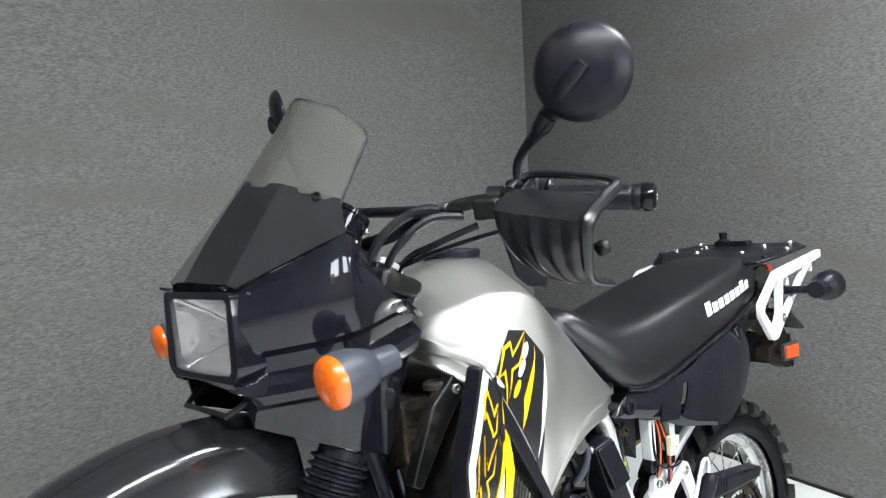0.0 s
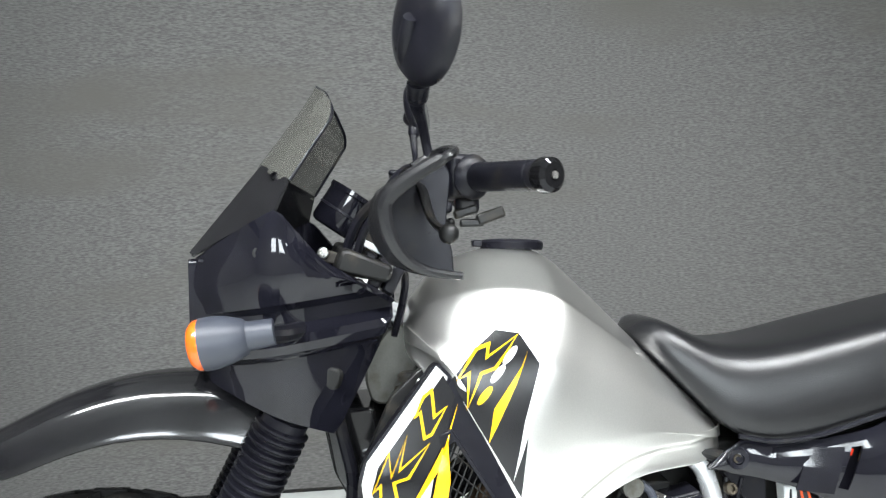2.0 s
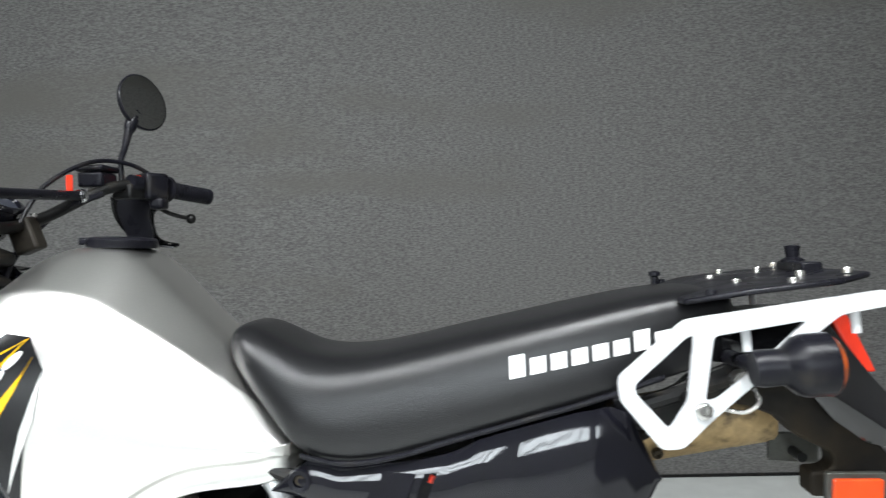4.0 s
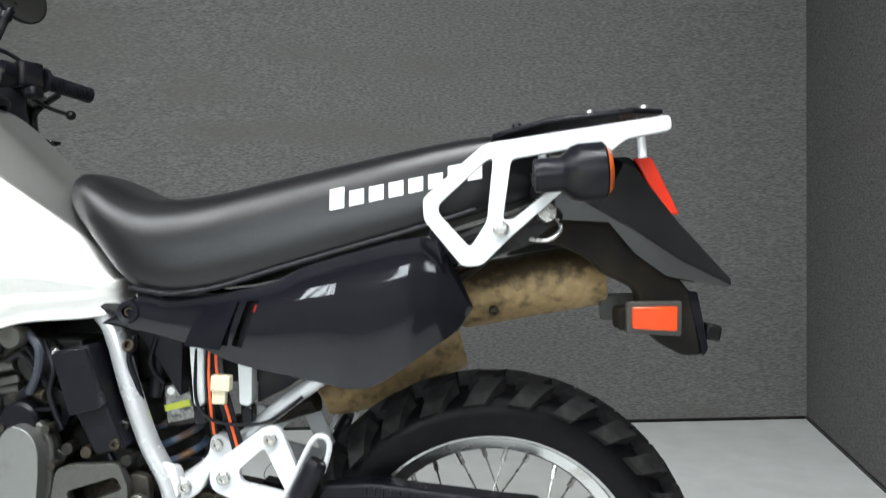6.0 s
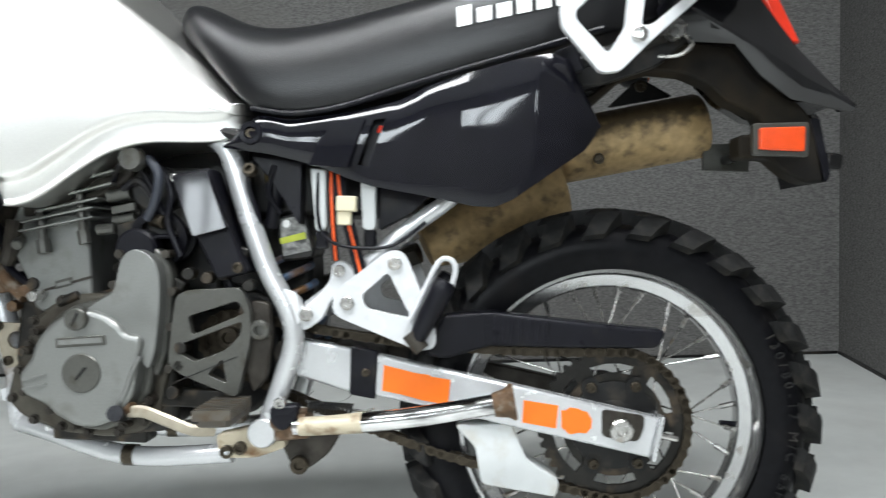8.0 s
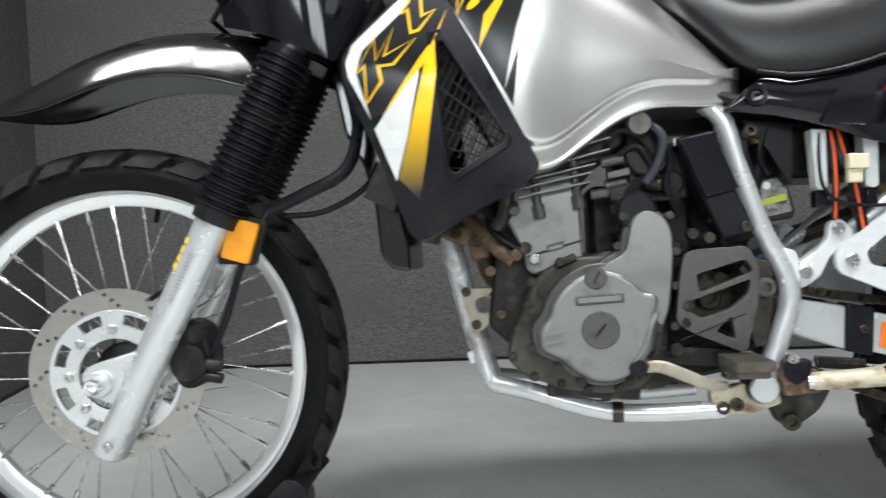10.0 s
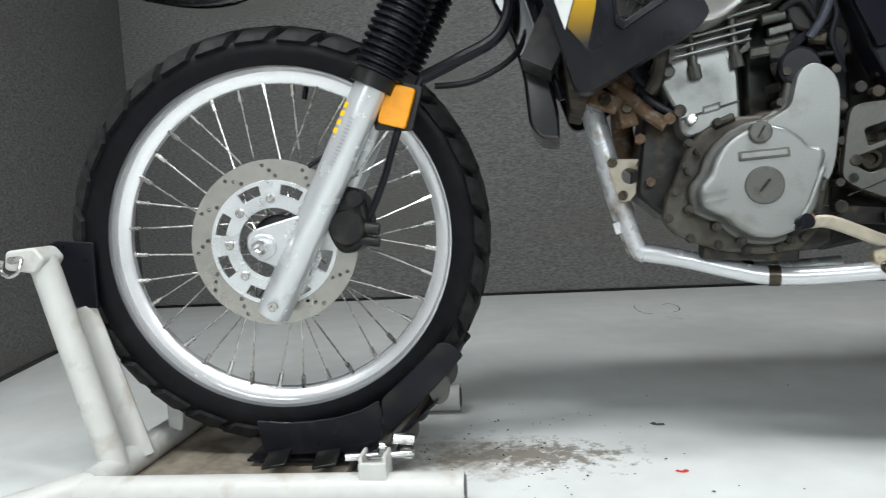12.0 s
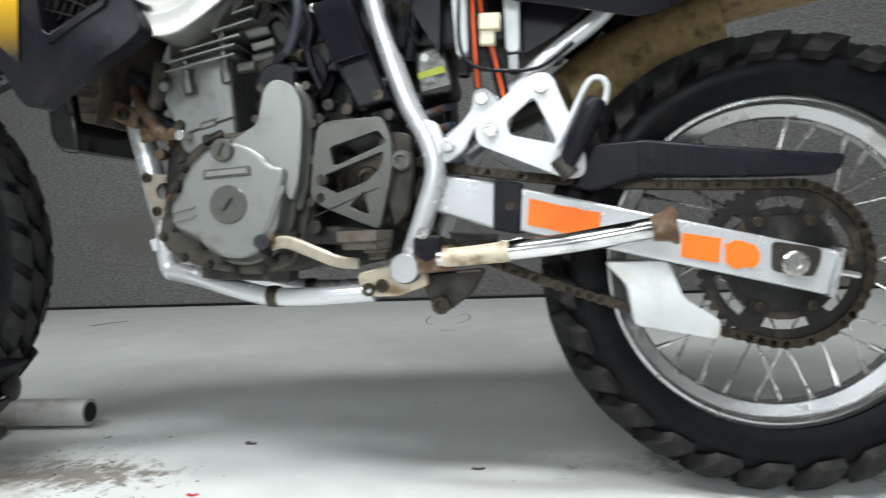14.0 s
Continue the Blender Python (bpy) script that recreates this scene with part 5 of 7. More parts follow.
ALT = [(0.688, 0.478), (0.702, 0.500), (0.721, 0.516), (0.745, 0.527), (0.770, 0.529), (0.792, 0.521), (0.812, 0.506), (0.820, 0.493), (0.837, 0.492), (0.843, 0.480), (0.836, 0.461), (0.834, 0.437), (0.828, 0.410), (0.814, 0.386), (0.793, 0.371), (0.770, 0.364), (0.744, 0.367), (0.717, 0.383), (0.703, 0.398), (0.671, 0.413), (0.667, 0.442), (0.685, 0.462)]
RINGCASE = [(0.640, 0.372), (0.618, 0.397), (0.628, 0.436), (0.645, 0.468), (0.662, 0.512), (0.690, 0.536), (0.730, 0.549), (0.790, 0.549), (0.850, 0.520), (0.862, 0.440), (0.845, 0.372), (0.820, 0.346), (0.770, 0.338), (0.700, 0.347)]
base = link("crankcase_side", plate(rounded(RINGCASE, 0.012, 3), -0.112, -0.090), M_TANCASE, bike, "dusty grey crankcase side casting", bevel=0.006, seg=3)
for x, z in ((0.629, 0.400), (0.640, 0.440), (0.656, 0.478), (0.663, 0.512), (0.706, 0.541), (0.660, 0.368), (0.700, 0.356), (0.740, 0.347), (0.785, 0.347), (0.822, 0.362)):
    link("case_bolt", joined(rod((x, -0.120, z), (x, -0.108, z), 0.0055, 6), rod((x, -0.114, z), (x, -0.108, z), 0.0075, 12)), M_CAST, base)
ring = link("crankcase_flange", plate(rounded(inset(ALT, -0.011), 0.008, 2), -0.131, -0.108), M_GUARD, bike, "grey crankcase flange", bevel=0.005, seg=3)
for x, z in ((0.675, 0.498), (0.660, 0.470), (0.657, 0.412), (0.695, 0.384), (0.730, 0.361), (0.800, 0.360), (0.838, 0.395)):
    link("cover_bolt", joined(rod((x, -0.134, z), (x, -0.112, z), 0.0068, 12), rod((x, -0.138, z), (x, -0.133, z), 0.0045, 6)), M_CAST, ring)
alt = link("alternator_cover", plate(rounded(ALT, 0.008, 3), -0.160, -0.12), M_ENGINE, bike, "silver-grey painted round engine cover", bevel=0.013, seg=5)
link("timing_plug", lathe([(0, -0.1625), (0.026, -0.1625), (0.0275, -0.161), (0.0275, -0.158), (0.0, -0.158)], (0.757, 0.441), 32), M_GUARD, alt, "grey round timing plug")
link("plug_slot", box((0.757, -0.163, 0.441), (0.022, 0.002, 0.0035), (0, -50, 0)), M_DARK, alt)
link("name_plate", plate(rounded([(0.722, 0.491), (0.792, 0.494), (0.793, 0.480), (0.723, 0.477)], 0.002), -0.1620, -0.159), M_GUARD, alt, bevel=0.001)
link("name_bar", plate([(0.727, 0.488), (0.788, 0.4905), (0.788, 0.4835), (0.727, 0.481)], -0.1635, -0.161), M_ENGINE, alt)
link("oil_cap", lathe([(0, -0.168), (0.014, -0.168), (0.016, -0.166), (0.016, -0.150), (0, -0.150)], (0.753, 0.517), 24), M_GUARD, alt, "grey slotted filler cap")
link("plug_slot", box((0.753, -0.1685, 0.517), (0.020, 0.002, 0.003), (0, -60, 0)), M_DARK, alt)
for z in (0.424, 0.437):
    link("cooling_rib", box((0.690, -0.160, z), (0.034, 0.005, 0.003), (0, -10, 0)), M_ENGINE, alt)
link("cover_step", tube([(0.838, -0.156, 0.462), (0.828, -0.160, 0.440), (0.815, -0.160, 0.408), (0.795, -0.158, 0.380)], 0.004, 8), M_ENGINE, alt)
LOBE = [(0.800, 0.552), (0.806, 0.578), (0.811, 0.599), (0.825, 0.612), (0.841, 0.611), (0.859, 0.597), (0.866, 0.577), (0.866, 0.547), (0.862, 0.505), (0.856, 0.465), (0.846, 0.440), (0.825, 0.470), (0.790, 0.505), (0.754, 0.525), (0.777, 0.540)]
lobe = link("chain_case_cover", plate(rounded(LOBE, 0.010, 3), -0.150, -0.10), M_ENGINE, bike, "silver-grey painted engine side cover", bevel=0.011, seg=4)
link("cover_flange", plate(rounded(inset(LOBE, -0.008), 0.008, 2), -0.126, -0.098), M_GUARD, lobe, bevel=0.004)
for x, z in ((0.801, 0.606), (0.868, 0.604), (0.875, 0.55), (0.791, 0.562), (0.872, 0.50), (0.868, 0.44)):
    link("cover_bolt", rod((x, -0.134, z), (x, -0.10, z), 0.0062, 12), M_CAST, lobe)
link("cam_chain_boot", turned([(0, 0), (0.026, 0.0), (0.030, 0.004), (0.030, 0.030), (0, 0.030)], (0.822, -0.128, 0.612), (0.822, 0.0, 0.612), 24), M_SATIN, bike, "black rubber plug")
GUARD = [(0.884, 0.545), (0.900, 0.552), (0.977, 0.554), (0.990, 0.521), (0.988, 0.477), (0.967, 0.397), (0.887, 0.432), (0.869, 0.447), (0.877, 0.510)]
S1 = [(0.900, 0.515), (0.972, 0.535), (0.982, 0.517), (0.905, 0.488)]
S2 = [(0.888, 0.462), (0.890, 0.476), (0.978, 0.506), (0.973, 0.484), (0.950, 0.464), (0.907, 0.450)]
S3 = [(0.925, 0.431), (0.948, 0.453), (0.953, 0.418)]
guard = link("sprocket_guard", plate(rounded(GUARD, 0.010), -0.138, -0.122, [rounded(S1, 0.006, 3), rounded(S2, 0.006, 3), rounded(S3, 0.005, 3)]), M_GUARD, bike, "grey slotted sprocket guard", bevel=0.004)
link("guard_seam", box((0.922, -0.1385, 0.438), (0.100, 0.0016, 0.0014), (0, -21, 0)), M_DARK, guard)
link("front_sprocket", plate([(0.935 + (0.034 if i % 2 else 0.040) * math.cos(math.pi * i / 15), 0.475 + (0.034 if i % 2 else 0.040) * math.sin(math.pi * i / 15)) for i in range(30)], -0.062, -0.056), M_CHAIN, bike, "oily front sprocket")
bolt((0.935, -0.062, 0.475), LEFT, 0.018, 0.012, M_CHAIN)
for x, z in ((0.905, 0.440), (0.965, 0.445), (0.900, 0.520), (0.975, 0.520)):
    link("guard_post", rod((x, -0.123, z), (x, -0.040, z), 0.007, 10), M_GRIME, bike)
link("engine_rear_mount", plate(rounded([(0.985, 0.535), (1.012, 0.53), (1.015, 0.48), (1.005, 0.42), (0.985, 0.40), (0.975, 0.44)], 0.008), -0.122, -0.104), M_CAST, bike, bevel=0.003)
bolt((1.000, -0.124, 0.492), LEFT, 0.015, 0.012, M_GUARD)
link("swingarm_bridge", box((1.125, 0, 0.430), (0.07, 0.17, 0.055), (0, 14, 0)), M_CAST, bike, "muddy swingarm cross piece", bevel=0.006)
link("swingarm_pivot", rod((1.03, -0.088, 0.452), (1.03, 0.088, 0.452), 0.022), M_CAST, bike)
# cylinder, leaning forward, with its fins
cyl = link("cylinder", plate(rounded([(0.616, 0.634), (0.640, 0.690), (0.744, 0.700), (0.741, 0.640), (0.743, 0.545), (0.668, 0.522), (0.655, 0.532), (0.652, 0.560)], 0.006), -0.098, 0.09), M_ENGINE, bike, "grey engine cylinder", bevel=0.004)
for i, (x0, z0, x1, z1) in enumerate(((0.648, 0.643, 0.757, 0.661), (0.650, 0.656, 0.758, 0.675), (0.674, 0.671, 0.766, 0.688), (0.690, 0.688, 0.787, 0.709), (0.700, 0.706, 0.79, 0.727))):
    link("cooling_fin", plate([(x0, z0 - 0.0018), (x0, z0 + 0.0018), (x1, z1 + 0.0018), (x1, z1 - 0.0018)], -0.120, 0.10), M_ENGINE, cyl, bevel=0.0012)
for x, z in ((0.676, 0.640), (0.737, 0.652)):
    link("cylinder_stud", joined(rod((x - 0.004, -0.106, z + 0.045), (x, -0.106, z - 0.012), 0.0065), rod((x, -0.106, z - 0.010), (x + 0.003, -0.106, z - 0.030), 0.0095, 8)), M_GUARD, cyl)
link("cylinder_lug", rod((0.638, -0.092, 0.634), (0.640, -0.112, 0.622), 0.009, 8), M_GUARD, cyl, bevel=0.002)
link("cylinder_lug", rod((0.757, -0.104, 0.642), (0.785, -0.106, 0.644), 0.0085, 10), M_GUARD, cyl, bevel=0.002)
link("cylinder_groove", plate([(0.656, 0.553), (0.742, 0.575), (0.742, 0.571), (0.656, 0.549)], -0.0990, -0.096), M_CAST, cyl)
link("cast_mark", plate([(0.688, 0.568), (0.714, 0.574), (0.714, 0.562), (0.688, 0.556)], -0.0995, -0.096), M_GUARD, cyl, bevel=0.001)
link("cast_bar", plate([(0.691, 0.5645), (0.711, 0.569), (0.711, 0.5645), (0.691, 0.560)], -0.1002, -0.098), M_ENGINE, cyl)
head = link("cylinder_head", plate(rounded([(0.640, 0.66), (0.650, 0.735), (0.70, 0.79), (0.80, 0.80), (0.815, 0.72), (0.77, 0.69)], 0.015), -0.10, 0.10), M_CAST, bike, "dirty alloy cylinder head", bevel=0.006)
link("cylinder_base_lug", joined(rod((0.775, -0.105, 0.690), (0.808, -0.105, 0.695), 0.009), rod((0.78, -0.10, 0.655), (0.812, -0.10, 0.66), 0.008)), M_GUARD, cyl)
link("water_pipe", tube([(0.612, -0.09, 0.60), (0.625, -0.10, 0.62), (0.632, -0.10, 0.66)], 0.012), M_CAST, bike)
# front of the engine behind the down tube
front = link("engine_front", plate(rounded([(0.590, 0.440), (0.600, 0.520), (0.612, 0.600), (0.622, 0.660), (0.660, 0.680), (0.690, 0.600), (0.690, 0.430), (0.640, 0.395)], 0.012), -0.045, 0.095), M_GRIME, bike, "oily dark front of the engine", bevel=0.006)
for k in range(5):
    link("front_rib", box((0.604 + 0.006 * k, 0.02, 0.49 + 0.030 * k), (0.020, 0.12, 0.006), (0, 14, 0)), M_GRIME, front)
link("header_pipe", tube([(0.650, 0.02, 0.700), (0.606, 0.03, 0.672), (0.586, 0.05, 0.620), (0.584, 0.085, 0.560), (0.610, 0.125, 0.500), (0.700, 0.160, 0.470)], 0.019, 14), M_RUST, bike, "rusty brown exhaust header pipe")
link("coolant_pipe", tube([(0.545, -0.030, 0.640), (0.575, -0.062, 0.606), (0.606, -0.078, 0.570), (0.636, -0.085, 0.545)], 0.011, 12), M_RUST, bike, "dirty metal coolant pipe")
link("coolant_hose", tube([(0.560, -0.055, 0.655), (0.590, -0.070, 0.640), (0.620, -0.080, 0.600)], 0.012, 12), M_SATIN, bike, "black rubber coolant hose")
for p, q, r in (((0.598, -0.045, 0.530), (0.598, -0.062, 0.530), 0.009), ((0.612, -0.045, 0.460), (0.612, -0.060, 0.460), 0.008), ((0.640, -0.075, 0.555), (0.640, -0.094, 0.555), 0.010)):
    link("front_bolt", rod(p, q, r, 6), M_RUST, front)
# intake side
link("carburettor", joined(box((0.86, -0.03, 0.68), (0.09, 0.13, 0.10)), rod((0.845, -0.11, 0.70), (0.845, -0.05, 0.70), 0.035, 20), rod((0.88, -0.10, 0.655), (0.88, -0.05, 0.655), 0.02, 16)), M_DARK, bike, "black carburettor body", bevel=0.004)
link("intake_boot", turned([(0.03, 0), (0.042, 0.0), (0.042, 0.012), (0.036, 0.014), (0.036, 0.03), (0.043, 0.032), (0.043, 0.045), (0.03, 0.045)], (0.848, -0.108, 0.627), (0.848, 0.0, 0.64), 24), M_SATIN, bike)
link("choke_knob", turned([(0, 0), (0.016, 0), (0.018, 0.005), (0.018, 0.018), (0.010, 0.022), (0.010, 0.04), (0, 0.04)], (0.828, -0.150, 0.740), (0.832, 0, 0.742), 12), M_GUARD, bike)
link("fuel_hose", tube([(0.845, -0.13, 0.742), (0.862, -0.135, 0.720), (0.856, -0.13, 0.685), (0.838, -0.12, 0.655)], 0.0065), M_SIGNALGREY, bike, "grey rubber fuel hose")
for pts in ([(0.80, -0.11, 0.70), (0.83, -0.12, 0.71), (0.86, -0.11, 0.66)], [(0.79, -0.10, 0.63), (0.82, -0.12, 0.615), (0.86, -0.11, 0.60)], [(0.90, -0.12, 0.70), (0.93, -0.11, 0.62), (0.95, -0.11, 0.56), (0.985, -0.125, 0.52)], [(0.62, -0.07, 0.58), (0.65, -0.08, 0.56), (0.70, -0.09, 0.54)]):
    link("rubber_hose", tube(pts, 0.0055), M_SATIN, bike)
link("small_bracket", box((0.80, -0.11, 0.672), (0.035, 0.01, 0.012), (0, -10, 0)), M_GUARD, bike, bevel=0.002)
# fittings between the engine, the frame and the intake
for p, q, r, m_ in (((0.655, -0.075, 0.565), (0.655, -0.10, 0.565), 0.010, M_GRIME), ((0.668, -0.10, 0.548), (0.668, -0.125, 0.548), 0.008, M_STEEL), ((0.700, -0.112, 0.536), (0.730, -0.112, 0.548), 0.007, M_GRIME), ((0.790, -0.10, 0.615), (0.815, -0.115, 0.62), 0.011, M_GRIME),
                    ((0.782, -0.098, 0.585), (0.80, -0.112, 0.588), 0.008, M_GRIME), ((0.900, -0.115, 0.575), (0.900, -0.135, 0.575), 0.009, M_GRIME), ((0.925, -0.110, 0.568), (0.925, -0.13, 0.568), 0.009, M_GRIME), ((0.948, -0.11, 0.572), (0.948, -0.13, 0.572), 0.008, M_GRIME),
                    ((0.888, -0.118, 0.470), (0.888, -0.14, 0.470), 0.009, M_GRIME), ((0.884, -0.118, 0.445), (0.884, -0.138, 0.445), 0.009, M_GRIME), ((0.870, -0.11, 0.405), (0.870, -0.13, 0.405), 0.010, M_GRIME), ((0.83, -0.115, 0.385), (0.83, -0.135, 0.385), 0.008, M_GRIME),
                    ((0.985, -0.11, 0.556), (0.985, -0.132, 0.556), 0.009, M_GRIME), ((0.840, -0.108, 0.655), (0.862, -0.118, 0.650), 0.010, M_CHAIN), ((0.870, -0.11, 0.715), (0.885, -0.13, 0.712), 0.007, M_STEEL)):
    link("engine_fitting", rod(p, q, r, 10), m_, bike, bevel=0.0015)
for c, sz, rot, m_ in (((0.805, -0.095, 0.640), (0.04, 0.02, 0.03), (0, -12, 0), M_GRIME), ((0.955, -0.108, 0.600), (0.05, 0.02, 0.035), (0, 20, 0), M_GRIME), ((0.900, -0.10, 0.392), (0.11, 0.02, 0.028), (0, 4, 0), M_GRIME), ((0.75, -0.08, 0.345), (0.14, 0.04, 0.03), (0, 4, 0), M_GRIME),
                       ((0.66, -0.07, 0.60), (0.03, 0.03, 0.05), (0, 10, 0), M_GRIME), ((0.872, -0.105, 0.560), (0.03, 0.02, 0.02), (0, 30, 0), M_GRIME)):
    link("engine_bracket", box(c, sz, rot), m_, bike, bevel=0.003)
for pts, r in (([(0.78, -0.10, 0.71), (0.80, -0.118, 0.735), (0.83, -0.118, 0.725), (0.85, -0.115, 0.69)], 0.004), ([(0.86, -0.118, 0.73), (0.875, -0.122, 0.69), (0.868, -0.12, 0.65), (0.885, -0.118, 0.60)], 0.0045), ([(0.94, -0.12, 0.575), (0.96, -0.125, 0.59), (0.975, -0.125, 0.61)], 0.004),
               ([(0.62, -0.06, 0.655), (0.60, -0.075, 0.62), (0.615, -0.085, 0.585), (0.66, -0.09, 0.555)], 0.006), ([(0.80, -0.105, 0.60), (0.83, -0.115, 0.625), (0.87, -0.118, 0.63)], 0.0035)):
    link("engine_hose", tube(pts, r, 8), M_SATIN, bike)
# coolant tank and the boxes under the seat
def tilted(bm, k, z0):
    for v in bm.verts:
        v.co.y += k * (v.co.z - z0)
    return bm


tankbox = link("coolant_tank", plate(rounded([(0.882, 0.716), (0.936, 0.726), (0.958, 0.650), (0.988, 0.575), (0.943, 0.566), (0.915, 0.626)], 0.006), -0.138, -0.085), M_SATIN, bike, "black plastic coolant tank", bevel=0.004)
# face tilted so that it mirrors a window in the camera's view
link("tank_face", tilted(plate(rounded([(0.884, 0.713), (0.933, 0.722), (0.963, 0.638), (0.916, 0.627)], 0.004), -0.154, -0.136), 0.13, 0.63), M_BLACKPLASTIC, tankbox, "shiny black face", bevel=0.001)
bolt((0.974, -0.138, 0.582), LEFT, 0.008, 0.005, M_CHAIN, tankbox)
# two dark filler blocks added to close see-through gaps round the engine
link("gap_filler", box((0.93, 0.035, 0.655), (0.25, 0.10, 0.26)), M_DARK, bike, bevel=0.01)
link("engine_gap_filler", box((0.84, 0.0, 0.60), (0.16, 0.10, 0.12)), M_DARK, bike, bevel=0.01)
link("airbox", box((1.10, 0.02, 0.72), (0.26, 0.17, 0.13)), M_DARK, bike, bevel=0.01)
link("airbox_side", plate(rounded([(0.985, 0.745), (1.27, 0.70), (1.22, 0.655), (1.17, 0.63), (1.175, 0.72), (1.06, 0.735), (1.055, 0.64), (1.02, 0.70)], 0.006), -0.100, -0.07), M_SATIN, bike, bevel=0.003)
for pts in ([(1.077, 0.722), (1.099, 0.720), (1.098, 0.636), (1.092, 0.630), (1.082, 0.633)], [(1.148, 0.722), (1.170, 0.712), (1.168, 0.634), (1.161, 0.630), (1.150, 0.634)]):
    link("cover_foot", box((sum(p[0] for p in pts) / 5, -0.108, 0.618), (0.018, 0.022, 0.026)), M_BLACKPLASTIC, bike, bevel=0.003)
    link("white_panel", plate(rounded(pts, 0.004), -0.122, -0.095), M_WHITEPLASTIC, bike, "white plastic battery cover edge", bevel=0.003)
M_STRAP = mat("red_orange_webbing", (0.78, 0.10, 0.015), 0.6, var=0.2, scale=300)
for line, w in (([(1.106, -0.116, 0.718), (1.107, -0.124, 0.680), (1.108, -0.122, 0.630), (1.109, -0.112, 0.588)], 0.0055), ([(1.116, -0.116, 0.718), (1.120, -0.126, 0.682), (1.131, -0.128, 0.640), (1.147, -0.116, 0.560)], 0.0095)):
    st = link("webbing_strap", tube(line, w, 10, 6, sx=0.22), M_SATIN, bike, "black webbing strap with an orange stripe")
    link("strap_stripe", tube([(x, y - w * 0.22, z) for x, y, z in line], 0.0022, 8, 6, sx=0.5), M_STRAP, st, "orange stripe")
link("loose_wire", tube([(1.088, -0.120, 0.715), (1.086, -0.124, 0.660), (1.092, -0.126, 0.630), (1.112, -0.128, 0.612), (1.150, -0.128, 0.605), (1.185, -0.122, 0.606), (1.207, -0.112, 0.616), (1.24, -0.110, 0.640)], 0.0026, 8, 5), M_SATIN, bike)
link("wire_connector", joined(box((1.131, -0.140, 0.668), (0.028, 0.016, 0.022), (0, 3, 0)), box((1.127, -0.138, 0.648), (0.02, 0.012, 0.02), (0, 3, 0))), mat("ivory_plastic", (0.62, 0.56, 0.40), 0.4, var=0.05), bike, "ivory plastic wire connector", bevel=0.002)
res = link("battery_box", plate(rounded([(1.016, 0.658), (1.056, 0.664), (1.070, 0.606), (1.066, 0.593), (1.020, 0.588), (1.012, 0.634)], 0.005), -0.070, 0.02), M_DARK, bike, "dark battery box with printed labels", bevel=0.003)
link("grey_label", plate([(1.018, 0.652), (1.054, 0.657), (1.064, 0.604), (1.022, 0.596)], -0.0712, -0.0698), mat("grey_label", (0.22, 0.22, 0.21), 0.5, var=0.5, scale=160, dirt=(0.05, 0.05, 0.05), dirt_amt=0.4, dscale=90), res, "grey printed label")
link("lime_label", plate([(1.017, 0.623), (1.056, 0.632), (1.058, 0.622), (1.019, 0.614)], -0.0722, -0.0708), mat("lime_label", (0.45, 0.50, 0.05), 0.5, var=0.1), res, "yellow-green label band")
link("label_dot", lathe([(0, -0.0722), (0.006, -0.0722), (0.006, -0.0708), (0, -0.0708)], (1.028, 0.645), 16), M_WHITEPRINT, res)
breather = link("breather_hose", tube([(1.012, -0.080, 0.735), (1.016, -0.083, 0.705), (1.014, -0.082, 0.675), (1.006, -0.078, 0.640)], 0.0105, 12), M_SATIN, bike, "black rubber breather hose")
link("hose_clamp", turned([(0.0105, 0), (0.0135, 0.0), (0.0135, 0.014), (0.0105, 0.014)], (1.013, -0.081, 0.722), (1.0155, -0.083, 0.702), 18), mat("brass_clamp", (0.38, 0.27, 0.10), 0.35, 0.8, var=0.15), breather, "brass hose clamp")
coil = []
for i in range(71):
    a = 2 * math.pi * 5 * i / 70
    coil.append((1.045 + 0.03 * i / 70 * -1 + 0.034 * math.cos(a) * 0.95, -0.02 + 0.034 * math.sin(a), 0.46 + 0.14 * i / 70 + 0.034 * 0.25 * math.cos(a)))
link("shock_spring", tube(coil, 0.006, 8, 1), mat("faded_blue_steel", (0.10, 0.16, 0.26), 0.45, 0.2, var=0.2, dirt=(0.16, 0.08, 0.03), dirt_amt=0.5, dscale=30), bike, "rusty blue shock spring")
for pts in ([(0.99, -0.11, 0.735), (0.985, -0.115, 0.70), (0.995, -0.11, 0.66), (1.0, -0.10, 0.62)], [(1.02, -0.10, 0.73), (1.01, -0.10, 0.69), (1.025, -0.09, 0.66)]):
    link("wiring", tube(pts, 0.004), M_SATIN, bike)
bolt((0.990, -0.118, 0.720), (0, -1, 0.3), 0.010, 0.012, M_CHAIN)

shift_to_fit(before, 0.001, 0, 0.005)

# ---- controls low down ----
M_STANDPALE = mat("rust_stained_cream_paint", (0.52, 0.46, 0.34), 0.42, 0.1, var=0.12, scale=60, dirt=(0.17, 0.09, 0.035), dirt_amt=0.34, dscale=34)
M_SCUFFCHROME = mat("scuffed_chrome", (0.78, 0.78, 0.78), 0.16, 1.0, var=0.05, dirt=(0.012, 0.011, 0.010), dirt_amt=0.56, dscale=40, stretch=(0.30, 1.0, 1.0))
before = {ob.name for ob in bike.children}
foot = link("rider_footrest", joined(box((0.940, -0.185, 0.378), (0.008, 0.09, 0.014)), box((0.978, -0.185, 0.378), (0.008, 0.09, 0.014)), box((0.959, -0.228, 0.378), (0.040, 0.008, 0.014)), box((0.959, -0.142, 0.374), (0.036, 0.012, 0.020)), box((0.959, -0.125, 0.366), (0.026, 0.03, 0.024))), M_PEG, bike, "serrated worn steel footrest", bevel=0.003)
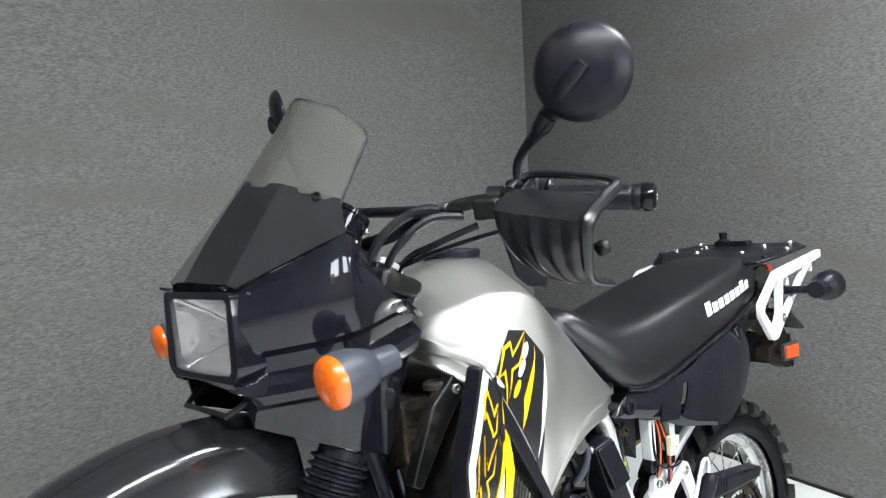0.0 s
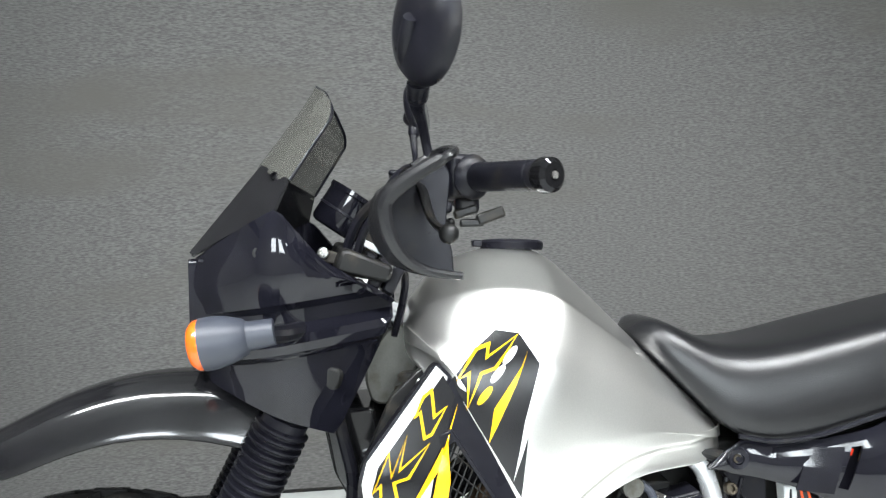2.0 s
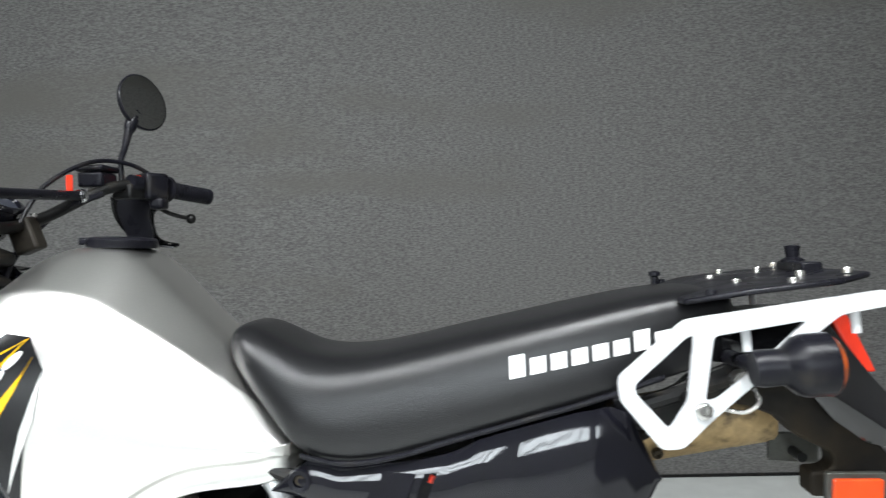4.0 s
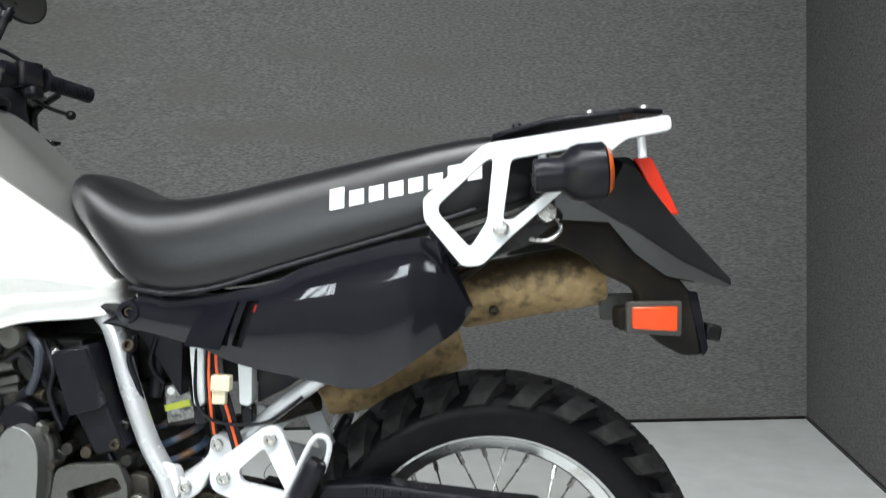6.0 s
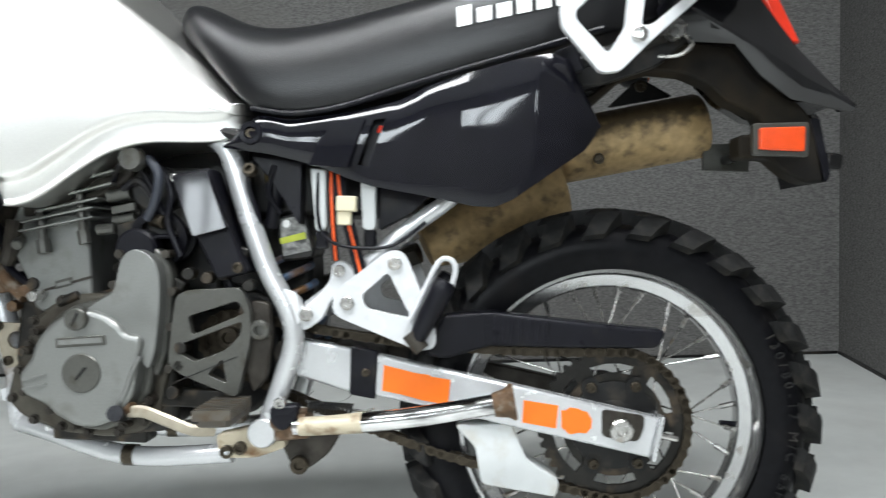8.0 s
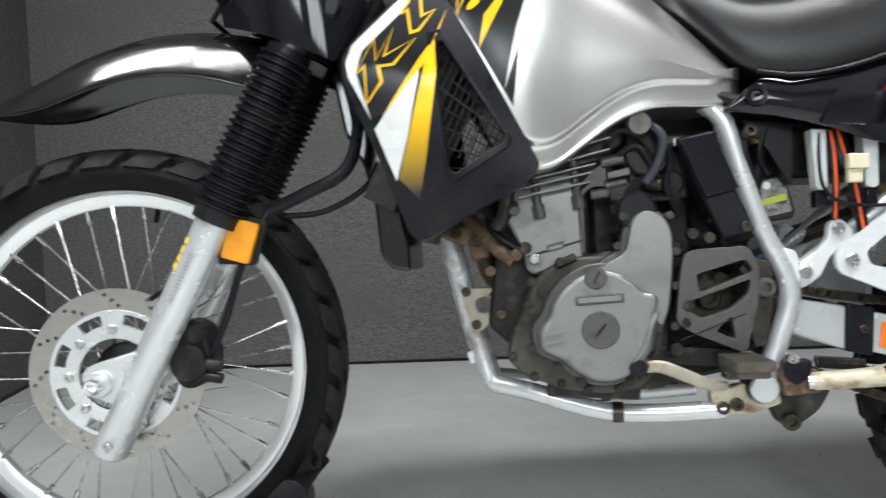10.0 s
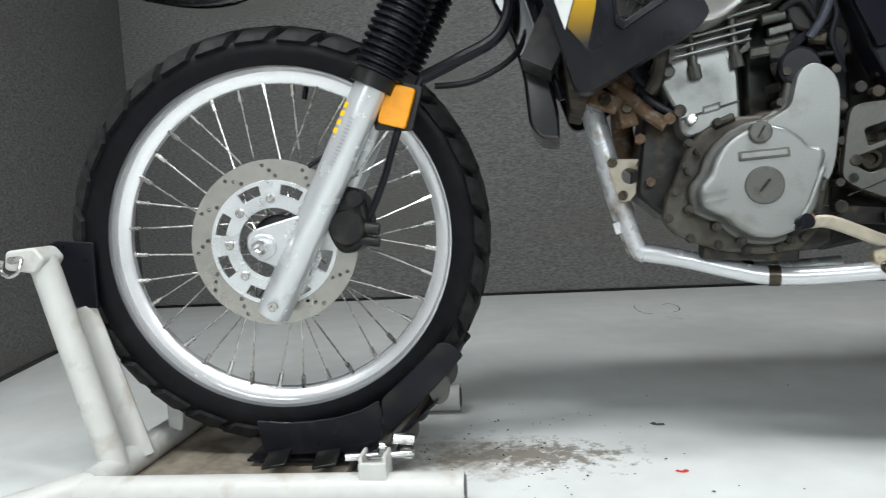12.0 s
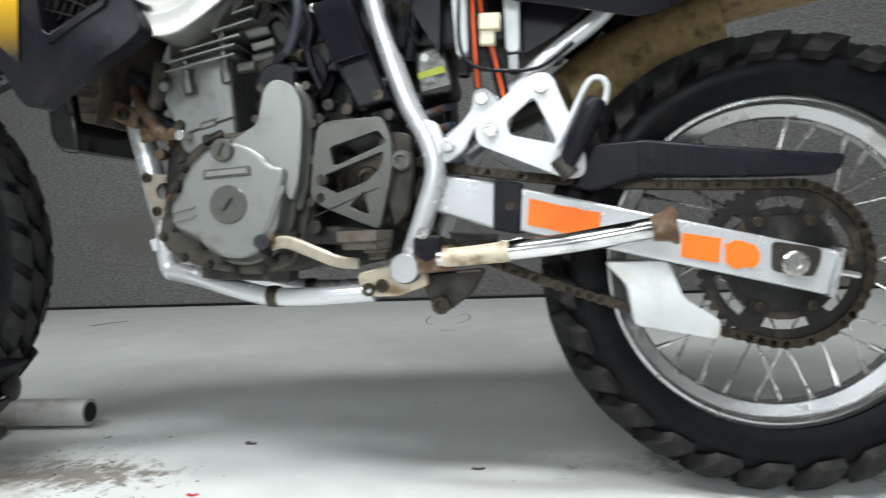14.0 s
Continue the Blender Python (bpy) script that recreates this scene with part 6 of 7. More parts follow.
for i in range(9):
    link("footrest_tooth", box((0.959, -0.238 + 0.011 * i, 0.389), (0.052, 0.004, 0.014)), M_PEG, foot)
link("footrest_mount", plate(rounded([(0.925, 0.335), (0.972, 0.345), (1.02, 0.35), (1.03, 0.315), (0.985, 0.300), (0.93, 0.300)], 0.008), -0.128, -0.104), M_STANDPALE, bike, "rust-stained pale footrest mount", bevel=0.003)
for x, z in ((0.942, 0.311), (0.962, 0.316)):
    bolt((x, -0.128, z), LEFT, 0.010, 0.007, M_CHAIN)
link("frame_end_cap", lathe([(0, -0.149), (0.019, -0.149), (0.021, -0.147), (0.021, -0.118), (0, -0.118)], (0.999, 0.341), 28), M_ALUPAINT, bike, "pale grey frame end cap")
link("frame_end_ring", lathe([(0.021, -0.140), (0.023, -0.138), (0.023, -0.10), (0.021, -0.10)], (0.999, 0.341), 28), M_DARK, bike)
sh = link("gear_lever", tube([(0.800, -0.152, 0.376), (0.824, -0.178, 0.383), (0.846, -0.182, 0.383), (0.880, -0.182, 0.369), (0.912, -0.178, 0.355), (0.938, -0.165, 0.350)], [0.007, 0.0085, 0.0095, 0.0095, 0.009, 0.008], 8, sx=0.55), M_LEVER, bike, "pale worn gear lever")
link("lever_rubber", rod((0.800, -0.150, 0.374), (0.812, -0.20, 0.386), 0.011), M_SATIN, sh)
link("lever_tip", rod((0.808, -0.172, 0.386), (0.828, -0.179, 0.389), 0.0085, 12), M_RUST, sh, "rusty lever end")
link("gear_shaft", rod((0.80, -0.15, 0.37), (0.80, -0.10, 0.37), 0.012), M_CAST, bike)
stand = link("side_stand", tube([(1.052, -0.165, 0.354), (1.10, -0.172, 0.357), (1.160, -0.178, 0.362), (1.24, -0.182, 0.370), (1.337, -0.186, 0.385)], [0.012, 0.0125, 0.014, 0.0145, 0.0145], 14), M_SCUFFCHROME, bike, "worn chromed side stand folded up")
link("stand_sleeve", tube([(1.060, -0.166, 0.3545), (1.10, -0.172, 0.357), (1.150, -0.1765, 0.3610)], [0.0132, 0.0134, 0.0146], 14), M_STANDPALE, stand, "rust-stained pale upper half of the stand")
link("stand_foot", turned([(0, 0), (0.024, 0.0), (0.026, 0.004), (0.020, 0.012), (0.0165, 0.03), (0.015, 0.03)], (1.362, -0.187, 0.388), (1.262, -0.182, 0.373), 20), M_RUST, stand, "rusty stand foot")
link("stand_pivot", joined(box((1.045, -0.14, 0.352), (0.05, 0.05, 0.035), (0, -5, 0)), rod((1.03, -0.17, 0.362), (1.03, -0.11, 0.362), 0.014)), M_RUST, stand, bevel=0.004)
coil = []
for i in range(97):
    a = 2 * math.pi * 12 * i / 96
    coil.append((1.068 + 0.065 * i / 96, -0.158 + 0.0075 * math.sin(a), 0.381 - 0.006 * i / 96 + 0.0075 * math.cos(a)))
link("stand_spring", tube(coil, 0.0022, 6, 1), M_DARK, stand)
link("spring_tail", tube([(1.133, -0.158, 0.375), (1.15, -0.165, 0.374), (1.165, -0.17, 0.378)], 0.002), M_STEEL, stand)
link("stand_switch", plate(rounded([(1.018, 0.385), (1.06, 0.386), (1.055, 0.362), (1.035, 0.348), (1.018, 0.36)], 0.008), -0.172, -0.150), M_SATIN, bike, bevel=0.003)
bolt((1.032, -0.160, 0.388), LEFT, 0.009, 0.012, M_STEEL)
link("under_bracket", plate(rounded([(1.01, 0.330), (1.11, 0.335), (1.09, 0.30), (1.055, 0.275), (1.035, 0.275)], 0.012), -0.11, -0.07), M_CAST, bike, bevel=0.004)
bolt((1.045, -0.112, 0.285), LEFT, 0.014, 0.008, M_CHAIN)

shift_to_fit(before, -0.002, 0.026, 0.006)

# ---- swingarm, chain, guard ----
for s in (-1, 1):
    y0, y1 = s * 0.098, s * 0.070
    arm = link("swingarm", plate([(1.162, 0.454), (1.573, 0.351), (1.559, 0.293), (1.157, 0.394)], y0, y1), M_ALUPAINT if s < 0 else M_CAST, bike, "silver box-section swingarm" if s < 0 else "dark box-section swingarm", bevel=0.004)
    link("arm_front", plate([(1.03, 0.482), (1.130, 0.462), (1.128, 0.396), (1.03, 0.428)], s * 0.094, s * 0.066), M_ALUPAINT if s < 0 else M_CAST, arm, bevel=0.004)
    link("arm_slider", plate([(1.126, 0.468), (1.166, 0.459), (1.160, 0.388), (1.122, 0.396)], s * 0.101, s * 0.064), M_SATIN, arm, bevel=0.003)
    bolt((1.147, s * 0.101, 0.428), (0, s, 0), 0.006, 0.004, M_CHAIN, arm)
    link("chain_adjuster", plate(rounded([(1.490, 0.367), (1.552, 0.356), (1.550, 0.338), (1.541, 0.318), (1.489, 0.327)], 0.008), s * 0.101, s * 0.097), M_CAST, arm, bevel=0.001)
    bolt((1.516, s * 0.101, 0.337), (0, s, 0), 0.017, 0.012, M_STEEL, arm, None, "axle_nut")
    link("arm_end_plate", box((1.569, s * 0.084, 0.323), (0.006, 0.044, 0.066), (0, 13, 0)), M_ALU, arm)
    link("adjuster_bolt", rod((1.567, s * 0.084, 0.325), (1.602, s * 0.084, 0.317), 0.005), M_STEEL, arm)
for q in ([(1.174, 0.438), (1.221, 0.425), (1.240, 0.422), (1.243, 0.4195), (1.271, 0.414), (1.266, 0.378), (1.230, 0.385), (1.200, 0.394), (1.170, 0.401)], [(1.377, 0.382), (1.427, 0.373), (1.423, 0.340), (1.398, 0.345), (1.374, 0.350)]):
    link("orange_sticker", plate(q, -0.0998, -0.0983), M_STICKER, bike, "rectangular orange sticker on swingarm")
a = [(1.431, 0.366), (1.437, 0.3655), (1.444, 0.370), (1.456, 0.368), (1.462, 0.3645), (1.469, 0.363), (1.475, 0.352), (1.474, 0.340), (1.466, 0.332), (1.456, 0.3335), (1.443, 0.331), (1.431, 0.341)]
link("orange_sticker", plate(a, -0.0998, -0.0983), M_STICKER, bike, "torn orange sticker on swingarm")
guardc = link("chain_guard", plate(rounded([(1.232, 0.450), (1.263, 0.509), (1.333, 0.512), (1.414, 0.500), (1.536, 0.484), (1.590, 0.478), (1.577, 0.452), (1.454, 0.455), (1.331, 0.461), (1.262, 0.443)], 0.010), -0.092, -0.048), M_SATIN, bike, "black plastic chain guard", bevel=0.008, seg=3)
for i in range(8):
    x = 1.325 + 0.0125 * i
    link("guard_rib", plate([(x, 0.507 - (x - 1.325) * 0.12), (x + 0.005, 0.507 - (x - 1.325) * 0.12), (x + 0.003, 0.466), (x - 0.002, 0.466)], -0.0945, -0.091), M_SATIN, guardc, bevel=0.001)
link("chain_guide", plate(rounded([(1.274, 0.345), (1.305, 0.310), (1.312, 0.256), (1.423, 0.234), (1.428, 0.260), (1.380, 0.291), (1.360, 0.345)], 0.010), -0.086, -0.040), M_WHITEPLASTIC, bike, "white plastic chain guide", bevel=0.006)
run = []
R1, R2 = 0.040, 0.1110
C1, C2 = Vector((0.935, 0, 0.475)), Vector((RA[0], 0, RA[1]))
for i in range(40):
    f = i / 40
    run.append(Vector((0.942 + (1.535 - 0.942) * f, 0, 0.515 + (0.443 - 0.515) * f - 0.018 * math.sin(math.pi * f))))
for i in range(20):
    a = radians(78) - radians(176) * i / 20
    run.append(C2 + Vector((math.cos(a), 0, math.sin(a))) * R2)
for i in range(40):
    f = i / 40
    run.append(Vector((1.497 + (0.925 - 1.497) * f, 0, 0.226 + (0.437 - 0.226) * f - 0.020 * math.sin(math.pi * f))))
for i in range(8):
    a = radians(-105) - radians(170) * i / 8
    run.append(C1 + Vector((math.cos(a), 0, math.sin(a))) * R1)
seg = [0.0]
for p, q in zip(run, run[1:] + run[:1]):
    seg.append(seg[-1] + (q - p).length)
pitch = 0.0159
count = int(seg[-1] / pitch)


def on_run(d):
    d %= seg[-1]
    i = max(0, int(np.searchsorted(seg, d)) - 1)
    p, q = run[i % len(run)], run[(i + 1) % len(run)]
    return p + (q - p) * ((d - seg[i]) / max(1e-6, seg[i + 1] - seg[i]))


rollers = []
for i in range(count):
    p = on_run(i * seg[-1] / count)
    rollers.append(rod((p.x, -0.068, p.z), (p.x, -0.050, p.z), 0.005, 8))
chain = link("drive_chain", joined(*rollers), M_CHAIN, bike, "oily brown drive chain")
me = None
for i in range(count):
    a, b = on_run(i * seg[-1] / count), on_run((i + 1) * seg[-1] / count)
    if me is None:
        w = 0.0072
        bm = joined(plate(rounded([(-0.014, -w), (-0.004, -w), (0, -w * 0.6), (0.004, -w), (0.014, -w), (0.0145, w), (0.004, w), (0, w * 0.6), (-0.004, w), (-0.0145, w)], 0.004, 1), -0.0015, 0),
                    plate(rounded([(-0.014, -w), (0.014, -w), (0.0145, w), (-0.0145, w)], 0.006, 1), 0.013, 0.0145))
        first = link("chain_link", bm, M_CHAIN, chain, smooth=0)
        me = first.data
        ob = first
    else:
        ob = new("chain_link", me)
        ob.parent = chain
    mid = (a + b) / 2
    ob.location = (mid.x, -0.0665 + (0.002 if i % 2 else 0), mid.z)
    ob.rotation_euler = (0, -math.atan2(b.z - a.z, b.x - a.x), 0)

# ---- exhaust ----
muf = link("muffler", turned([(0, 0.004), (0.050, 0.0), (0.0555, 0.008), (0.056, 0.015), (0.056, 0.19), (0.0565, 0.192), (0.0565, 0.252), (0.053, 0.258), (0.040, 0.256), (0.030, 0.246), (0.012, 0.246), (0.012, 0.20), (0, 0.20)], (1.465, 0.13, 0.770), (1.725, 0.13, 0.812), 36), M_MUFFLER, bike, "burnt brown steel muffler")
link("muffler_chamber", tube([(1.468, 0.115, 0.705), (1.44, 0.112, 0.697), (1.36, 0.10, 0.668), (1.28, 0.09, 0.632), (1.23, 0.08, 0.61)], [0.056, 0.060, 0.060, 0.055, 0.036], 24), M_MUFFLER, muf, "burnt brown exhaust chamber")
link("muffler_hanger", plate(rounded([(1.55, 0.842), (1.60, 0.886), (1.615, 0.888), (1.665, 0.858)], 0.008), 0.10, 0.106), M_DARK, muf, bevel=0.001)
bolt((1.608, 0.098, 0.876), LEFT, 0.010, 0.008, M_CHAIN, muf)
bolt((1.528, 0.072, 0.752), (0, -1, -0.3), 0.009, 0.008, M_CHAIN, muf)
link("header_pipe", tube([(0.71, 0.09, 0.69), (0.70, 0.13, 0.65), (0.71, 0.16, 0.57), (0.76, 0.17, 0.50), (0.95, 0.15, 0.52), (1.22, 0.08, 0.60)], 0.018), M_CAST, bike)

# ---- tail ----
M_REFLECT = mat("red_reflector", (0.78, 0.075, 0.012), 0.2, var=0.12, bump=0.4, bscale=400, coat=0.4)
TAIL = [(1.575, 0.985), (1.735, 0.990), (1.745, 0.975), (1.785, 0.885), (1.850, 0.800), (1.785, 0.822), (1.735, 0.852), (1.715, 0.882), (1.690, 0.900), (1.632, 0.905), (1.590, 0.920)]
tail = link("tail_cowl", plate(rounded(TAIL, 0.008), -0.060, 0.060), M_SATIN, bike, "black plastic tail section", bevel=0.006)
UPPER = [(1.590, 0.965), (1.657, 0.978), (1.707, 0.987), (1.742, 0.970), (1.800, 0.893), (1.880, 0.803)]
CREASE = [(1.580, 0.960), (1.620, 0.945), (1.672, 0.912), (1.729, 0.877), (1.793, 0.835), (1.868, 0.797)]
LOWER = [(1.590, 0.900), (1.628, 0.895), (1.692, 0.890), (1.729, 0.844), (1.775, 0.810), (1.866, 0.791)]
for s in (-1, 1):
    cols = []
    for i, (u, c, l) in enumerate(zip(UPPER, CREASE, LOWER)):
        k = (1, 1, 1, 0.97, 0.90, 0.80)[i]
        cols.append([(u[0] - 0.004, s * 0.040 * k, u[1] - 0.002), (u[0], s * 0.072 * k, u[1]), (u[0] * 0.6 + c[0] * 0.4, s * 0.094 * k, u[1] * 0.6 + c[1] * 0.4), (c[0], s * 0.1185 * k, c[1] + 0.003), (c[0], s * 0.1185 * k, c[1] - 0.003), (l[0] * 0.6 + c[0] * 0.4, s * 0.112 * k, l[1] * 0.6 + c[1] * 0.4), (l[0], s * 0.106 * k, l[1]), (l[0], s * 0.085 * k, l[1] + 0.003)])
    link("tail_panel", shell(cols, 0.003), M_FENDER, tail, "faceted black plastic tail panel", smooth=25)
light = link("tail_light", loft([[(1.740, -0.066, 0.988), (1.740, 0.066, 0.988), (1.768, 0.062, 0.988), (1.768, -0.062, 0.988)], [(1.785, -0.066, 0.900), (1.785, 0.066, 0.900), (1.808, 0.062, 0.900), (1.808, -0.062, 0.900)]]), M_RED, bike, "red tail light", bevel=0.004)
INNER = [(1.440, 0.800), (1.498, 0.836), (1.570, 0.888), (1.642, 0.905), (1.705, 0.895), (1.735, 0.872), (1.775, 0.830), (1.805, 0.800), (1.826, 0.772), (1.826, 0.728), (1.832, 0.690), (1.804, 0.690), (1.776, 0.705), (1.752, 0.728), (1.708, 0.729), (1.708, 0.764),
         (1.730, 0.764), (1.742, 0.772), (1.738, 0.790), (1.713, 0.804), (1.692, 0.814), (1.667, 0.840), (1.628, 0.858), (1.581, 0.864), (1.540, 0.854), (1.50, 0.820), (1.445, 0.785)]
hug = link("rear_mudguard", plate(rounded(INNER, 0.008), -0.072, -0.030), mat("muddy_black_plastic", (0.006, 0.005, 0.004), 0.7, var=0.3, spec=0.25, dirt=(0.024, 0.018, 0.011), dirt_amt=0.6, dscale=12), bike, "mud-stained black plastic rear mudguard", bevel=0.004)
for s in (-1, 1):
    rf = link("side_reflector", plate(rounded([(1.721, 0.767), (1.786, 0.767), (1.784, 0.731), (1.720, 0.736)], 0.004), s * 0.116, s * 0.106), M_REFLECT, bike, "orange-red side reflector in a grey frame", bevel=0.002)
    link("reflector_frame", plate(rounded([(1.714, 0.774), (1.793, 0.774), (1.791, 0.724), (1.713, 0.729)], 0.004), s * 0.110, s * 0.100), M_GUARD, rf, bevel=0.001)
    link("reflector_arm", rod((1.75, s * 0.102, 0.745), (1.75, s * 0.06, 0.745), 0.008), M_DARK, rf)
link("plate_holder", plate(rounded([(1.812, 0.785), (1.826, 0.785), (1.840, 0.70), (1.832, 0.688)], 0.004), -0.075, 0.075), M_SATIN, bike, "black number plate holder", bevel=0.002)
lk = link("plate_lamp", box((1.852, -0.04, 0.722), (0.024, 0.05, 0.024), (0, 10, 0)), M_DARK, bike, bevel=0.004)
link("seat_lock", turned([(0, 0), (0.013, 0), (0.014, 0.003), (0.014, 0.02), (0, 0.02)], (1.60, -0.142, 0.905), (1.60, 0, 0.905), 20), M_STEEL, bike, "steel helmet lock")
link("lock_wire", tube([(1.612, -0.13, 0.90), (1.618, -0.145, 0.88), (1.60, -0.145, 0.866), (1.575, -0.135, 0.868)], 0.003), M_STEEL, bike)
link("subframe_end", plate(rounded([(1.44, 0.865), (1.60, 0.93), (1.63, 0.90), (1.58, 0.86), (1.50, 0.835), (1.46, 0.835)], 0.01), -0.112, -0.102), M_DARK, bike, bevel=0.003)
link("passenger_loop", box((1.452, -0.125, 0.868), (0.03, 0.01, 0.04), (0, -20, 0)), M_SATIN, bike, bevel=0.003)

# ---- luggage rack ----
RACK = [(1.758, 1.026), (1.760, 1.006), (1.700, 0.996), (1.616, 0.930), (1.545, 0.870), (1.506, 0.833), (1.480, 0.832), (1.430, 0.895), (1.429, 0.924), (1.512, 0.994), (1.530, 0.997)]
H1 = [(1.524, 0.976), (1.514, 0.892), (1.491, 0.857), (1.450, 0.904), (1.450, 0.915), (1.514, 0.972)]
H2 = [(1.548, 0.973), (1.660, 0.990), (1.604, 0.936), (1.550, 0.894), (1.535, 0.892)]
for s in (-1, 1):
    rk = link("rack_side", plate(rounded(RACK, 0.008), s * 0.200, s * 0.188, [rounded(H1, 0.006, 2), rounded(H2, 0.006, 2)]), M_WHITE, bike, "white-painted steel luggage rack side", bevel=0.003)
    bolt((1.532, s * 0.200, 0.881), (0, s, 0), 0.011, 0.005, M_STEEL, rk)
    link("rack_stay", rod((1.532, s * 0.19, 0.881), (1.532, s * 0.11, 0.881), 0.010), M_DARK, rk)
    for x, z in ((1.722, 1.000), (1.590, 0.980)):
        link("rack_peg", rod((x, s * 0.185, z + 0.004), (x + 0.002, s * 0.185, z - 0.028), 0.006), M_WHITE, rk)
top = link("rack_plate", loft([[(1.525, -0.15, 1.008), (1.525, 0.15, 1.008), (1.525, 0.15, 1.016), (1.525, -0.15, 1.016)], [(1.60, -0.185, 1.022), (1.60, 0.185, 1.022), (1.60, 0.185, 1.030), (1.60, -0.185, 1.030)],
                               [(1.71, -0.185, 1.032), (1.71, 0.185, 1.032), (1.71, 0.185, 1.040), (1.71, -0.185, 1.040)], [(1.765, -0.14, 1.038), (1.765, 0.14, 1.038), (1.765, 0.14, 1.046), (1.765, -0.14, 1.046)]]), M_SATIN, bike, "black luggage rack plate", bevel=0.003)
for x, y in ((1.56, -0.15), (1.56, 0.15), (1.66, -0.16), (1.66, 0.16), (1.62, -0.06), (1.62, 0.07), (1.70, -0.08), (1.70, 0.09), (1.74, -0.13), (1.74, 0.13)):
    z = 1.016 + (x - 1.525) * 0.130
    bolt((x, y, z), (0, 0, 1), 0.007, 0.008, M_STEEL if (x > 1.6) else M_SATIN, top)
link("rack_knob", turned([(0, 0), (0.018, 0.0), (0.018, 0.018), (0.010, 0.022), (0.012, 0.04), (0.0, 0.042)], (1.745, 0.06, 1.04), (1.745, 0.06, 1.14), 16), M_SATIN, bike)
link("rack_latch", box((1.742, 0.03, 1.048), (0.03, 0.10, 0.016)), M_SATIN, top, bevel=0.003)
link("rack_foot", turned([(0, 0), (0.006, 0.0), (0.006, 0.016), (0.010, 0.018), (0.010, 0.024), (0, 0.026)], (1.545, 0.13, 1.018), (1.545, 0.13, 1.118), 12), M_SATIN, bike)

# ---- handlebar and controls ----
GRIPS = {-1: ((0.578, -0.345, 1.202), (0.644, -0.453, 1.191)), 1: ((0.588, 0.335, 1.238), (0.636, 0.440, 1.227))}
bar = link("handlebar", tube([GRIPS[-1][1], GRIPS[-1][0], (0.519, -0.223, 1.202), (0.460, -0.095, 1.160), (0.447, 0.02, 1.152), (0.458, 0.115, 1.170), (0.530, 0.235, 1.236), GRIPS[1][0], GRIPS[1][1]], 0.011, 12), M_DARK, bike, "black steel handlebar")
link("bar_brace", rod((0.500, -0.178, 1.198), (0.502, 0.180, 1.216), 0.009), M_SATIN, bar, "black handlebar brace")
for y in (-0.05, 0.09):
    link("bar_clamp", box((0.450, y, 1.140), (0.045, 0.035, 0.06), (0, -20, 0)), M_CAST, bar, bevel=0.006)
    for dx in (-0.014, 0.014):
        bolt((0.450 + dx, y, 1.170 + dx * 0.3), (0.25, 0, 1), 0.006, 0.006, M_STEEL, bar)
for s, (g0, g1) in GRIPS.items():
    g0, g1 = Vector(g0), Vector(g1)
    d = (g1 - g0).normalized()
    L = (g1 - g0).length
    prof = [(0.011, 0), (0.026, 0.0), (0.028, 0.006), (0.024, 0.012), (0.0175, 0.015)] + [(0.0165 + 0.0012 * (i % 2), 0.018 + (L - 0.03) * i / 24) for i in range(25)] + [(0.018, L - 0.008), (0.018, L), (0.0, L)]
    link("grip", turned(prof, g0, g0 + d, 20), M_SATIN, bar, "black rubber grip")
    if s < 0:
        link("bar_end", turned([(0.0, L), (0.0185, L), (0.020, L + 0.004), (0.019, L + 0.016), (0.014, L + 0.020), (0.006, L + 0.0205), (0.005, L + 0.017), (0, L + 0.017)], g0, g0 + d, 20), M_CHROMEBLACK, bar, "glossy black bar end weight")
        link("bar_end_screw", rod(g1 + d * 0.015, g1 + d * 0.0212, 0.0045, 10), M_STEEL, bar)
    sw = g0 - d * 0.03
    link("switch_box", joined(box(sw, (0.045, 0.05, 0.055), (0, 0, -30 * s)), box(sw + Vector((0.012, 0, -0.035)), (0.03, 0.035, 0.025))), M_SATIN, bar, "black switch housing", bevel=0.008, seg=3)
    tip = Vector((0.541, -0.464, 1.131)) if s < 0 else Vector((0.606, 0.415, 1.178))
    lv = sw + Vector((-0.045, s * 0.01, -0.012))
    lever = link("lever", tube([lv - Vector((0, s * 0.05, 0)), lv + Vector((0.0, s * 0.04, -0.006)), lv.lerp(tip, 0.62) + Vector((-0.006, 0, -0.006)), tip], [0.008, 0.008, 0.0065, 0.006], 8, sx=0.7), M_DARK, bar, "black control lever")
    bm = bmesh.new()
    bmesh.ops.create_uvsphere(bm, u_segments=14, v_segments=10, radius=0.011, matrix=Matrix.Translation(tip))
    link("lever_ball", bm, M_DARK, lever)
    link("lever_bracket", box(lv - Vector((-0.012, s * 0.045, 0)), (0.05, 0.04, 0.03), (0, 0, -20 * s)), M_DARK, bar, bevel=0.005)
    link("perch_clamp", turned([(0.0, 0), (0.017, 0.0), (0.017, 0.022), (0.0, 0.022)], sw - d * 0.055, sw + d, 16), M_SATIN, bar)
link("stop_switch", box((0.556, 0.296, 1.247), (0.026, 0.022, 0.032), (0, 10, 0)), M_RED, bar, "red engine stop switch", bevel=0.004)
link("master_cylinder", joined(box((0.500, 0.235, 1.250), (0.05, 0.06, 0.030)), box((0.500, 0.235, 1.272), (0.058, 0.068, 0.012))), M_SATIN, bar, bevel=0.005)
link("throttle_cable", tube([(0.575, 0.31, 1.262), (0.545, 0.27, 1.285), (0.505, 0.20, 1.282), (0.465, 0.12, 1.230), (0.450, 0.06, 1.150)], 0.0045, 8), M_SATIN, bike)
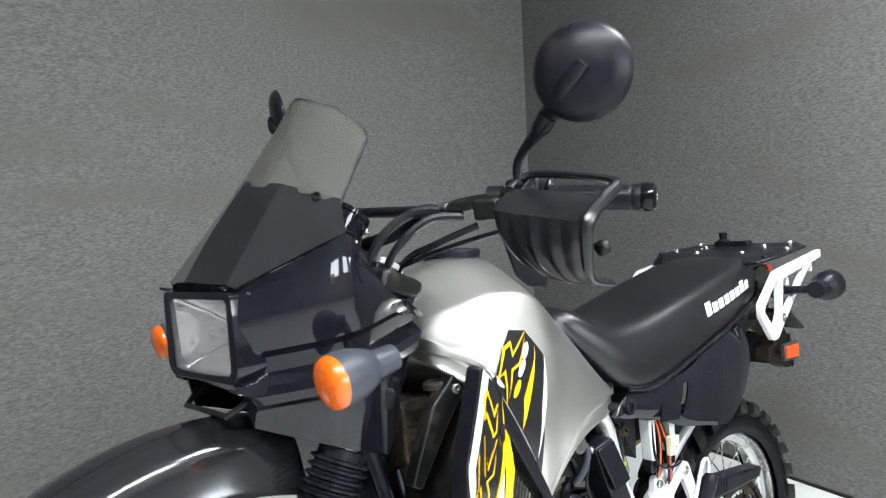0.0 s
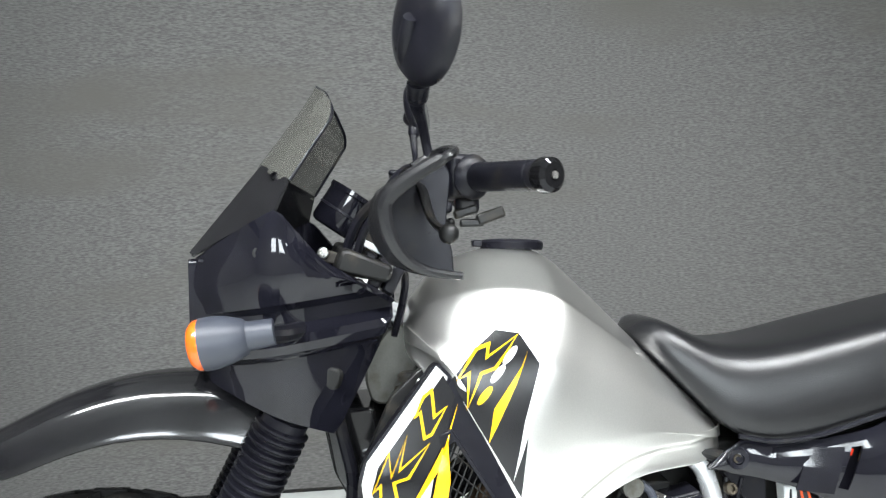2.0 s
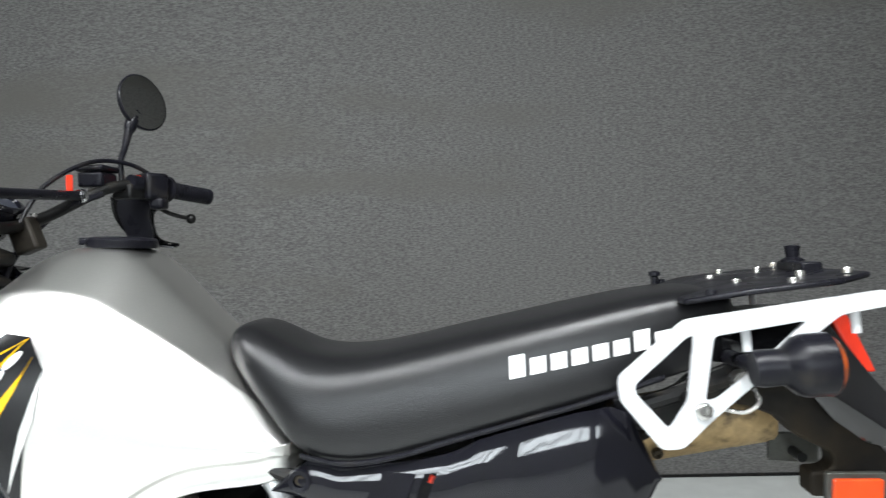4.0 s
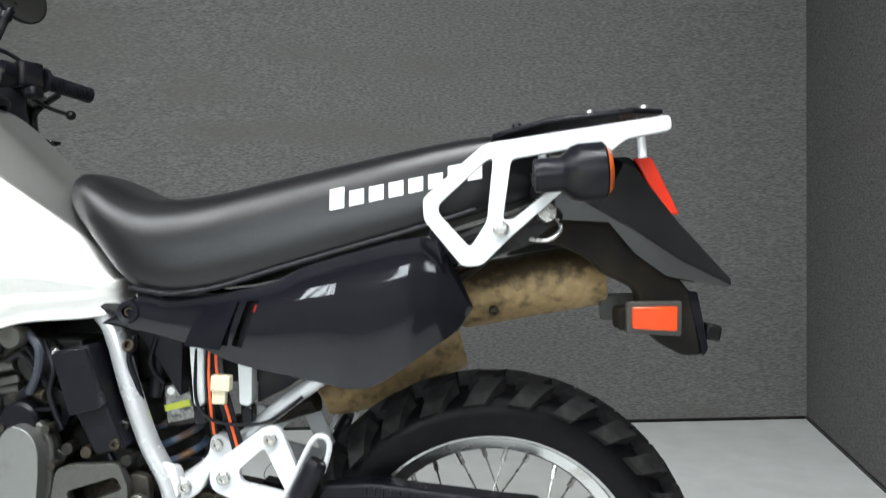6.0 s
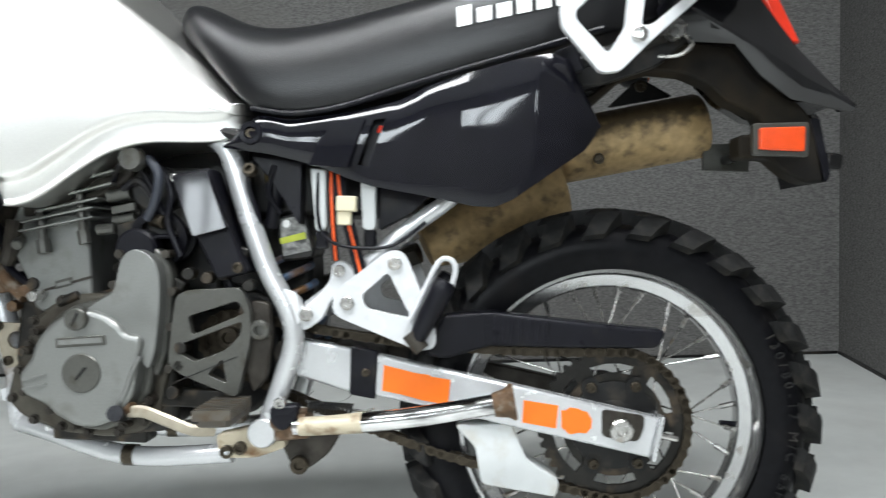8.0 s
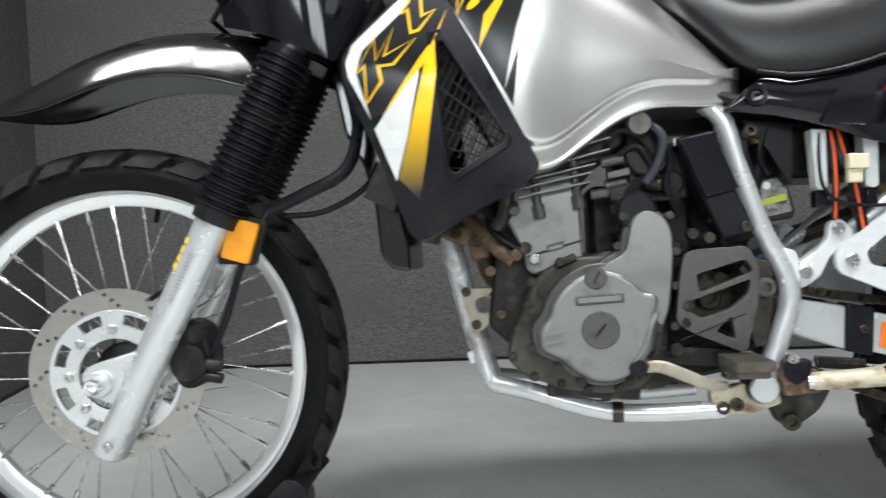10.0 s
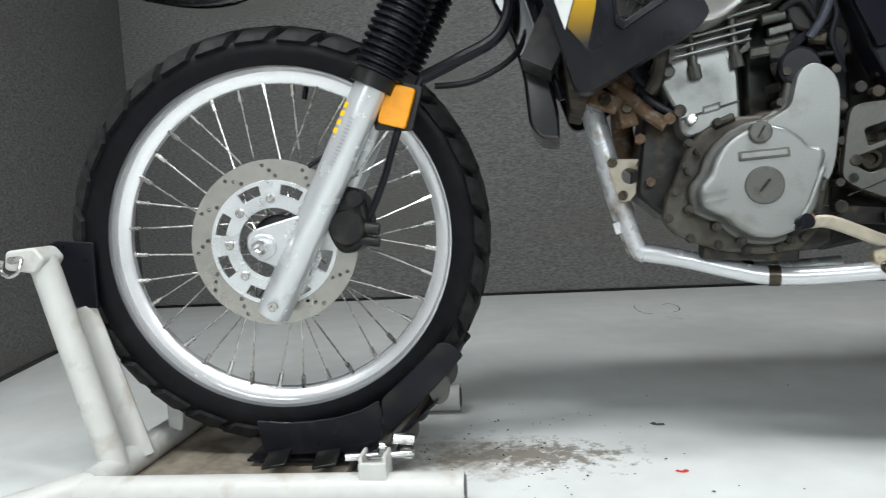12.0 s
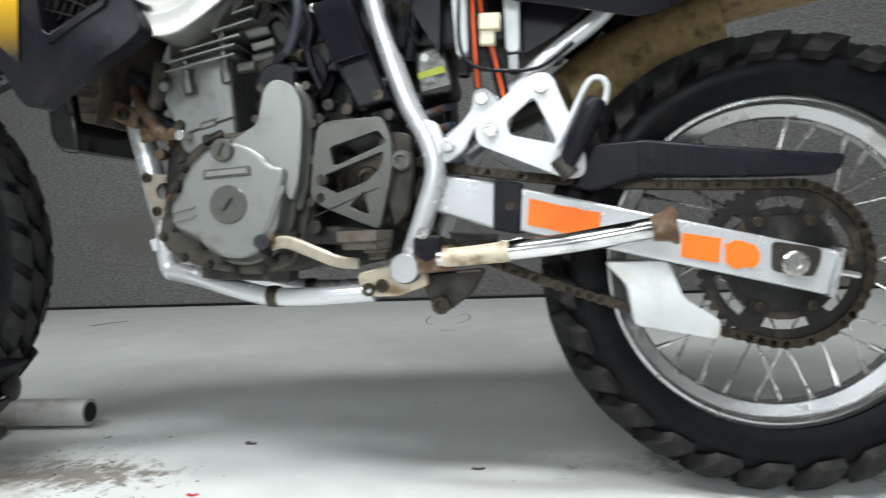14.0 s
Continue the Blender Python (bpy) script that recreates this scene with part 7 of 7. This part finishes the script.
link("red_tag", box((0.495, 0.150, 1.236), (0.012, 0.006, 0.034)), M_RED, bike, "red plastic key tag", bevel=0.002)
link("silver_fitting", turned([(0, 0), (0.0125, 0.0), (0.0135, 0.004), (0.0135, 0.014), (0.010, 0.018), (0, 0.018)], (0.503, 0.165, 1.214), (0.503, 0.195, 1.218), 16), M_CHROME, bike)
link("silver_fitting", turned([(0, 0), (0.011, 0.0), (0.012, 0.004), (0.012, 0.016), (0, 0.016)], (0.508, -0.196, 1.198), (0.508, -0.222, 1.196), 16), M_CHROME, bike)
# connector block and cable guides ahead of the yoke
ign = link("ignition_switch", joined(box((0.425, -0.035, 1.095), (0.055, 0.06, 0.055), (0, 30, 0)), box((0.445, -0.06, 1.075), (0.07, 0.05, 0.045), (0, 28, 0))), M_DARK, bike, "black ignition switch", bevel=0.004)
plug = link("wire_plug", joined(*[box((0.418 + 0.020 * i, -0.118, 1.106 - 0.011 * i), (0.018, 0.05, 0.048 - 0.004 * (i % 2)), (0, 29, 0)) for i in range(4)]), M_SATIN, bike, "ribbed black multi-pin wire plug", bevel=0.003)
link("plug_clip", box((0.446, -0.126, 1.124), (0.034, 0.030, 0.010), (0, 29, 0)), M_WHITEPLASTIC, plug, "white plug clip", bevel=0.002)
link("fork_cap", joined(rod((0.418, -0.142, 1.070), (0.426, -0.142, 1.086), 0.022, 20), rod((0.426, -0.142, 1.086), (0.430, -0.142, 1.094), 0.012, 6)), M_CHROME, bike)
link("yoke_bolt", rod((0.445, -0.115, 1.06), (0.45, -0.115, 1.07), 0.014), M_STEEL, bike)
for pts, r in (([(0.517, -0.208, 1.191), (0.478, -0.178, 1.200), (0.43, -0.145, 1.165), (0.405, -0.125, 1.10), (0.41, -0.10, 1.03)], 0.0075), ([(0.522, -0.228, 1.186), (0.478, -0.198, 1.185), (0.435, -0.165, 1.14), (0.42, -0.135, 1.07)], 0.0065),
               ([(0.532, -0.248, 1.171), (0.49, -0.205, 1.15), (0.475, -0.13, 1.12), (0.46, -0.06, 1.03), (0.48, -0.05, 0.97)], 0.0055), ([(0.53, 0.20, 1.22), (0.47, 0.14, 1.18), (0.43, 0.08, 1.10), (0.43, 0.04, 1.02)], 0.006),
               ([(0.522, -0.308, 1.161), (0.497, -0.205, 1.140), (0.45, -0.10, 1.105)], 0.0038), ([(0.49, -0.10, 1.12), (0.495, -0.08, 1.06), (0.475, -0.06, 0.98)], 0.006)):
    link("control_cable", tube(pts, r, 8), M_SATIN, bike)
link("cable_boot", tube([(0.512, -0.205, 1.192), (0.492, -0.188, 1.199), (0.470, -0.172, 1.197)], 0.0095, 10), M_SATIN, bike)
link("switch_rocker", box((0.572, -0.328, 1.161), (0.03, 0.02, 0.012), (0, -15, 0)), M_DARK, bar, bevel=0.003)
link("choke_lever", joined(box((0.600, -0.353, 1.154), (0.035, 0.014, 0.014), (0, -18, 0)), box((0.577, -0.353, 1.146), (0.03, 0.01, 0.01))), M_DARK, bar, bevel=0.003)

# hand guards: a ribbed shield in front of the fingers, a flat shelf with a slot on top, and a thick rim down the outer side to a foot
SHIELD_IN = [(0.465, 0.352, 1.190), (0.462, 0.358, 1.168), (0.464, 0.369, 1.145), (0.472, 0.386, 1.122), (0.487, 0.410, 1.102), (0.510, 0.436, 1.090), (0.548, 0.450, 1.083)]
SHIELD_OUT = [(0.472, 0.494, 1.167), (0.471, 0.492, 1.148), (0.476, 0.487, 1.128), (0.486, 0.479, 1.110), (0.500, 0.470, 1.098), (0.520, 0.465, 1.090), (0.550, 0.463, 1.085)]
SHELF_IN, SHELF_OUT = (0.535, 0.338, 1.234), (0.541, 0.498, 1.210)
for s in (-1, 1):
    dx, dy, dz = (0, 0, 0) if s < 0 else (0.004, -0.012, 0.036)
    place = lambda q: Vector((q[0] + dx, s * q[1] + dy, q[2] + dz))
    gin, gout = ([place(q) for q in curve_points(e, 3)] for e in (SHIELD_IN, SHIELD_OUT))
    rows = []
    for i in range(19):
        f = i / 18
        rib = 0.0020 * math.cos(2 * math.pi * 5 * f)
        rows.append([a.lerp(b, f) + Vector((-0.012 * math.sin(math.pi * f) * min(1.0, 0.35 + 0.12 * j) + rib * (0.35 < j / 18 + 0.3 < 1.0), 0, 0)) for j, (a, b) in enumerate(zip(gin, gout))])
    gd = link("hand_guard", shell(rows, 0.0045), M_MATTE, bar, "black plastic hand guard with a ribbed face", smooth=35)
    fi, fo, bi, bo = gin[0], gout[0], place(SHELF_IN), place(SHELF_OUT)
    rows = [[(fi.lerp(fo, u) + Vector((-0.012 * math.sin(math.pi * u) * 0.35, 0, 0))).lerp(bi.lerp(bo, u) + Vector((0.012 * math.sin(math.pi * u), 0, 0.004 * math.sin(math.pi * u))), v) for u in (0, 0.08, 0.25, 0.5, 0.75, 0.92, 1)] for v in (0, 0.06, 0.3, 0.6)]
    link("guard_shelf", shell(rows, 0.004), M_MATTE, gd, "flat sloping guard top", smooth=40)
    mid_i, mid_o = fi.lerp(bi, 0.6), fo.lerp(bo, 0.6)
    loop = [mid_i, fi.lerp(bi, 0.85) + Vector((0.002, 0, 0)), bi.lerp(bo, 0.10) + Vector((0.007, 0, 0.002)), bi.lerp(bo, 0.35) + Vector((0.013, 0, 0.004)), bi.lerp(bo, 0.7) + Vector((0.012, 0, 0.003)), bi.lerp(bo, 0.94) + Vector((0.004, 0, 0)), fo.lerp(bo, 0.8), mid_o]
    link("guard_loop", tube(loop, 0.0055, 8, 5), M_MATTE, gd, "looped rear edge of the guard top")
    rim = [bo.lerp(fo, 0.1), bo.lerp(fo, 0.5) + Vector((0, s * 0.003, 0.002)), fo + Vector((0.006, s * 0.003, 0.002))] + [q + Vector((0.004, s * 0.002, 0.001)) for q in gout[3::3]]
    link("guard_rim", tube(rim, [0.0075, 0.0085, 0.0095, 0.0085, 0.008, 0.007, 0.006, 0.005, 0.004], 10, 4), M_MATTE, gd, "thick rounded guard rim")
    link("guard_side", plate(rounded([(0.540, 1.232), (0.476, 1.186), (0.474, 1.160), (0.496, 1.100), (0.516, 1.084), (0.553, 1.078), (0.552, 1.112), (0.545, 1.142), (0.553, 1.205)], 0.008), s * 0.357 + dy, s * 0.352 + dy), M_SATIN, gd, "black inner side of the guard", bevel=0.0015, m=Matrix.Translation((dx, 0, dz)))
    link("guard_screw", rod(place((0.540, 0.452, 1.088)), place((0.540, 0.452, 1.0905)), 0.004), M_STEEL, gd)

# mirrors
for c, nrm, stalk in (((0.524, -0.467, 1.348), Vector((-0.86, -0.50, -0.02)), [(0.530, -0.340, 1.218), (0.525, -0.343, 1.246), (0.520, -0.366, 1.268), (0.514, -0.396, 1.284), (0.517, -0.420, 1.308)]),
                      ((0.537, 0.348, 1.424), Vector((-0.92, 0.36, -0.15)), [(0.530, 0.270, 1.252), (0.528, 0.272, 1.290), (0.527, 0.292, 1.322), (0.526, 0.312, 1.360), (0.530, 0.326, 1.392)])):
    c = Vector(c)
    n = nrm.normalized()
    mir = link("mirror", turned([(0, 0.019), (0.020, 0.0185), (0.040, 0.016), (0.054, 0.010), (0.061, 0.001), (0.0615, -0.004), (0.058, -0.006)], c, c + n, 36), M_SATIN, bike, "round black rear-view mirror")
    link("mirror_glass", turned([(0, -0.0065), (0.0585, -0.0055), (0.0585, -0.003), (0, -0.003)], c, c + n, 36), M_MIRROR, mir, "round mirror glass")
    link("mirror_stalk", tube(stalk, [0.006, 0.006, 0.0065, 0.009, 0.011], 10), M_SATIN, mir, "black mirror stalk")
    end = Vector(stalk[4])
    link("mirror_boot", turned([(0, 0), (0.0095, 0.0), (0.0125, 0.006), (0.0135, 0.026), (0, 0.028)], Vector(stalk[3]), end, 14), M_SATIN, mir)
    link("mirror_spine", tube([end - n * 0.002, c.lerp(end, 0.55) + n * 0.017, c + (c - end) * 0.15 + n * 0.019], [0.014, 0.013, 0.008], 12, 5), M_SATIN, mir, "raised spine on the mirror's back")

# ---- wheel chock ----
chock = tagged(new("wheel_chock"), "chipped white steel wheel chock holding the front wheel", "wheel chock")
link("base_tube", rod((-0.305, -0.242, 0.0265), (0.304, -0.226, 0.0265), 0.026, 24), M_CHOCK, chock, "white steel base tube")
link("base_tube", rod((-0.30, 0.215, 0.032), (0.250, 0.228, 0.032), 0.028, 24), M_CHOCK, chock, "white steel base tube")
# dark discs on the tube ends stand for the shade inside
for p in ((0.3045, -0.226, 0.0265), (0.2505, 0.228, 0.032)):
    link("bore_shade", rod((p[0] - 0.004, p[1], p[2]), (p[0] + 0.0006, p[1], p[2]), 0.0205, 20), M_DARK, chock, "dark disc for the shade inside the open tube end")
# plate's brown holds its dirt and the shadow lying on it
link("cross_plate", box((-0.085, 0.0, 0.012), (0.37, 0.36, 0.016)), mat("bare_dirty_shaded_plate", (0.22, 0.19, 0.15), 0.6, var=0.3, dirt=(0.09, 0.07, 0.05), dirt_amt=0.55, dscale=14), chock, "dirty tread plate, darkened for the shadow on it", bevel=0.003)
link("cross_tube", rod((-0.275, -0.235, 0.040), (-0.275, 0.22, 0.040), 0.026, 20), M_CHOCK, chock)
link("upright", tube([(-0.272, -0.183, 0.045), (-0.318, -0.183, 0.215), (-0.366, -0.183, 0.392)], 0.0225, 16, 3), M_CHOCK, chock, "white steel upright")
link("inner_upright", tube([(-0.266, -0.122, 0.040), (-0.305, -0.122, 0.170), (-0.345, -0.122, 0.302)], [0.028, 0.026, 0.023], 16, 3, sx=0.55), M_CHOCK, chock, "broad white steel inner upright")
lug = link("top_lug", plate(rounded([(-0.412, 0.378), (-0.408, 0.408), (-0.358, 0.412), (-0.342, 0.392), (-0.36, 0.370)], 0.008), -0.212, -0.158), M_CHOCK, chock, bevel=0.004)
link("hitch_pin", joined(rod((-0.383, -0.232, 0.394), (-0.383, -0.15, 0.394), 0.006), tube([(-0.371, -0.222, 0.395), (-0.376, -0.228, 0.375), (-0.393, -0.228, 0.369), (-0.406, -0.226, 0.378), (-0.404, -0.224, 0.394)], 0.003)), M_STEEL, lug)
for s in (-1, 1):
    xm = -0.310 if s < 0 else -0.338
    link("front_cradle", plate(rounded([(-0.398, 0.410), (-0.374, 0.418), (xm, 0.412), (xm - 0.002, 0.300), (-0.372, 0.306), (-0.380, 0.380)], 0.004), s * 0.085 - 0.047, s * 0.079 - 0.047), M_SATIN, chock, "black cradle plate", bevel=0.002)
    link("rear_cradle", plate(rounded([(-0.052, 0.100), (0.000, 0.096), (0.043, 0.098), (0.090, 0.104), (0.128, 0.115), (0.158, 0.131), (0.163, 0.110), (0.160, 0.088), (0.155, 0.065), (0.048, 0.044), (-0.041, 0.040)], 0.004, 2), s * 0.078 - 0.047, s * 0.072 - 0.047), M_SATIN, chock, "black curved cradle plate", bevel=0.0015)
    link("upper_cradle", plate(rounded([(0.163, 0.132), (0.215, 0.178), (0.262, 0.223), (0.280, 0.222), (0.301, 0.202), (0.262, 0.160), (0.220, 0.120), (0.177, 0.082), (0.164, 0.086)], 0.005, 2), s * 0.078 - 0.047, s * 0.072 - 0.047), M_SATIN, chock, "black upper cradle plate", bevel=0.0015)
    for x, z in ((0.203, 0.072), (0.258, 0.138)):
        link("cradle_tongue", plate(rounded([(x - 0.022, z + 0.008), (x + 0.012, z + 0.034), (x + 0.018, z + 0.010), (x + 0.012, z - 0.012), (x - 0.002, z - 0.022), (x - 0.014, z - 0.016)], 0.012, 3), s * 0.060 - 0.047, s * 0.055 - 0.047), M_GUARD, chock, "worn grey steel tongue", bevel=0.001)
bm = shell([[(FA[0] + 0.368 * math.cos(a), y - 0.05, max(0.03, FA[1] + 0.368 * math.sin(a))) for y in (-0.072, 0.072)] for a in (radians(-100 + 56 * i / 10) for i in range(11))], 0.004)
link("cradle_floor", bm, M_SATIN, chock)
for x in (-0.012, 0.072):
    link("cradle_foot", box((x, -0.148, 0.044), (0.040, 0.050, 0.005), (10, -8, 4)), M_DARK, chock, bevel=0.002)
cl = link("clamp_bracket", joined(box((0.171, -0.242, 0.043), (0.042, 0.006, 0.06)), box((0.171, -0.207, 0.043), (0.042, 0.006, 0.06)), box((0.153, -0.222, 0.060), (0.006, 0.04, 0.045)), box((0.189, -0.222, 0.060), (0.006, 0.04, 0.045))), M_CHOCK, chock, "white steel clamp bracket", bevel=0.002)
link("clamp_bolt", joined(rod((0.125, -0.222, 0.074), (0.220, -0.192, 0.068), 0.006), rod((0.195, -0.202, 0.096), (0.225, -0.192, 0.090), 0.009), rod((0.200, -0.192, 0.073), (0.220, -0.182, 0.066), 0.010), rod((0.175, -0.212, 0.086), (0.183, -0.209, 0.085), 0.009)), M_CHROME, cl, "chromed clamp bolt")
link("base_brace", tube([(-0.285, -0.225, 0.035), (-0.36, -0.30, 0.028), (-0.46, -0.40, 0.026)], 0.024, 16, 1), M_CHOCK, chock, "white steel front brace")
link("side_lug", plate(rounded([(-0.262, 0.130), (-0.240, 0.135), (-0.228, 0.100), (-0.236, 0.052), (-0.262, 0.060)], 0.006), -0.030, -0.024), M_CHOCK, chock, bevel=0.002)
bolt((-0.250, -0.030, 0.122), LEFT, 0.010, 0.008, M_STEEL, chock)
link("pivot_arm", tube([(0.16, -0.12, 0.05), (0.21, -0.10, 0.10), (0.25, -0.08, 0.16)], 0.012), M_CAST, chock)
link("rear_flap", plate(rounded([(0.235, 0.195), (0.282, 0.205), (0.290, 0.192), (0.262, 0.160), (0.24, 0.165)], 0.004), -0.12, 0.02), M_SATIN, chock, "black bent flap", bevel=0.002)

# ---- specks and stains on the floor ----
rng = random.Random(4)
bm = bmesh.new()
for i in range(170):
    x, y = rng.uniform(-0.3, 2.2), rng.gauss(-0.15, 0.32)
    if i < 110:
        x, y = rng.gauss(0.32, 0.16), rng.gauss(-0.02, 0.14)
    r = rng.choice((0.0010, 0.0014, 0.0018, 0.0026))
    vs = [bm.verts.new((x + r * rng.uniform(0.5, 1.4) * math.cos(a), y + r * rng.uniform(0.5, 1.6) * math.sin(a), 0.0012)) for a in (2 * math.pi * k / 6 for k in range(6))]
    tip = bm.verts.new((x, y, 0.0016 + r * 0.4))
    for k in range(6):
        bm.faces.new((vs[k], vs[(k + 1) % 6], tip))
tagged(link("floor_grit", bm, mat("dark_grit", (0.06, 0.05, 0.045), 0.8, var=0.4, scale=200), smooth=0), "scattered dark grit on the floor", "grit", kind="stuff")


def stain(name, pts, material, label, width=0.004):
    return tagged(link(name, tube([(x, y, 0.0015) for x, y in pts], width, 6, 5, sx=1.0), material, m=Matrix.Diagonal((1, 1, 0.25, 1)) @ Matrix.Translation((0, 0, 0.001))), label, "floor mark", "marks on the floor")


M_MARK = mat("dark_scuff", (0.08, 0.08, 0.085), 0.7, var=0.3)
stain("floor_mark", [(0.628, 0.138), (0.634, 0.129), (0.648, 0.130)], M_MARK, "small dark chip in the floor paint", 0.006)
stain("floor_mark", [(1.062, 0.016), (1.072, 0.013), (1.082, 0.017)], M_MARK, "small dark chip in the floor paint", 0.005)
stain("floor_mark", [(0.628, -0.096), (0.637, -0.101), (0.645, -0.095)], mat("red_speck", (0.5, 0.03, 0.03), 0.5, var=0.2), "small red speck on the floor", 0.004)
for pts in ([(0.775, 1.50), (0.770, 1.42), (0.785, 1.34), (0.815, 1.31)], [(0.885, 1.33), (0.915, 1.37), (0.925, 1.45), (0.905, 1.52), (0.880, 1.50)]):
    stain("floor_mark", pts, M_MARK, "thin dark squiggle on the floor paint", 0.0016)
stain("floor_mark", [(-0.56, 1.44), (-0.51, 1.50), (-0.46, 1.53)], M_MARK, "thin dark scratch on the floor paint", 0.004)
